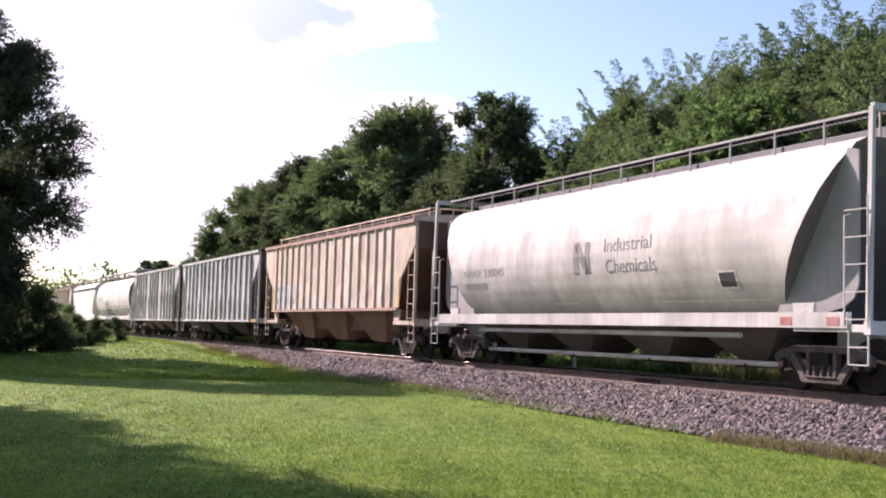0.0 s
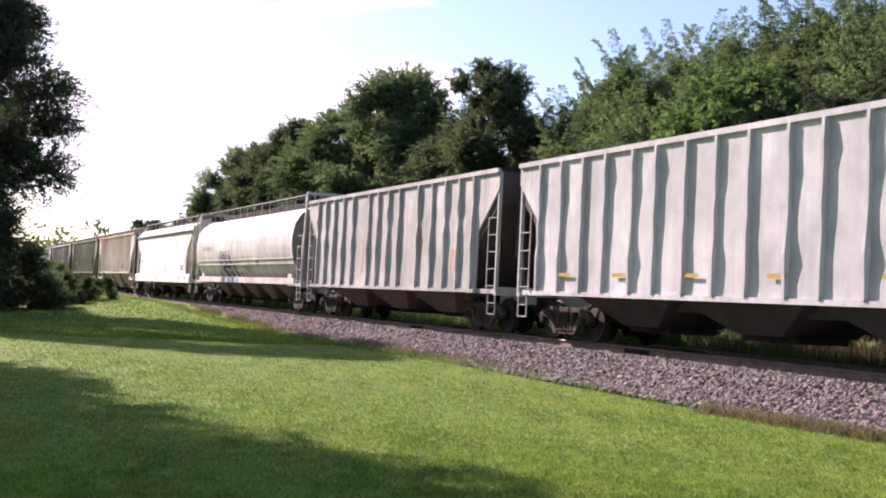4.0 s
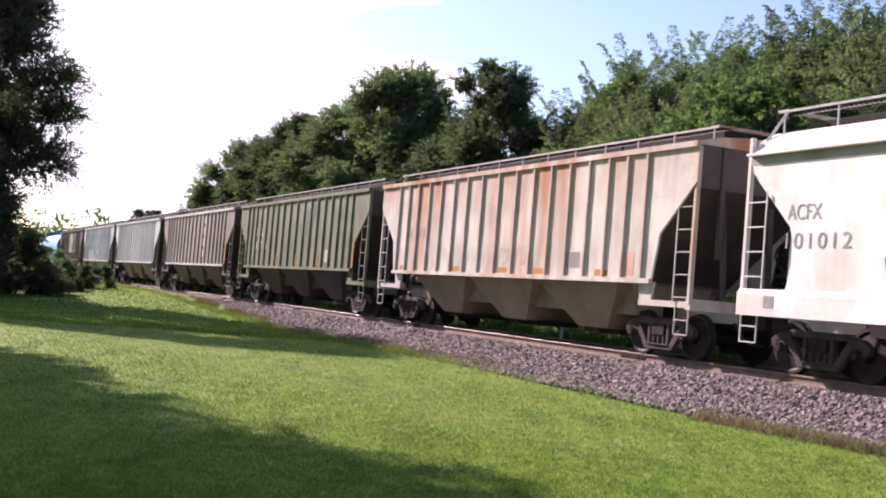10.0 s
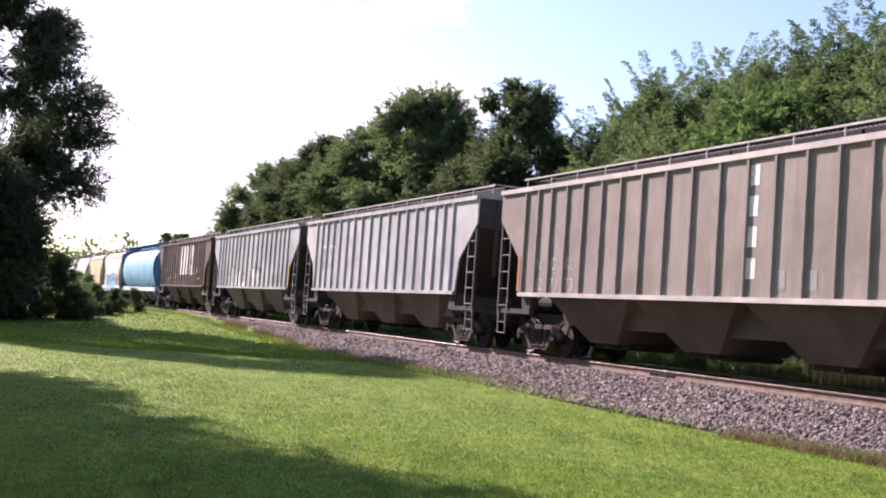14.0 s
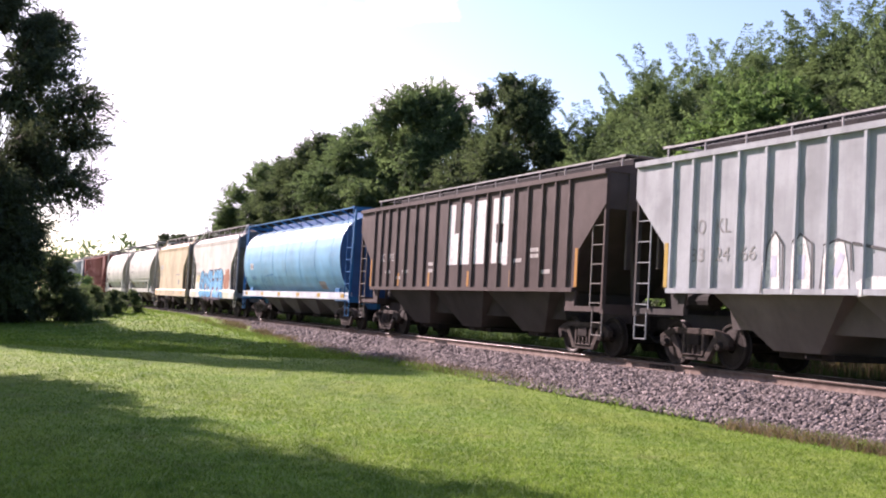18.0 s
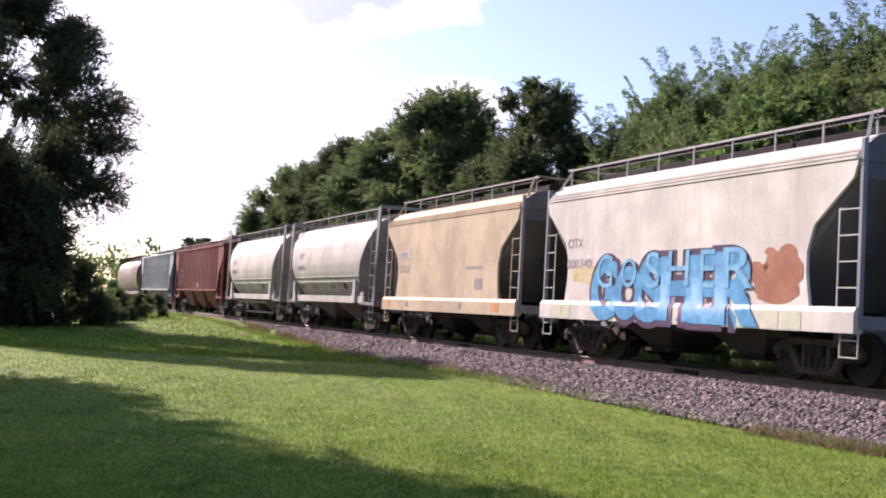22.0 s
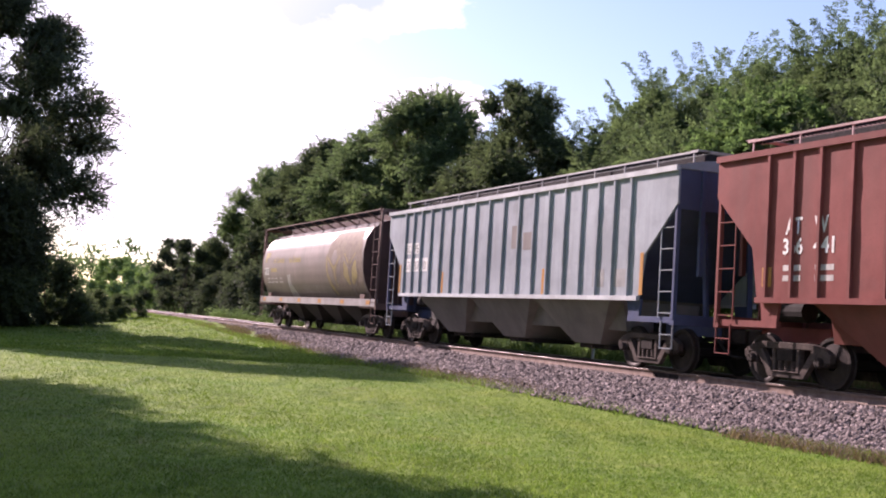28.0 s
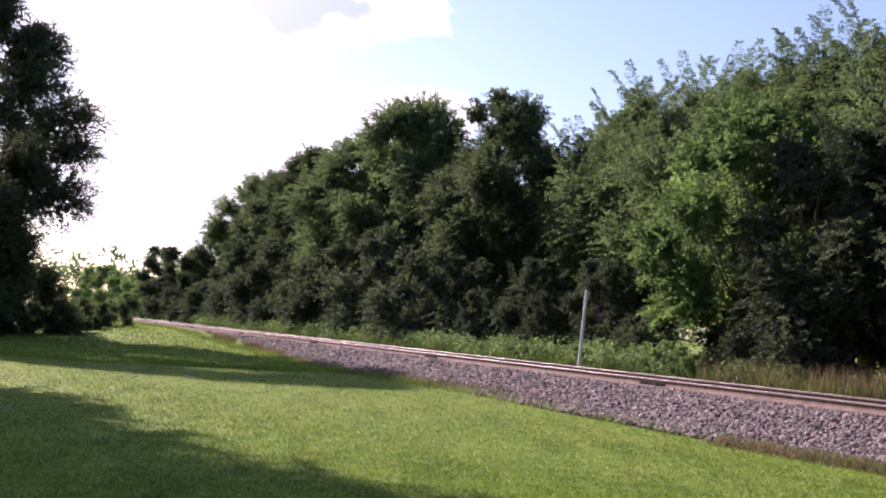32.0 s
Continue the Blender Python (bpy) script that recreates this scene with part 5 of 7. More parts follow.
    stroke(bm, [(3.4, 1.56), (3.2, 1.62), (3.25, 1.95), (3.6, 2.05), (3.75, 2.3), (3.85, 1.75), (3.7, 1.6)], 0.02, y=1.541)
    stroke(bm, [(4.0, 2.5), (4.3, 2.55), (4.65, 2.6), (4.3, 2.2), (4.15, 1.9), (4.3, 1.5), (4.55, 1.55), (4.65, 2.0), (4.4, 2.3)], 0.022, y=1.541)
    strokes("graffiti", bm, BLACK_INK, car, "thin black sprayed lines")
    rust_ink = surface("rust_streak", (0.23, 0.12, 0.06), (0.35, 0.25, 0.18), rough=0.8, fine=14, bump=0.05)
    for x, z in ((-4.7, 1.5), (-2.0, 1.5), (1.2, 1.48), (4.45, 1.45), (6.55, 1.45)):
        patch(car, x, x + 0.07, z, z + 0.5 + 0.7 * (x > 6), rust_ink, "rust_streak", y=1.541, slant=-0.12)
    patch(car, 5.6, 6.2, 1.65, 1.95, GREY_INK, "data_panel", y=1.541)
    for x in (-7.4, -4.6, -0.9, 5.4, 7.0):
        patch(car, x, x + 0.25, 1.12, 1.32, GREY_INK, "data_panel", y=1.602)
    for x, w in ((-0.75, 0.28), (0.1, 0.12), (2.2, 0.3)):
        patch(car, x, x + w, 3.08, 3.2 + 0.3 * w, faded_blue, "stencil_bar", y=1.541)

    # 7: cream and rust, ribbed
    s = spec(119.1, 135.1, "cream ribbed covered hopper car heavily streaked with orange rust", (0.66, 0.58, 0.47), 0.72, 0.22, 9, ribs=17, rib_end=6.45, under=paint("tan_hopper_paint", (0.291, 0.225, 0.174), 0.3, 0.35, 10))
    s["paint"] = s["frame"] = s["ladder"] = s["sill"] = paint("rust_streaked_paint", (0.54, 0.515, 0.46), 0.72, 0.3, 9, rust_color=(0.38, 0.16, 0.07), broad=True)
    car = join_train(ribbed_car(s), s)
    write_split(car, [("GC", -5.75, 0.42), ("CX", -4.9, 0.42)], 2.55, 0.36, GREY_INK)
    pitch = (2 * s["h"] - 3.32) / 14
    for k in (0, 4, 7, 9, 12):
        x0 = -s["h"] + 1.66 + k * pitch + 0.12
        patch(car, x0, x0 + 0.5, 1.58, 1.72, ORANGE, "reflector", lift=0.003)
    tint = paint("faint_brown_spray", (0.53, 0.45, 0.37), 0.5, 0.2, 34)
    bm = bmesh.new()
    for k in range(6):
        x0 = -s["h"] + 1.66 + (3 + k) * pitch + 0.15
        stroke(bm, [(x0, 1.75), (x0 + 0.1, 2.0 + 0.06 * k), (x0 + 0.3, 2.3 - 0.05 * k), (x0 + 0.42, 2.2), (x0 + 0.45, 1.9), (x0 + 0.3 - 0.03 * k, 1.78)], 0.035, lift=0.004)
    strokes("graffiti", bm, tint, car, "faint brown sprayed letters")
    patch(car, 3.4, 4.0, 1.75, 2.1, GREY_INK, "data_panel")
    patch(car, 5.6, 6.1, 1.6, 2.1, surface("faded_red_panel", (0.5, 0.28, 0.25), (0.6, 0.42, 0.35), fine=8), "data_panel")

    # 8: green, ribbed
    s = spec(136.3, 152.3, "dull green ribbed covered hopper car with white lettering", (0.142, 0.16, 0.105), 0.08, 0.3, 11, fade=0.2, ribs=18, rib_end=6.56, under=paint("dark_hopper_paint", (0.077, 0.061, 0.056), 0.2, 0.4, 12), tab=ORANGE, lower_tabs=4, walk=GALV)
    s["ladder"] = paint("grey_ladder_paint", (0.3, 0.3, 0.28), 0.1, 0.3, 13)
    car = join_train(ribbed_car(s), s)
    write_split(car, [("NO", -5.47, 0.45), ("KL", -4.72, 0.42)], 2.84, 0.5, WHITE_INK, bold=0.008)
    write_split(car, [("83", -5.46, 0.43), ("47", -4.71, 0.42), ("86", -3.97, 0.43)], 2.26, 0.48, WHITE_INK, bold=0.008)
    bm = bmesh.new()
    stroke(bm, [(0.9, 2.8), (1.3, 3.2), (2.0, 3.4), (2.6, 3.85)], [0.5, 0.9, 0.8, 0.3])
    part("painted_panel", bm, surface("dark_green_patch", (0.10, 0.12, 0.11), (0.14, 0.17, 0.13), fine=8), car, "dark weathered patch")
    patch(car, 3.95, 4.5, 1.75, 2.2, PALE_INK, "data_panel")

    # 9: grey brown, ribbed
    s = spec(153.6, 169.7, "grey-brown ribbed covered hopper car with white upright lettering", (0.21, 0.182, 0.165), 0.25, 0.4, 14, ribs=18, rib_end=6.56, under=paint("dark_hopper_paint", (0.101, 0.073, 0.065), 0.2, 0.4, 15), tab=paint("rusty_tab", (0.36, 0.17, 0.07), 0.3, 0.2, 1), lower_tabs=0)
    s["frame"], s["ladder"], s["chord"] = NEAR_BLACK, paint("grey_ladder_paint", (0.34, 0.32, 0.3), 0.1, 0.3, 13), paint("pale_chord_paint", (0.46, 0.43, 0.42), 0.1, 0.3, 3)
    car = join_train(ribbed_car(s), s)
    for k, z in enumerate((3.62, 3.05, 2.48, 1.9)):
        patch(car, 2.05, 2.38, z, z + 0.38, WHITE_INK, "stencil_bar")
    write_split(car, [("N", -5.95, 0.28), ("O", -5.2, 0.3), ("KL", -4.5, 0.4)], 2.12, 0.44, PALE_INK)
    write_split(car, [("82", -5.98, 0.4), ("71", -5.25, 0.4), ("73", -4.5, 0.4)], 1.62, 0.44, PALE_INK)
    patch(car, 2.75, 3.2, 1.7, 2.05, GREY_INK, "data_panel")
    patch(car, 3.55, 4.0, 1.7, 2.05, GREY_INK, "data_panel")

    # 10 and 11: light grey, ribbed
    s = spec(171.2, 187.4, "light grey ribbed covered hopper car with dark ends", (0.345, 0.355, 0.36), 0.08, 0.38, 16, ribs=18, rib_end=6.56, under=paint("dark_hopper_paint", (0.180, 0.129, 0.101), 0.2, 0.4, 17))
    s["frame"] = NEAR_BLACK
    car = join_train(ribbed_car(s), s)
    write_split(car, [("AT", -5.75, 0.42), ("W", -4.9, 0.42)], 2.78, 0.46, GREY_INK)
    write_split(car, [("87", -5.75, 0.42), ("45", -4.9, 0.42), ("3", -4.05, 0.2)], 2.24, 0.52, GREY_INK)
    for x in (-5.75, -4.85):
        patch(car, x, x + 0.45, 3.1, 3.2, WHITE_INK, "stencil_bar")
    s = spec(188.6, 204.6, "light grey ribbed covered hopper car with white graffiti", (0.30, 0.32, 0.335), 0.06, 0.34, 18, ribs=18, rib_end=6.56, under=paint("dark_hopper_paint", (0.158, 0.134, 0.129), 0.2, 0.4, 19), tab=YELLOW)
    s["frame"] = NEAR_BLACK
    car = join_train(ribbed_car(s), s)
    write_split(car, [("NO", -6.0, 0.46), ("KL", -5.2, 0.42)], 2.62, 0.4, GREY_INK)
    write_split(car, [("83", -6.0, 0.44), ("24", -5.2, 0.42), ("66", -4.45, 0.42)], 2.08, 0.38, GREY_INK)
    def at(u, v):
        return (float(np.interp(u, [325, 695, 840, 1160], [-3.84, -0.72, 0.29, 2.28])), 1.5 + (float(np.interp(u, [105, 1125], [470, 493])) - v) * float(np.interp(u, [105, 1125], [0.0051, 0.0038])))
    lilac = surface("pale_lilac_spray", (0.42, 0.44, 0.56), (0.55, 0.55, 0.62), rough=0.6, fine=6, bump=0.02)
    for lines, ink, label, lift in (
            (([((330, 480), (340, 300), (362, 250), (388, 300), (390, 480)), 0.04], [((415, 480), (420, 300), (440, 262), (475, 300), (478, 480)), 0.04], [((500, 480), (510, 310), (545, 285), (580, 300), (585, 400)), 0.04], [((585, 300), (695, 335), (690, 400)), 0.05]), BLACK_INK, "thin black sprayed outlines", 0.012),
            (([((358, 485), (355, 380), (362, 260)), (0.42, 0.4, 0.2)], [((445, 485), (445, 380), (442, 272)), (0.45, 0.45, 0.2)], [((542, 485), (542, 380), (545, 295)), (0.62, 0.55, 0.3)], [((600, 470), (640, 455), (692, 460)), (0.25, 0.3, 0.3)]), WHITE_INK, "white sprayed letters", 0.007),
            (([((362, 420), (362, 340)), 0.14], [((446, 430), (446, 340)), 0.16], [((540, 420), (560, 340)), 0.14]), lilac, "pale lilac sprayed shading", 0.010),
            (([((850, 490), (848, 290)), 0.22], [((885, 490), (885, 250)), 0.32], [((940, 490), (932, 250)), 0.34], [((1010, 490), (1012, 240)), 0.36], [((1072, 490), (1066, 240)), 0.34], [((1130, 400), (1132, 250)), 0.36]), BLACK_INK, "black sprayed backing", 0.006),
            (([((872, 488), (868, 380), (882, 262)), (0.09, 0.14, 0.2)], [((905, 480), (908, 380), (896, 280)), (0.07, 0.12, 0.16)], [((940, 488), (938, 380), (932, 262)), (0.16, 0.18, 0.2)], [((996, 488), (1000, 380), (1010, 256)), (0.09, 0.16, 0.2)], [((1032, 470), (1030, 380), (1020, 300)), (0.07, 0.12, 0.14)], [((1062, 488), (1066, 380), (1064, 258)), (0.12, 0.16, 0.18)], [((1108, 488), (1085, 380), (1104, 290)), (0.1, 0.12, 0.12)]), WHITE_INK, "white sprayed letters", 0.012)):
        bm = bmesh.new()
        for pts, width in lines:
            stroke(bm, [at(*q) for q in pts], width, lift=lift)
        for rib in over_ribs(bm, 18, 6.56, 0.055):
            if len(rib.faces):
                strokes("graffiti", rib, ink, car, label)
            else:
                rib.free()
        strokes("graffiti", bm, ink, car, label)
    for x in (4.3, 5.1):
        patch(car, x, x + 0.5, 1.75, 2.15, GREY_INK, "data_panel")

    # 12: dark brown, ribbed
    s = spec(205.8, 221.95, "dark brown ribbed covered hopper car with a large white mark", (0.068, 0.049, 0.045), 0.06, 0.22, 20, ribs=18, rib_end=6.56, under=paint("dark_hopper_paint", (0.056, 0.048, 0.045), 0.1, 0.4, 21), tab=ORANGE, walk=GALV)
    s["ladder"] = paint("grey_ladder_paint", (0.26, 0.24, 0.22), 0.1, 0.3, 13)
    car = join_train(ribbed_car(s), s)
    for x0, x1, z0, z1 in ((-0.62, -0.05, 2.2, 3.95), (-0.05, 0.3, 2.2, 3.1), (0.3, 0.85, 2.2, 3.95), (0.85, 1.0, 2.2, 3.9), (1.15, 1.6, 2.2, 3.95), (1.6, 2.1, 2.2, 3.95), (2.4, 2.62, 2.2, 3.95), (2.62, 3.05, 2.2, 2.75), (2.62, 3.05, 3.25, 3.95), (3.05, 3.35, 2.15, 3.95)):
        patch(car, x0, x1, z0, z1, WHITE_INK, "company_mark")
    write_split(car, [("RC", -6.05, 0.45), ("PE", -5.2, 0.42)], 2.4, 0.36, PALE_INK)
    for x, z in ((-5.5, 2.0), (-4.6, 1.8), (-4.0, 2.0), (-1.9, 2.0), (-1.9, 2.2), (3.7, 2.2), (4.6, 2.3), (4.6, 2.45), (5.2, 1.9)):
        patch(car, x, x + 0.45, z, z + 0.1, PALE_INK, "stencil_bar")
    for x in (-4.4, -1.9, 0.9, 3.5):
        patch(car, x, x + 0.14, 1.58, 2.0, ORANGE, "reflector")

    # 13: blue tube
    blue = (0.115, 0.37, 0.57)
    s = spec(223.0, 238.9, "bright blue round-side covered hopper car with a pale sill", blue, 0.03, 0.16, 22, profile=ROUND, end_in=(0.35, 1.0), bays=4, post_z=4.4, post_y=1.40, ladder_z=4.2, rungs=5, seams=7, bracket=True,
             marks=6, mark=YELLOW, bay_in=1.4, sill_in=0.05, under=paint("grey_hopper_paint", (0.134, 0.134, 0.146), 0.1, 0.4, 2))
    s["end"] = paint("deep_blue_end_sheet", (0.045, 0.12, 0.28), 0.05, 0.3, 3)
    s["paint"] = paint("bright_blue_paint", tuple(c * 0.95 for c in blue), 0.03, 0.16, 22, gloss=0.35, rough=0.5)
    s["seam"] = paint("dark_blue_seam", (0.12, 0.30, 0.53), 0.1, 0.3, 1)
    s["frame"] = s["ladder"] = s["walk"] = paint("deep_blue_paint", (0.025, 0.16, 0.36), 0.05, 0.2, 3)
    s["sill"] = paint("pale_sill_paint", (0.55, 0.60, 0.64), 0.1, 0.2, 4)
    car = join_train(round_car(s), s)
    patch(car, 3.95, 4.75, 1.46, 1.76, GREY_INK, "data_panel", profile=ROUND, lift=0.02)
    patch(car, -6.3, -5.78, 2.34, 2.6, WHITE_INK, "data_panel", profile=ROUND, lift=0.02)
    for x in (-6.24, -6.07, -5.91):
        patch(car, x, x + 0.09, 2.39, 2.55, BLACK_INK, "stencil_bar", profile=ROUND, lift=0.024)
    for k in range(5):
        patch(car, -6.25 + 0.15 * k, -6.17 + 0.15 * k, 1.86, 2.04, s["seam"], "stencil_bar", profile=ROUND, lift=0.02)
    bm = bmesh.new()
    for x, lines in ((-4.6, ([(0, 1.5), (0.02, 2.02), (0.25, 2.05), (0.3, 1.85), (0.03, 1.72)], [(0, 1.5), (0.2, 1.48)])), (-4.05, ([(0.3, 2.0), (0.05, 1.98), (0.02, 1.55), (0.3, 1.52)], [(0.05, 1.76), (0.24, 1.78)])),
                     (-3.5, ([(-0.12, 2.04), (0.45, 2.06)], [(0.15, 2.04), (0.18, 1.55)])), (-2.95, ([(-0.1, 2.06), (0.5, 2.08)], [(0.15, 2.06), (0.2, 1.5)])),
                     (-2.3, ([(0.28, 1.92), (0.1, 1.96), (0.02, 1.65), (0.15, 1.5), (0.3, 1.62), (0.15, 1.7)],)), (-1.65, ([(0, 1.5), (0.05, 1.95), (0.3, 2.0), (0.36, 1.5)],))):
        for line in lines:
            stroke(bm, [(x + u, z) for u, z in line], 0.035, profile=ROUND, lift=0.02)
    strokes("graffiti", bm, s["frame"], car, "thin dark sprayed writing")

    # 14: cream, flat sides, blue graffiti
    s = spec(240.35, 251.5, "cream flat-side covered hopper car with large blue graffiti", (0.51, 0.50, 0.45), 0.05, 0.25, 23, mouldings=3, hollow=1.3, marks=0, under=NEAR_BLACK)
    s["frame"] = paint("grey_end_paint", (0.24, 0.25, 0.27), 0.1, 0.3, 5)
    car = join_train(flat_car(s), s)
    sky_ink = surface("blue_spray", (0.11, 0.36, 0.58), (0.07, 0.26, 0.47), rough=0.5, fine=5, bump=0.02)
    rim_ink = surface("dark_maroon_spray", (0.09, 0.05, 0.07), (0.07, 0.06, 0.12), rough=0.5, fine=5, bump=0.02)
    brown_ink = surface("brown_spray", (0.30, 0.13, 0.08), (0.38, 0.18, 0.11), rough=0.6, fine=5, bump=0.02)
    green_ink = surface("green_spray", (0.5, 0.55, 0.38), (0.6, 0.6, 0.47), rough=0.6, fine=4, bump=0.02)
    def blob(bm, x, z, w, d, lift):
        bm.faces.new([bm.verts.new((x + w * 0.52 * math.cos(k * math.tau / 18) * (1 + 0.08 * math.sin(3 * k)), -1.541 - lift, z + d * math.sin(k * math.tau / 18))) for k in range(18)])
    bm = bmesh.new()
    for x, z, w, d in ((2.9, 1.95, 0.5, 0.2), (3.2, 1.8, 0.7, 0.3), (3.5, 2.05, 0.7, 0.28), (3.78, 2.25, 0.5, 0.2), (3.6, 1.68, 0.5, 0.2), (3.95, 1.95, 0.36, 0.22), (3.3, 2.32, 0.3, 0.08), (3.5, 1.62, 1.2, 0.26), (3.72, 1.95, 0.95, 0.36)):
        blob(bm, x, z, w, d, 0.003 + 0.001 * w)
    strokes("graffiti", bm, brown_ink, car, "brown sprayed cloud")
    bm = bmesh.new()
    for x in (-4.6, -4.2, 2.6, 3.4, 4.0):
        stroke(bm, [(x, 0.92), (x, 1.08), (x, 1.24)], 0.5, y=1.601, lift=0.004)
    strokes("graffiti", bm, green_ink, car, "pale green sprayed patches")
    bm = bmesh.new()
    stroke(bm, [(-4.05, 1.95), (-3.5, 2.0), (-2.8, 1.85)], [0.3, 0.42, 0.5], y=1.541, lift=0.003)
    strokes("graffiti", bm, surface("pale_yellow_spray", (0.55, 0.47, 0.2), (0.55, 0.5, 0.35), rough=0.6, fine=5, bump=0.02), car, "pale yellow sprayed patch")
    gleam = surface("pale_blue_spray", (0.20, 0.47, 0.66), (0.13, 0.38, 0.58), rough=0.5, fine=5, bump=0.02)
    for letter, x, wide, z, tall, lean in (("G", -3.1, 1.22, 0.93, 1.95, 0.12), ("O", -2.02, 1.12, 0.95, 1.62, -0.06), ("S", -1.06, 1.08, 0.92, 2.0, 0.10), ("H", -0.18, 1.24, 0.96, 1.92, -0.05), ("E", 0.92, 1.02, 0.93, 1.98, 0.08), ("R", 1.72, 1.4, 0.92, 2.06, -0.14)):
        for ink, bold, lift, grow, drop in ((rim_ink, 0.215, 0.008, 0.17, 0.0), (sky_ink, 0.085, 0.016, 0.0, 0.0), (gleam, 0.0, 0.024, -0.52, 0.22)):
            size = tall * (0.9 if drop == 0 else 0.56)
            write(car, letter, x - grow / 2, z + 0.09 + drop * 2.9, size, ink, y=1.54, name="graffiti", bold=bold * (1 if drop == 0 else 0.3), lift=lift + 0.0006 * (x + 4), fit=wide + grow, flare=lean)
    drips = bmesh.new()
    for x, w, low in ((-2.6, 0.3, 0.93), (-1.5, 0.45, 0.92), (-0.4, 0.35, 0.93), (0.7, 0.5, 0.92), (2.2, 0.55, 0.92)):
        stroke(drips, [(x, low), (x + 0.04, 1.08), (x - 0.03, 1.24)], [w, w * 0.8, w * 0.3], y=1.601, lift=0.005)
    strokes("graffiti", drips, sky_ink, car, "blue sprayed patches on the sill")
    write(car, "CITX", -4.3, 2.62, 0.32, GREY_INK, y=1.541)
    write(car, "000340", -4.3, 2.12, 0.32, GREY_INK, y=1.541, fit=1.15)

    # 15: tan, flat sides
    s = spec(252.85, 263.45, "tan flat-side covered hopper car with a clean deep sill", (0.43, 0.36, 0.24), 0.08, 0.2, 24, mouldings=3, hollow=1.35, under=NEAR_BLACK)
    s["frame"] = paint("grey_tan_end_paint", (0.30, 0.29, 0.28), 0.1, 0.3, 6)
    car = join_train(flat_car(s), s)
    patch(car, -3.75, -2.9, 2.6, 2.9, PALE_INK, "data_panel", y=1.541)
    write(car, "SPSX", -3.7, 2.64, 0.3, GREY_INK, y=1.541, lift=0.01)
    write(car, "37312", -3.75, 2.15, 0.36, GREY_INK, y=1.541)
    patch(car, 2.45, 3.0, 1.6, 1.92, GREY_INK, "data_panel", y=1.541)
    patch(car, 1.8, 3.0, 2.2, 2.27, GREY_INK, "stencil_bar", y=1.541)
    patch(car, 3.75, 4.25, 1.0, 1.22, surface("orange_panel", (0.55, 0.22, 0.05), (0.6, 0.4, 0.2), fine=6), "data_panel", y=1.602)
    patch(car, -4.9, -4.4, 1.0, 1.22, bpy.data.materials["orange_panel"], "data_panel", y=1.602)
    for x in (-2.9, 1.5):
        patch(car, x, x + 0.2, 1.02, 1.2, GREY_INK, "data_panel", y=1.602)

    # 16 and 17: white, curved sides
    for a, b, words, more in ((264.6, 276.6, ("CBFX", "440501"), dict(end_in=(0.15, 0.58), wing=(1.15, 2.0))), (278.0, 290.2, ("NDYX", "891689"), dict(pipe=True, end_in=(0.4, 0.5), wing=(1.5, 1.7)))):
        s = spec(a, b, "off-white curved-side covered hopper car with a lower ledge" if "pipe" not in more else "off-white curved-side covered hopper car with an air pipe", (0.375, 0.377, 0.333), 0.02, 0.26, int(a), profile=BULGE, slant=29, slant_z=4.15,
                 bays=2, post_w=0.2, ledge=2.1, post_z=4.62, post_y=1.40, ladder_z=3.9, rungs=5, iron=IRON_LIGHT, hatches=4, bay_in=1.9, sill_in=1.2, under=paint("grey_hopper_paint", (0.180, 0.146, 0.129), 0.15, 0.4, int(b)), **more)
        s["frame"] = s["ladder"] = paint("pale_frame_paint", (0.27, 0.265, 0.26), 0.06, 0.3, 7)
        s["end"] = paint("off_white_end_sheet", (0.36, 0.34, 0.32), 0.04, 0.35, 8)
        car = join_train(round_car(s), s)
        write(car, words[0], -4.15, 2.92, 0.34, BLACK_INK, BULGE, lift=0.02, fit=0.9)
        write(car, words[1], -4.12, 2.4, 0.34, BLACK_INK, BULGE, lift=0.02, fit=1.1)
        patch(car, 1.95, 2.5, 1.6, 1.83, BLACK_INK, "data_panel", profile=BULGE, lift=0.02)
        patch(car, 1.9, 2.0, 1.58, 1.85, WHITE_INK, "data_panel", profile=BULGE, lift=0.022)
        if "pipe" not in more:
            faded = surface("faded_orange_strip", (0.36, 0.20, 0.09), (0.33, 0.28, 0.2), fine=6)
            for x in (-4.15, -2.2, 0.25, 3.0):
                patch(car, x, x + 0.65, 1.64, 1.76, faded, "reflector", profile=BULGE, lift=0.012)
            for z in (2.62, 2.78, 2.9):
                patch(car, -2.6, -2.4, z, z + 0.03, GREY_INK, "stencil_bar", profile=BULGE, lift=0.012)

    # 18: red, ribbed
    s = spec(291.5, 307.8, "faded red ribbed covered hopper car with white stencils", (0.165, 0.045, 0.038), 0.05, 0.3, 25, ribs=18, rib_end=6.56, under=paint("dark_red_paint", (0.169, 0.056, 0.045), 0.1, 0.35, 26))
    s["walk"] = paint("pale_walk_paint", (0.42, 0.30, 0.28), 0.1, 0.3, 5)
    s["end"] = paint("dark_red_end_sheet", (0.11, 0.035, 0.03), 0.1, 0.4, 6)
    car = join_train(ribbed_car(s), s)
    write_split(car, [("AT", -6.17, 0.42), ("W", -5.45, 0.34)], 2.68, 0.4, WHITE_INK, bold=0.01)
    write_split(car, [("366", -6.22, 0.5), ("441", -5.46, 0.5)], 2.33, 0.38, WHITE_INK, bold=0.01)
    for x in (-6.2, -5.4):
        for z in (1.85, 2.03):
            patch(car, x, x + 0.45, z, z + 0.1, PALE_INK, "stencil_bar")
    patch(car, -6.75, -6.5, 1.75, 2.1, ORANGE, "data_panel")
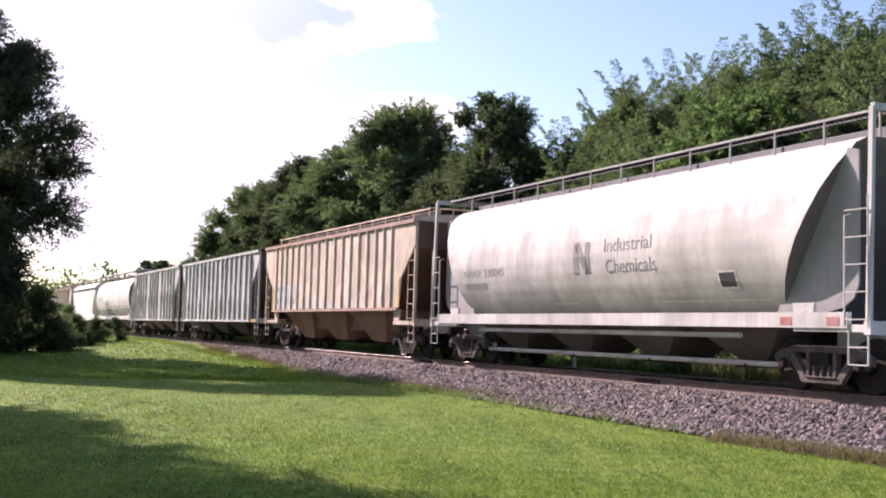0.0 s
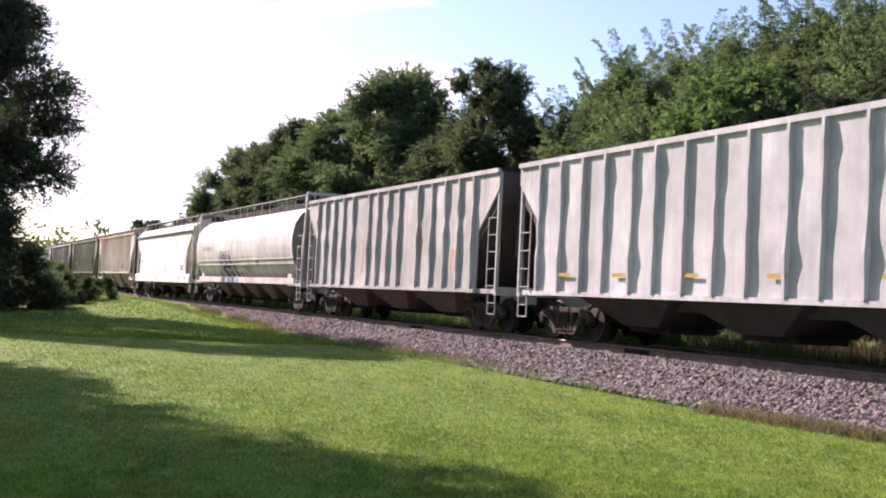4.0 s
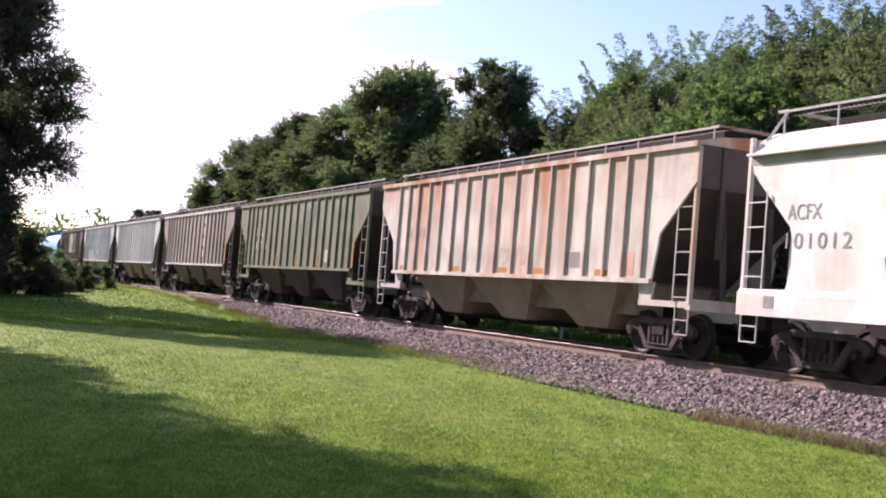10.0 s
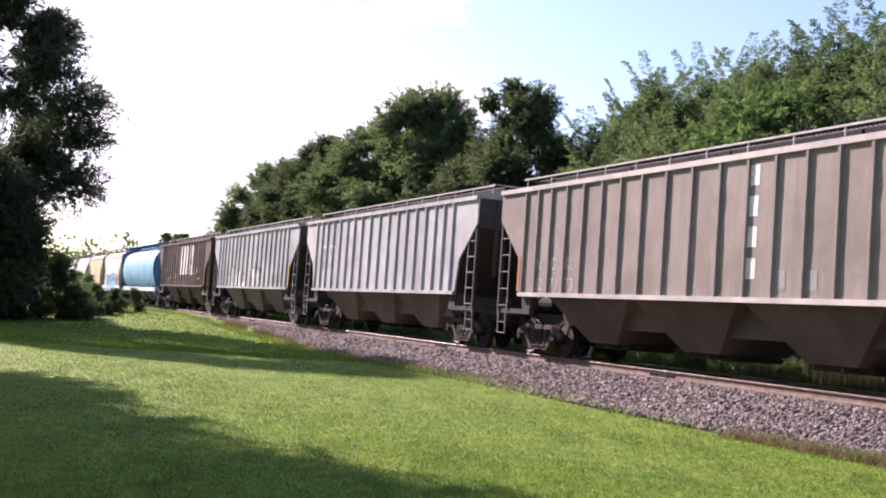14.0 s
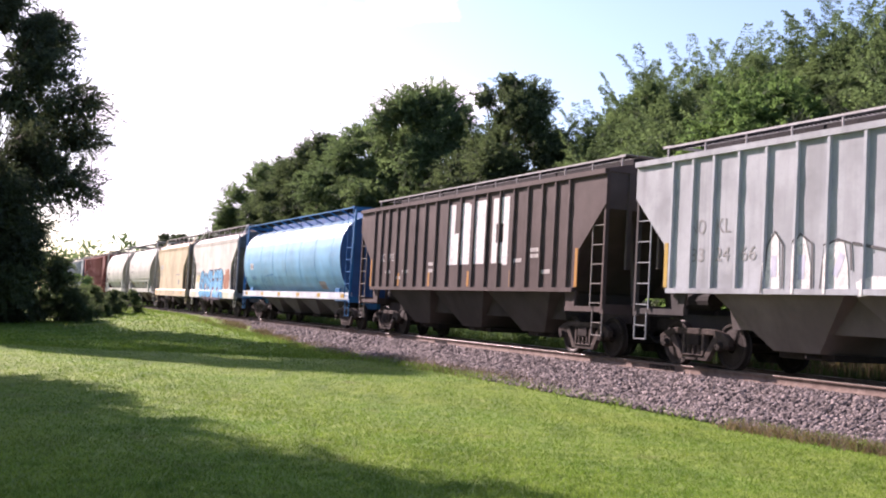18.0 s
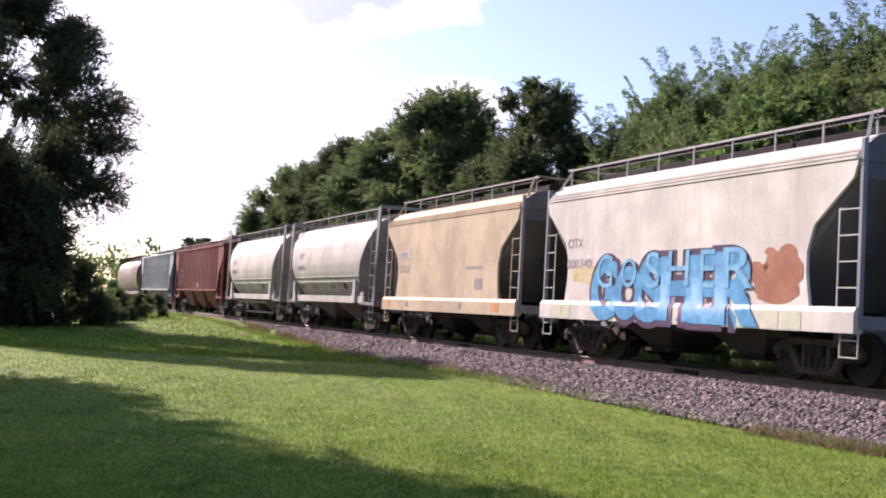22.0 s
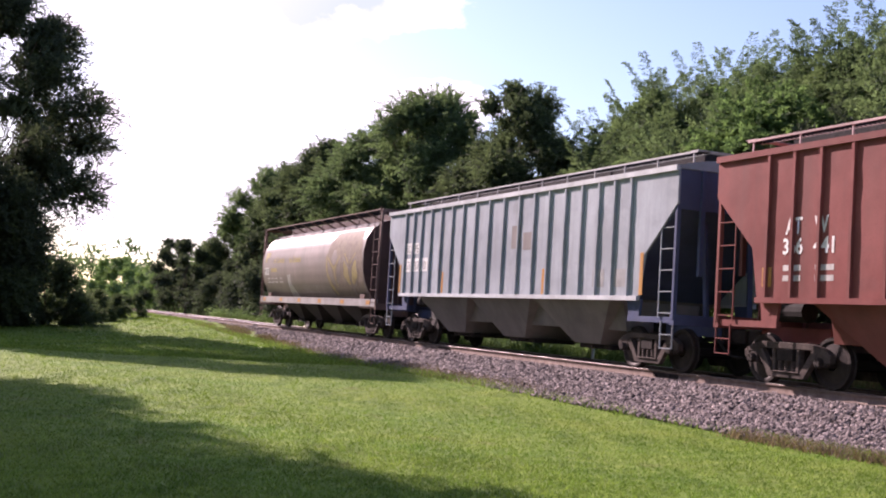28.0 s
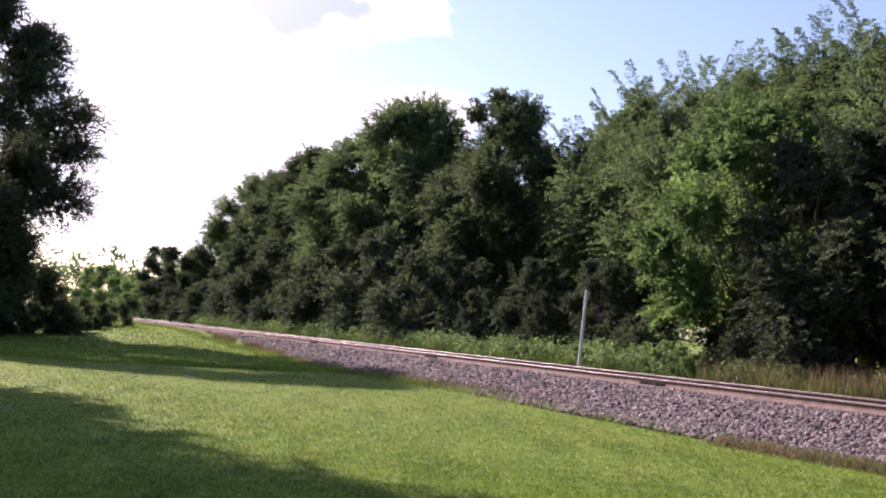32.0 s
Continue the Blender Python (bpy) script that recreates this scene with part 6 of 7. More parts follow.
    patch(car, 0.3, 0.9, 1.7, 1.95, PALE_INK, "data_panel")

    # 19: blue grey, ribbed, dark blue ends
    s = spec(309.1, 325.45, "pale blue-grey ribbed covered hopper car with dark blue ends", (0.24, 0.267, 0.29), 0.1, 0.34, 27, ribs=18, rib_end=6.56, under=paint("grey_brown_hopper_paint", (0.190, 0.169, 0.158), 0.2, 0.4, 28), tab=ORANGE)
    s["frame"] = s["end"] = paint("dark_blue_end_paint", (0.06, 0.075, 0.14), 0.1, 0.3, 8)
    s["chord"] = paint("pale_chord_paint", (0.45, 0.47, 0.48), 0.08, 0.3, 4)
    car = join_train(ribbed_car(s), s)
    for x0, x1, z0, z1 in ((-6.6, -5.5, 2.8, 3.15), (-6.7, -4.75, 2.24, 2.66)):
        patch(car, x0, x1, z0, z1, WHITE_INK, "data_panel")
    write_split(car, [("RC", -6.55, 0.4), ("PE", -5.85, 0.32)], 2.84, 0.36, GREY_INK, lift=0.01)
    write_split(car, [("63", -6.6, 0.42), ("87", -5.85, 0.42), ("0", -5.1, 0.2)], 2.3, 0.38, GREY_INK, lift=0.01)
    patch(car, 0.85, 1.35, 2.75, 3.35, s["under"], "faded_mark")
    patch(car, 1.5, 1.95, 2.7, 3.15, s["under"], "faded_mark")
    for x in (5.0, 5.9):
        patch(car, x, x + 0.5, 1.75, 2.15, GREY_INK, "data_panel")
    for x in (-3.6, 2.6):
        patch(car, x, x + 0.12, 1.58, 2.2, ORANGE, "reflector")

    # 20: brown tube with a yellow plant mark
    s = spec(326.5, 342.15, "brown round-side covered hopper car with a faded yellow leaf mark", (0.215, 0.165, 0.145), 0.1, 0.25, 29, fade=0.12, profile=ROUND, end_in=(0.6, 1.25), bays=4, post_z=4.42, post_y=1.42, ladder_z=4.25, rungs=6, bracket=True,
             marks=6, mark=ORANGE, bay_in=1.4, sill_in=0.05, under=NEAR_BLACK)
    s["seam"] = s["frame"] = s["ladder"] = s["walk"] = paint("rust_brown_paint", (0.16, 0.10, 0.085), 0.2, 0.3, 9)
    s["sill"] = paint("grey_sill_paint", (0.30, 0.28, 0.265), 0.2, 0.3, 10)
    s["end"] = paint("dark_brown_end_sheet", (0.085, 0.05, 0.045), 0.1, 0.3, 3)
    s["paint"] = paint("brown_car_paint", (0.165, 0.127, 0.112), 0.1, 0.25, 29, patch=0.12, gloss=0.35, rough=0.5)
    car = join_train(round_car(s), s)
    gold = surface("faded_yellow_paint", (0.35, 0.29, 0.11), (0.25, 0.20, 0.11), rough=0.6, fine=5, bump=0.02, scale=1.5)
    muted = surface("faded_tan_paint", (0.205, 0.165, 0.118), (0.175, 0.138, 0.11), rough=0.7, fine=6, bump=0.02, scale=1.2)
    leaf_marks(car, gold, muted, s["paint"])
    write(car, "of Canada", -5.4, 2.83, 0.34, gold, ROUND, lift=0.02, fit=1.72, bold=0.01)
    write(car, "du Canada", -2.9, 2.81, 0.34, gold, ROUND, lift=0.02, fit=1.77, bold=0.01)
    for x0, x1, z0, z1 in ((-6.78, -6.55, 2.88, 3.32), (-6.5, -6.12, 3.08, 3.32)):
        patch(car, x0, x1, z0, z1, gold, "painted_mark", profile=ROUND, lift=0.02)
    patch(car, -5.8, -4.85, 2.43, 2.6, gold, "stencil_bar", profile=ROUND, lift=0.016)
    patch(car, -6.82, -6.12, 2.33, 2.62, WHITE_INK, "data_panel", profile=ROUND, lift=0.016)
    write(car, "RCPE", -6.78, 2.38, 0.28, BLACK_INK, ROUND, lift=0.03, fit=0.6, bold=0.01)
    for x in (-6.5, -5.9, -5.3, -4.5):
        for z in (1.95, 2.12):
            patch(car, x, x + 0.42, z, z + 0.06, PALE_INK, "stencil_bar", profile=ROUND, lift=0.014)
    bm = bmesh.new()
    for pts in ([(-3.2, 1.4), (-3.1, 2.25)], [(-2.95, 1.4), (-2.85, 2.3)], [(-3.4, 1.4), (-2.4, 1.36)], [(-2.8, 1.8), (-2.4, 1.36)]):
        stroke(bm, pts, 0.2, profile=ROUND, lift=0.025)
    for k in range(7):
        x = -1.2 + 0.42 * k
        stroke(bm, [(x, 1.55), (x + 0.1, 1.85), (x + 0.25, 1.8), (x + 0.2, 1.55), (x + 0.4, 1.58)], 0.025, profile=ROUND, lift=0.025)
    strokes("graffiti", bm, PALE_INK, car, "pale sprayed scribbles")


def leaf_marks(car, gold, ground, dark):
    """The painted mark: dark petals in a pale outline, and pale petals with a dark outline."""
    def lay(lines, ink, label, lift):
        bm = bmesh.new()
        for pts, width in lines:
            stroke(bm, pts, width, profile=ROUND, lift=lift)
        strokes("leaf_mark", bm, ink, car, label)
    lay([([(4.42, 1.42), (4.42, 2.0), (4.42, 2.7), (4.42, 3.3), (4.42, 3.85)], [3.5, 4.1, 4.1, 3.8, 3.0])], ground, "faded pale ground of the leaf mark", 0.012)
    lay([([(2.62, 2.72), (2.75, 2.3), (3.25, 1.85)], [0.12, 0.5, 0.12]), ([(3.98, 2.75), (3.85, 2.3), (3.5, 1.85)], [0.12, 0.46, 0.12]), ([(3.3, 2.6), (3.32, 2.85), (3.32, 3.15)], [0.3, 0.7, 0.3])], dark, "dark petals", 0.018)
    lay([([(2.36, 3.0), (2.42, 2.4), (2.7, 1.85), (3.05, 1.5)], [0.06, 0.16, 0.2, 0.14]), ([(3.4, 1.75), (3.34, 2.2), (3.3, 2.5)], [0.05, 0.16, 0.12]), ([(3.32, 2.42), (2.95, 2.65), (2.5, 2.9)], [0.16, 0.1, 0.06]), ([(3.34, 2.42), (3.65, 2.65), (4.02, 2.92)], [0.16, 0.1, 0.06]),
         ([(4.55, 2.72), (4.62, 2.3), (5.0, 1.86)], [0.12, 0.6, 0.14]), ([(5.78, 2.72), (5.65, 2.3), (5.25, 1.86)], [0.12, 0.6, 0.14]), ([(4.5, 3.0), (5.02, 2.6)], 0.07), ([(5.72, 3.0), (5.16, 2.6)], 0.07)], gold, "faded yellow petals and lines", 0.024)
    lay([([(5.1, 3.2), (5.1, 2.6), (5.15, 1.9), (5.17, 1.5)], [0.05, 0.09, 0.11, 0.16]), ([(4.33, 2.85), (4.32, 2.2), (4.65, 1.88), (5.02, 1.74)], 0.06), ([(5.9, 2.85), (5.97, 2.2), (5.7, 1.9), (5.25, 1.74)], 0.06), ([(4.4, 2.86), (5.06, 2.42)], 0.07), ([(5.82, 2.86), (5.14, 2.42)], 0.07)], dark, "dark leaf outlines", 0.03)


build_train()


# ---- plants ----
def unit(v):
    return v / (np.linalg.norm(v, axis=-1, keepdims=True) + 1e-9)


def leaf_cloud(rng, centres, radii, count, size, flat=0.75):
    """Leaf blades round clump centres: vertices and faces."""
    weight = radii ** 1.5
    pick = rng.choice(len(centres), count, p=weight / weight.sum())
    d = unit(rng.normal(0, 1, (count, 3)))
    p = centres[pick] + d * (radii[pick] * rng.random(count) ** 0.45)[:, None] * np.array([1, 1, flat])
    n = unit(d * 0.6 + rng.normal(0, 0.6, (count, 3)) + np.array([0, 0, 0.5]))
    a = unit(np.cross(n, rng.normal(0, 1, (count, 3))))
    b = np.cross(n, a)
    s = size * (0.6 + 0.8 * rng.random((count, 1)))
    tri = np.stack([p - a * s + b * s * 0.1, p + b * s * 0.5, p + a * s - b * s * 0.35], 1)
    return tri.reshape(-1, 3), np.arange(count * 3).reshape(-1, 3)


def leaf_sprays(rng, base, way, length, leaves, size, droop=0.25):
    """Twigs from base along way, each with leaves set alternately in a drooping fan."""
    n = len(base)
    side = unit(np.cross(way, np.array([0, 0, 1.0]) + rng.normal(0, 0.45, (n, 3))))
    up = np.cross(side, way)
    k = (np.arange(leaves) + 0.5) / leaves
    along_twig = k[None, :, None] * length[:, None, None]
    sag = -droop * (k ** 2)[None, :, None] * length[:, None, None] * np.array([0, 0, 1.0])
    p = base[:, None] + way[:, None] * along_twig + sag
    swing = np.where(np.arange(leaves) % 2 == 0, 1.0, -1.0)[None, :, None] * (0.35 + 0.75 * rng.random((n, leaves, 1)))
    out = unit(way[:, None] * 0.55 + side[:, None] * swing + up[:, None] * rng.normal(0, 0.3, (n, leaves, 1)) + np.array([0, 0, -0.12]))
    flat = unit(up[:, None] + rng.normal(0, 0.45, (n, leaves, 3)))
    wide = unit(np.cross(out, flat))
    s = size * (0.65 + 0.7 * rng.random((n, leaves, 1)))
    tri = np.stack([p + out * s * 0.25 - wide * s * 0.34, p + out * s * 0.25 + wide * s * 0.34, p + out * s * 1.25], 2)
    v = tri.reshape(-1, 3)
    return v, np.arange(len(v)).reshape(-1, 3)


def crown_lobes(rng, height, low, width, count, shape, grain=1.0):
    """Boughs of leaves: their centres and sizes, inside an uneven crown."""
    c, r = [], []
    for k in range(count):
        t = (k + 0.3 + 0.5 * rng.random()) / count
        if shape == "dome":
            w = width * (1 - 0.62 * t ** 2.2)
        else:
            w = width * math.sin(math.pi * (0.17 + 0.76 * t)) ** 0.75
        size = width * grain * (0.22 + 0.17 * rng.random()) * (1.08 - 0.3 * t)
        a = k * 2.4 + rng.normal(0, 0.5)
        reach = max(0.0, w - size * 0.7) * (0.35 + 0.7 * rng.random() ** 0.6)
        c.append((reach * math.cos(a), reach * math.sin(a), low + size * 0.5 + (height - low - size * 1.25) * t))
        r.append(size)
    return np.array(c), np.array(r)


def limbs(bm, rng, height, radius, centres, radii):
    """A crooked trunk, a limb to each bough, and branches into it."""
    pts = [Vector((0, 0, -0.3))]
    for k in range(1, 7):
        pts.append(Vector((rng.normal(0, 0.012) * height, rng.normal(0, 0.012) * height, height * 0.8 * k / 6)))
    for k, (a, b) in enumerate(zip(pts, pts[1:])):
        rod(bm, a, b, radius * (1 - k / 6.6), radius * (1 - (k + 1) / 6.6), 9)
    limb = radius * min(1.0, math.sqrt(14 / len(centres)))
    for c, r in zip(centres, radii):
        c = Vector(c)
        k = min(5, max(1, int(c.z / height * 5.5 - 0.9)))
        a = pts[k]
        mid = a.lerp(c, 0.5) + Vector((0, 0, -0.1 * (c - a).length))
        rod(bm, a, mid, limb * 0.34, limb * 0.22, 6)
        rod(bm, mid, c, limb * 0.22, limb * 0.12, 6)
        for j in range(4):
            d = Vector(unit(rng.normal(0, 1, 3) + np.array([0, 0, 0.4]))) * r * 0.85
            rod(bm, c, c + d, limb * 0.11, limb * 0.03, 4)


def tree(name, label, height, low, width, seed, material, boughs=16, sprays=150, leaves=16, size=0.13, shape="oval", trunk=0.22, group="trees", shoots=0, flat=0.8, inner=0.12, spread=1.0, grain=1.0):
    """A tree or bush: trunk, boughs, and leaves on twigs round each bough."""
    rng = np.random.default_rng(seed)
    root = tagged(new(name), label, "bush" if "bush" in name or "shrub" in name else "tree", group=group)
    centres, radii = crown_lobes(rng, height, low, width, boughs, shape, grain)
    bm = bmesh.new()
    limbs(bm, rng, height, trunk, centres, radii)
    part("trunk", bm, BARK, root)
    squash = np.array([1, 1, flat])
    weight = radii ** 2
    pick = rng.choice(len(centres), boughs * sprays, p=weight / weight.sum())
    outward = unit(centres[pick] * np.array([1, 1, 0.15]) + rng.normal(0, 0.15, (len(pick), 3)))
    d = unit(rng.normal(0, 1, (len(pick), 3)) + outward * 0.55 + np.array([0, 0, 0.35]))
    bump = 0.78 + 0.22 * np.sin(d[:, 0] * 5 + pick) * np.sin(d[:, 1] * 5 + pick * 2.0) * np.cos(d[:, 2] * 4 + pick)
    base = centres[pick] + d * squash * (radii[pick] * bump * (0.5 + 0.62 * rng.random(len(pick))) * spread)[:, None]
    way = unit(d * 0.9 + outward * 0.35 + rng.normal(0, 0.35, (len(pick), 3)))
    length = np.minimum(0.95, radii[pick] * 0.6) * (0.6 + 0.7 * rng.random(len(pick)))
    v, f = leaf_sprays(rng, base, way, length, leaves, size)
    sets = [(v, f)]
    if inner:
        sets.append(leaf_cloud(rng, centres, radii * 0.72, int(boughs * sprays * leaves * inner), size * 1.9, flat))
    if shoots:
        top = np.argsort(centres[:, 2])[-max(4, boughs // 2):]
        for k in range(shoots):
            i = top[k % len(top)]
            a = rng.random() * math.tau
            start = centres[i] + np.array([math.cos(a) * 0.5, math.sin(a) * 0.5, 0.55]) * radii[i]
            go = unit(np.array([math.cos(a) * 0.6, math.sin(a) * 0.6, 1.25]) + rng.normal(0, 0.15, 3))
            reach = 1.1 + 1.1 * rng.random()
            steps = np.linspace(0, 1, 15)
            arc = start + go * (steps * reach)[:, None] - np.array([0, 0, 0.5]) * (steps ** 2.5 * reach * 0.3)[:, None]
            tangent = unit(np.gradient(arc, axis=0))
            twigs = np.repeat(arc, 2, 0)
            across = unit(np.cross(np.repeat(tangent, 2, 0), [0, 0, 1.0])) * np.tile([1.0, -1.0], 15)[:, None]
            lean = unit(np.repeat(tangent, 2, 0) * 0.9 + across * 0.8 + np.array([0, 0, -0.25]) + rng.normal(0, 0.15, (30, 3)))
            sets.append(leaf_sprays(rng, twigs, lean, np.repeat(np.linspace(0.6, 0.2, 15), 2), 12, size * 0.72, 0.3))
    shift = 0
    vs, fs = [], []
    for v, f in sets:
        vs.append(v)
        fs.append(f + shift)
        shift += len(v)
    sheet("crown", np.concatenate(vs), np.concatenate(fs), material, root)
    return root


def place(ob, s, lat, turn=0.0, grow=1.0, world=None):
    p = Vector(world) if world else on_track(s, lat)
    z = float(ground_height(np.array(p.x), np.array(p.y))) - 0.05
    ob.matrix_basis = pose(p.x, p.y, z, 0, 0, turn) @ Matrix.Scale(grow, 4)
    return ob


def grow_copy(ob, s, lat, turn, grow, world=None):
    p = Vector(world) if world else on_track(s, lat)
    z = float(ground_height(np.array(p.x), np.array(p.y))) - 0.05
    c = copy_thing(ob, pose(p.x, p.y, z, 0, 0, turn))
    c.scale = (grow, grow, grow)
    return c


def to_track(x, y):
    return x * AHEAD.x + y * AHEAD.y, x * ACROSS.x + y * ACROSS.y


def build_woods():
    wood = "wood behind the track"
    oak = tree("broadleaf_tree", "tall dense dark green broadleaf tree behind the track", 14.0, 3.0, 4.9, 11, LEAF_A, 44, 100, 17, 0.13, trunk=0.3, group=wood, shoots=6, inner=0.2)
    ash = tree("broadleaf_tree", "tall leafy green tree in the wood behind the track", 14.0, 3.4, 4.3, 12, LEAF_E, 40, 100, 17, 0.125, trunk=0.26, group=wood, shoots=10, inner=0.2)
    locust = tree("feathery_tree", "tall tree with feathery arching shoots behind the track", 12.0, 3.0, 4.8, 13, LEAF_A, 40, 95, 18, 0.11, trunk=0.26, group=wood, shoots=84, inner=0.2)
    back = tree("broadleaf_tree", "tall tree standing deeper in the wood", 12.0, 0.5, 5.0, 16, LEAF_C, 20, 64, 10, 0.24, "dome", 0.26, wood, inner=0.35)
    maple = tree("light_green_tree", "young light green maple at the edge of the wood", 8.4, 1.4, 3.3, 14, LEAF_B, 24, 80, 17, 0.115, trunk=0.12, group=wood, shoots=10, inner=0.16)
    thicket = tree("young_tree", "young bushy green tree at the edge of the wood", 7.5, 0.3, 3.0, 17, LEAF_C, 18, 80, 16, 0.12, "dome", 0.12, wood, shoots=6, inner=0.16)
    shrub = tree("shrub", "rounded green shrub at the edge of the wood", 4.2, 0.0, 2.3, 15, LEAF_C, 12, 64, 14, 0.11, "dome", 0.07, "shrubs behind the track")
    heights = {oak: 14.0, ash: 14.0, locust: 12.8, back: 12.0, maple: 8.4, thicket: 7.5, shrub: 4.2}
    first = set()

    def put(ob, x, y, height, turn):
        if ob in first:
            grow_copy(ob, 0, 0, turn, height / heights[ob], (x, y, 0))
        else:
            first.add(ob)
            place(ob, 0, 0, turn, height / heights[ob], (x, y, 0))
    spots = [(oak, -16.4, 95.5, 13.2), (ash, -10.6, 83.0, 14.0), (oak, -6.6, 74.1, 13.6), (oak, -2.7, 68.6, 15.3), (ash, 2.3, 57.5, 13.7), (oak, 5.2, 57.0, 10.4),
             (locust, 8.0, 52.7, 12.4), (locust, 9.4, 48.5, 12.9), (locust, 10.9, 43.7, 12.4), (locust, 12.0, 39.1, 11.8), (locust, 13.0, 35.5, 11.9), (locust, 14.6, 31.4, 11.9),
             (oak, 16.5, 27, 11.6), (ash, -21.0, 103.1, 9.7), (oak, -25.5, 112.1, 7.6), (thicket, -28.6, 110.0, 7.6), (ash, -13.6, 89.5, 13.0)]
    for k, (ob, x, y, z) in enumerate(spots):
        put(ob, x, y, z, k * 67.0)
    for k in range(16):
        p = on_track(14 + 6.0 * k, 32 + 2.0 * math.sin(k * 2.1))
        put(back, p.x, p.y, 11.0 + 1.2 * math.sin(k * 1.7), k * 41.0)
    edge = [(maple, 8.6, 33.0, 8.6), (thicket, 9.8, 30.4, 7.4), (thicket, 11.8, 29.0, 8.2), (thicket, 5.4, 41.0, 4.2), (thicket, 13.5, 25.5, 8.5), (thicket, 3.3, 42.0, 2.8), (thicket, 16.0, 20.5, 8.0),
            (shrub, -1.1, 51.5, 4.9), (shrub, -6.8, 66.3, 6.4), (shrub, -12.8, 79.3, 5.8), (thicket, 1.2, 47.5, 3.0), (shrub, -3.6, 58.5, 6.4), (thicket, 0.8, 50.6, 4.6), (thicket, 3.4, 46.0, 4.4),
            (shrub, -9.8, 71.5, 5.0), (shrub, -16.0, 86.0, 7.0), (shrub, -19.0, 94.0, 5.5), (shrub, 6.4, 37.2, 2.4), (shrub, 8.3, 31.5, 2.4), (shrub, -22, 99, 4.6), (shrub, -11.6, 77.5, 7.0), (shrub, -5.0, 61.0, 3.2)]
    for k, (ob, x, y, z) in enumerate(edge):
        put(ob, x, y, z, 30 + k * 83.0)


build_woods()


def build_left_side():
    big = tree("roadside_tree", "tall dark layered tree at the edge of the lawn", 16.0, 1.6, 5.8, 31, LEAF_C, 76, 130, 18, 0.125, trunk=0.28, group="trees by the lawn", flat=0.6, inner=0.1, grain=0.8)
    place(big, 0, 0, 20, 1.0, (-21.5, 46.5, 0))
    shade = tree("roadside_tree", "broad tree that shades the lawn", 19.5, 2.4, 8.0, 34, LEAF_C, 44, 60, 14, 0.26, trunk=0.35, group="trees by the lawn", inner=0.5)
    place(shade, 0, 0, 260.3, 0.77, (-18.58, 21.94, 0))
    grow_copy(shade, 0, 0, 307.0, 0.93, (-17.99, 17.27, 0))
    bush = tree("bush", "dark leafy bush at the edge of the lawn", 3.2, 0.0, 2.3, 32, LEAF_E, 9, 90, 14, 0.10, "dome", 0.06, "bushes by the lawn")
    place(bush, 0, 0, 0, 1.0, (-18.6, 50.0, 0))
    for k, (x, y, g) in enumerate(((-16.6, 52.5, 0.25), (-19.8, 46.0, 1.5), (-19.4, 55.0, 0.45), (-21.6, 60.0, 0.5), (-21.6, 51.0, 1.3), (-18.6, 57.0, 0.35), (-22.4, 46, 2.2), (-16.6, 49.0, 0.5))):
        grow_copy(bush, 0, 0, k * 70.0, g, (x, y, 0))
    for k in range(9):
        grow_copy(bush, 0, 0, k * 47.0, 0.44 + 0.07 * math.sin(k * 2.3), (-20.2 + 0.42 * k, 45.2 + 1.5 * k, 0))
    dark = tree("young_tree", "dark rounded young tree beside the far track", 7.0, 0.0, 2.9, 36, LEAF_C, 10, 90, 14, 0.15, "dome", 0.1, "trees by the lawn")
    place(dark, 0, 0, 0, 1.0, (-25.2, 102.0, 0))
    light = tree("bush", "sunlit yellow-green bush beyond the lawn", 4.0, 0.0, 2.6, 33, LEAF_D, 9, 90, 14, 0.12, "dome", 0.06, "bushes by the lawn")
    p = on_track(118.0, 21.5)
    place(light, 0, 0, 0, 1.0, (p.x, p.y, 0))
    for k, (s, lat, g) in enumerate(((128.0, 21.5, 1.2), (138.0, 22.0, 1.4), (150.0, 22.5, 1.6), (165.0, 23.0, 1.8), (182.0, 24.0, 2.0))):
        grow_copy(light, s, lat, k * 80.0, g)
    grow_copy(light, 0, 0, 120.0, 0.6, (-28.5, 84.0, 0))
    for k, (s, lat, g) in enumerate(((25.0, 18.5, 0.26), (26.6, 19.0, 0.34), (30.5, 18.7, 0.26), (21.5, 19.2, 0.24), (34.5, 18.9, 0.28))):
        grow_copy(light, s, lat, k * 80.0, g)


build_left_side()


def build_far_woods():
    """Distant trees on the horizon, all round."""
    rng = np.random.default_rng(77)
    c, r = [], []
    for k in range(420):
        a = k / 420 * math.tau
        d = 230 + 70 * rng.random()
        h = 8 + 5 * rng.random()
        for j in range(3):
            c.append((-math.sin(a) * d + rng.normal(0, 3), math.cos(a) * d + rng.normal(0, 3), 1 + h * (j + 0.5) / 3))
            r.append(3.2 + 1.5 * rng.random())
    v, f = leaf_cloud(rng, np.array(c), np.array(r), 60000, 0.9)
    ob = sheet("far_woods", v, f, LEAF_A)
    tagged(ob, "distant line of green trees on the horizon", "woods", kind="stuff")


build_far_woods()


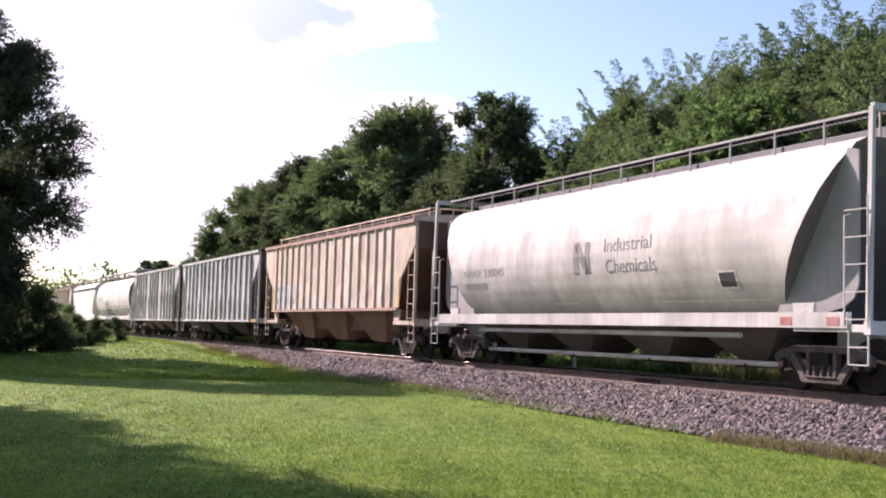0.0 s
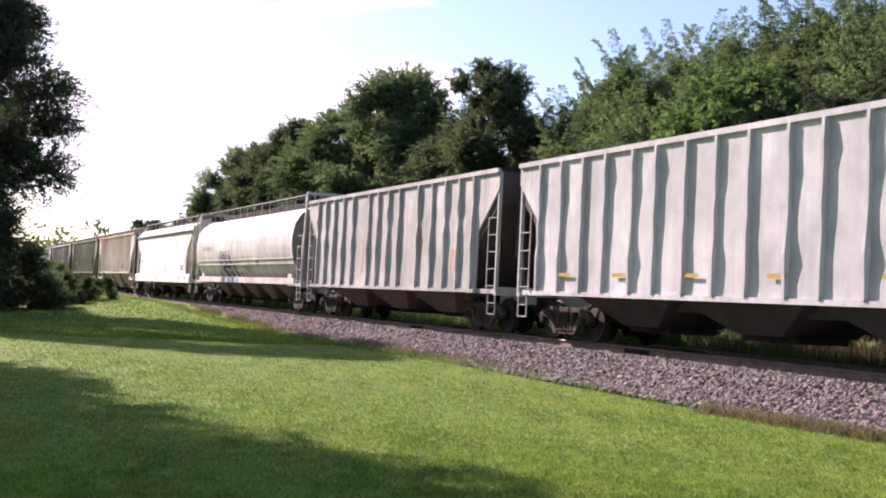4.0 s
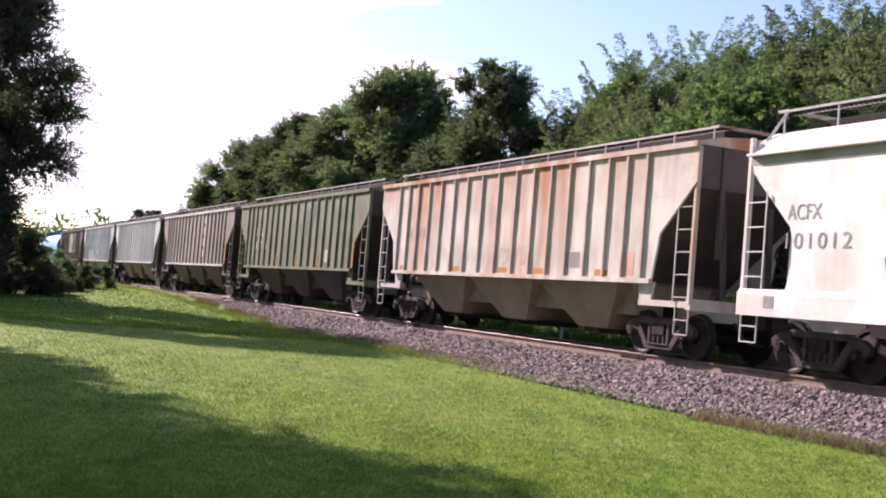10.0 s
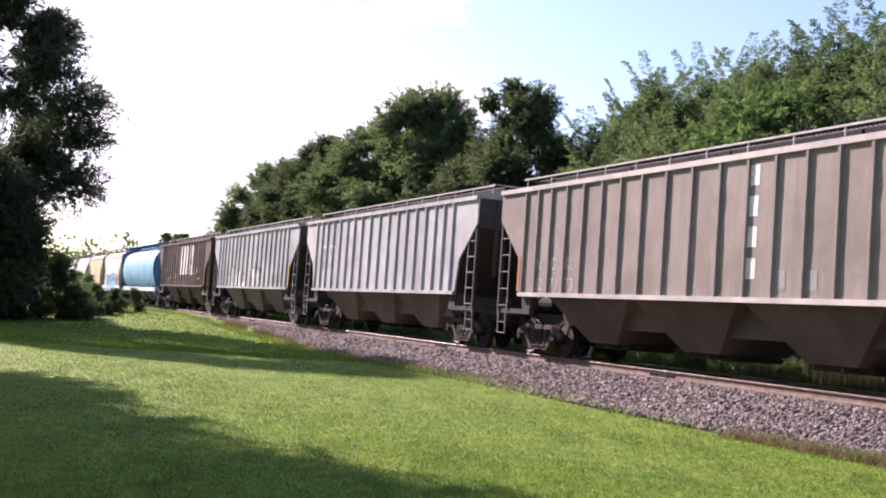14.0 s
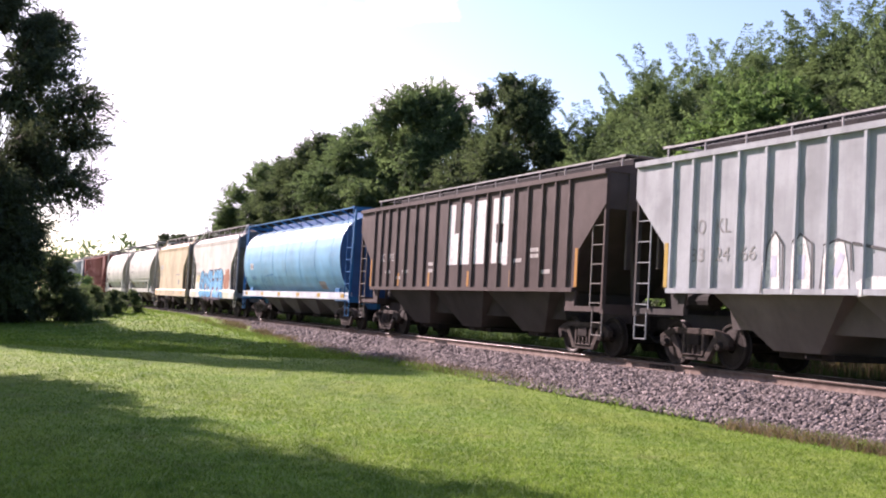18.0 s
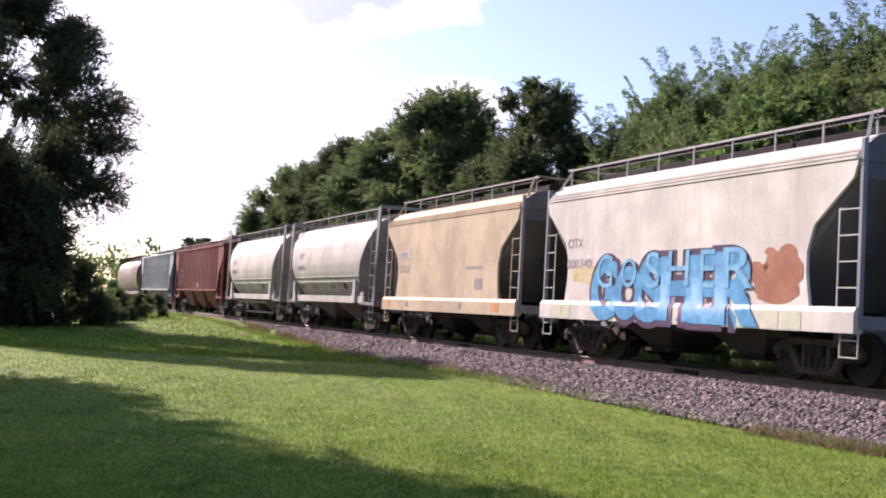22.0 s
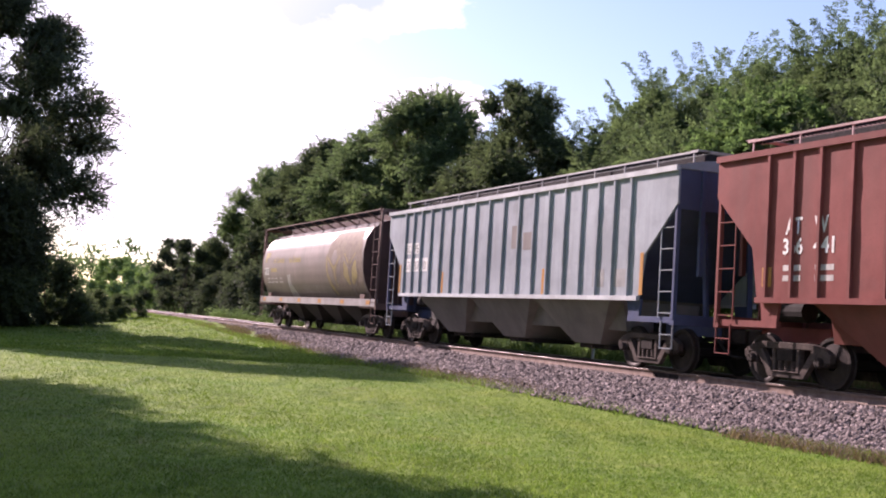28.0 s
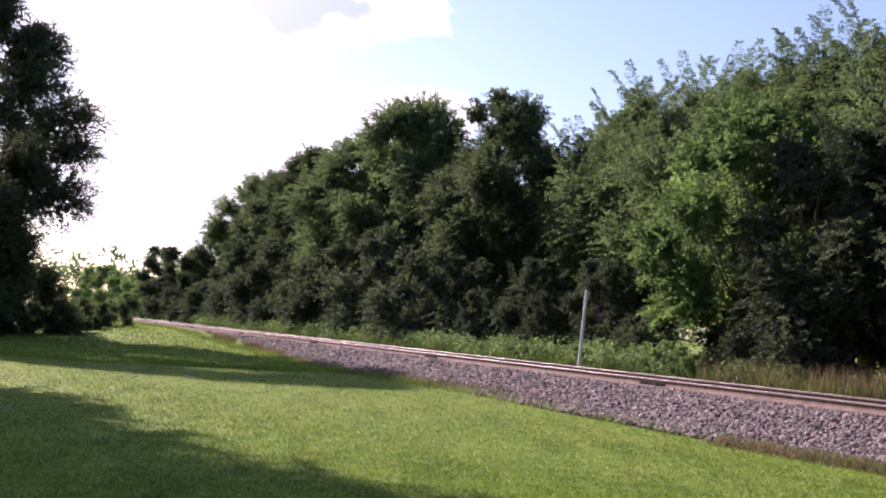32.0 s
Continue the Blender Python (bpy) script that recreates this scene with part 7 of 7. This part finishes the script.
def blades(name, label, s, lat, height, width, material, category, rng, lean=0.35):
    n = len(s)
    px, py = AHEAD.x * s + ACROSS.x * lat, AHEAD.y * s + ACROSS.y * lat
    pz = ground_height(px, py)
    a = rng.random(n) * math.tau
    dx, dy = np.cos(a), np.sin(a)
    h = height * (0.6 + 0.8 * rng.random(n))
    w = width * (0.7 + 0.6 * rng.random(n))
    lx, ly = rng.normal(0, lean, n) * h, rng.normal(0, lean, n) * h
    v = np.stack([np.stack([px - dx * w, py - dy * w, pz - 0.01], -1), np.stack([px + dx * w, py + dy * w, pz - 0.01], -1), np.stack([px + lx, py + ly, pz + h], -1)], 1).reshape(-1, 3)
    ob = sheet(name, v, np.arange(n * 3).reshape(-1, 3), material)
    tagged(ob, label, category, kind="stuff")


def build_grass():
    rng = np.random.default_rng(21)
    n = 240000
    d = 7.2 + 27 * rng.random(n) ** 1.6
    yaw = np.radians(-27 + 52 * rng.random(n))
    x, y = -np.sin(yaw) * d, np.cos(yaw) * d
    s, lat = to_track(x, y)
    keep = lat < OFFSET - 3.3
    blades("lawn_grass", "short mown green grass blades of the lawn", s[keep], lat[keep], 0.03, 0.008, BLADE, "grass", rng, 1.0)
    n = 70000
    d = 32 + 48 * rng.random(n) ** 1.3
    yaw = np.radians(2 + 24 * rng.random(n))
    s, lat = to_track(-np.sin(yaw) * d, np.cos(yaw) * d)
    keep = lat < OFFSET - 3.3
    blades("lawn_grass", "short mown green grass blades of the lawn", s[keep], lat[keep], 0.05, 0.022, BLADE, "grass", rng, 0.9)
    n = 30000
    s = 5 + 70 * rng.random(n) ** 1.3
    ragged = np.array([noise.noise((v * 0.7, 3.0, 0.0)) + 0.5 * noise.noise((v * 2.3, 8.0, 0.0)) for v in s])
    lat = OFFSET - 3.5 + rng.normal(0, 0.2, n) + 0.28 * ragged - 0.25 * np.clip((s - 20) / 10, 0, 1) - 0.3 * np.clip((16 - s) / 8, 0, 1)
    keep = rng.random(n) < np.clip(0.55 + 1.1 * ragged, 0.12, 1)
    blades("edge_grass", "taller ragged green grass along the stone embankment", s[keep], lat[keep], 0.12, 0.01, ROUGH_GRASS, "grass", rng, 0.55)
    n = 12000
    s, lat = 20 + 34 * rng.random(n), OFFSET - 3.05 + rng.normal(0, 0.4, n)
    keep = np.array([noise.noise((a * 0.5, b * 1.5, 5.0)) for a, b in zip(s, lat)]) > -0.08
    blades("dry_weeds", "thin brown dry weeds at the foot of the embankment", s[keep], lat[keep], 0.17, 0.012, DRY, "weeds", rng, 0.7)
    n = 2600
    s, lat = 8 + 6 * rng.random(n), OFFSET - 3.9 + rng.normal(0, 0.18, n)
    blades("dry_weeds", "thin brown dry weeds at the foot of the embankment", s, lat, 0.13, 0.01, DRY, "weeds", rng, 0.6)
    n = 30000
    s, lat = 4 + 80 * rng.random(n) ** 1.2, OFFSET + 3.0 + 4.0 * rng.random(n)
    blades("tall_grass", "tall rough grass between the track and the wood", s, lat, 0.55, 0.02, WEED, "grass", rng, 0.3)
    n = 5000
    s, lat = 8 + 16 * rng.random(n), OFFSET + 3.2 + 2.0 * rng.random(n)
    blades("dry_weeds", "pale brown seeding grass behind the track", s, lat, 0.75, 0.016, DRY, "weeds", rng, 0.25)
    c, r = [], []
    for k in range(420):
        c.append(tuple(on_track(22 + 66 * rng.random() ** 1.1, OFFSET + 3.6 + 2.6 * rng.random(), 0.45 + 0.55 * rng.random())))
        r.append(0.4 + 0.35 * rng.random())
    v, f = leaf_cloud(rng, np.array(c), np.array(r), 42000, 0.09)
    tagged(sheet("bramble_hedge", v, f, LEAF_D), "low tangled green brambles along the track", "brambles", kind="stuff")


build_grass()

gravel = along("garden_path", [(-14.6, 0.02), (-13.9, 0.06), (-13.2, 0.02)], 46.5, 52.5, 1.0, surface("pale_gravel", (0.42, 0.40, 0.37), (0.3, 0.28, 0.26), rough=0.95, fine=30))
gravel.matrix_basis = Matrix.Translation((-1.5, -3.0, 0.0))
tagged(gravel, "narrow pale gravel path at the edge of the lawn", "path", kind="structure")

pole = tagged(new("marker_pole"), "slim white leaning marker pole beside the track", "pole")
p = on_track(28.9, OFFSET + 2.6)
pole.matrix_basis = pose(p.x, p.y, 0.25, 0, 3.0, 0)
bm = bmesh.new()
rod(bm, (0, 0, 0.0), (0, 0, 2.55), 0.05, 0.045, 12)
part("shaft", bm, POLE_WHITE, pole)
part("cap", made(rod, (0, 0, 2.55), (0, 0, 2.57), 0.05, 0.03, 12), POLE_WHITE, pole)


# ---- what moves ----
def motions():
    times, runs = [t for t, r in RUN], [r for t, r in RUN]
    for car, mid in TRAIN:
        walk(car, [(t, track_pose(mid - r)) for t, r in RUN])
    turns = {}
    for k in (-0.89, 0.89):
        rows = []
        for n in range(0, 641):
            t = n / 20
            angle = math.degrees(np.interp(t, times, runs) / 0.457)
            rows.append((t, pose(k, 0, 0.457) @ Matrix.Rotation(radians(angle), 4, "Y")))
        turns[k] = rows
    for wheelset, k in SPIN:
        walk(wheelset, turns[k])


motions()
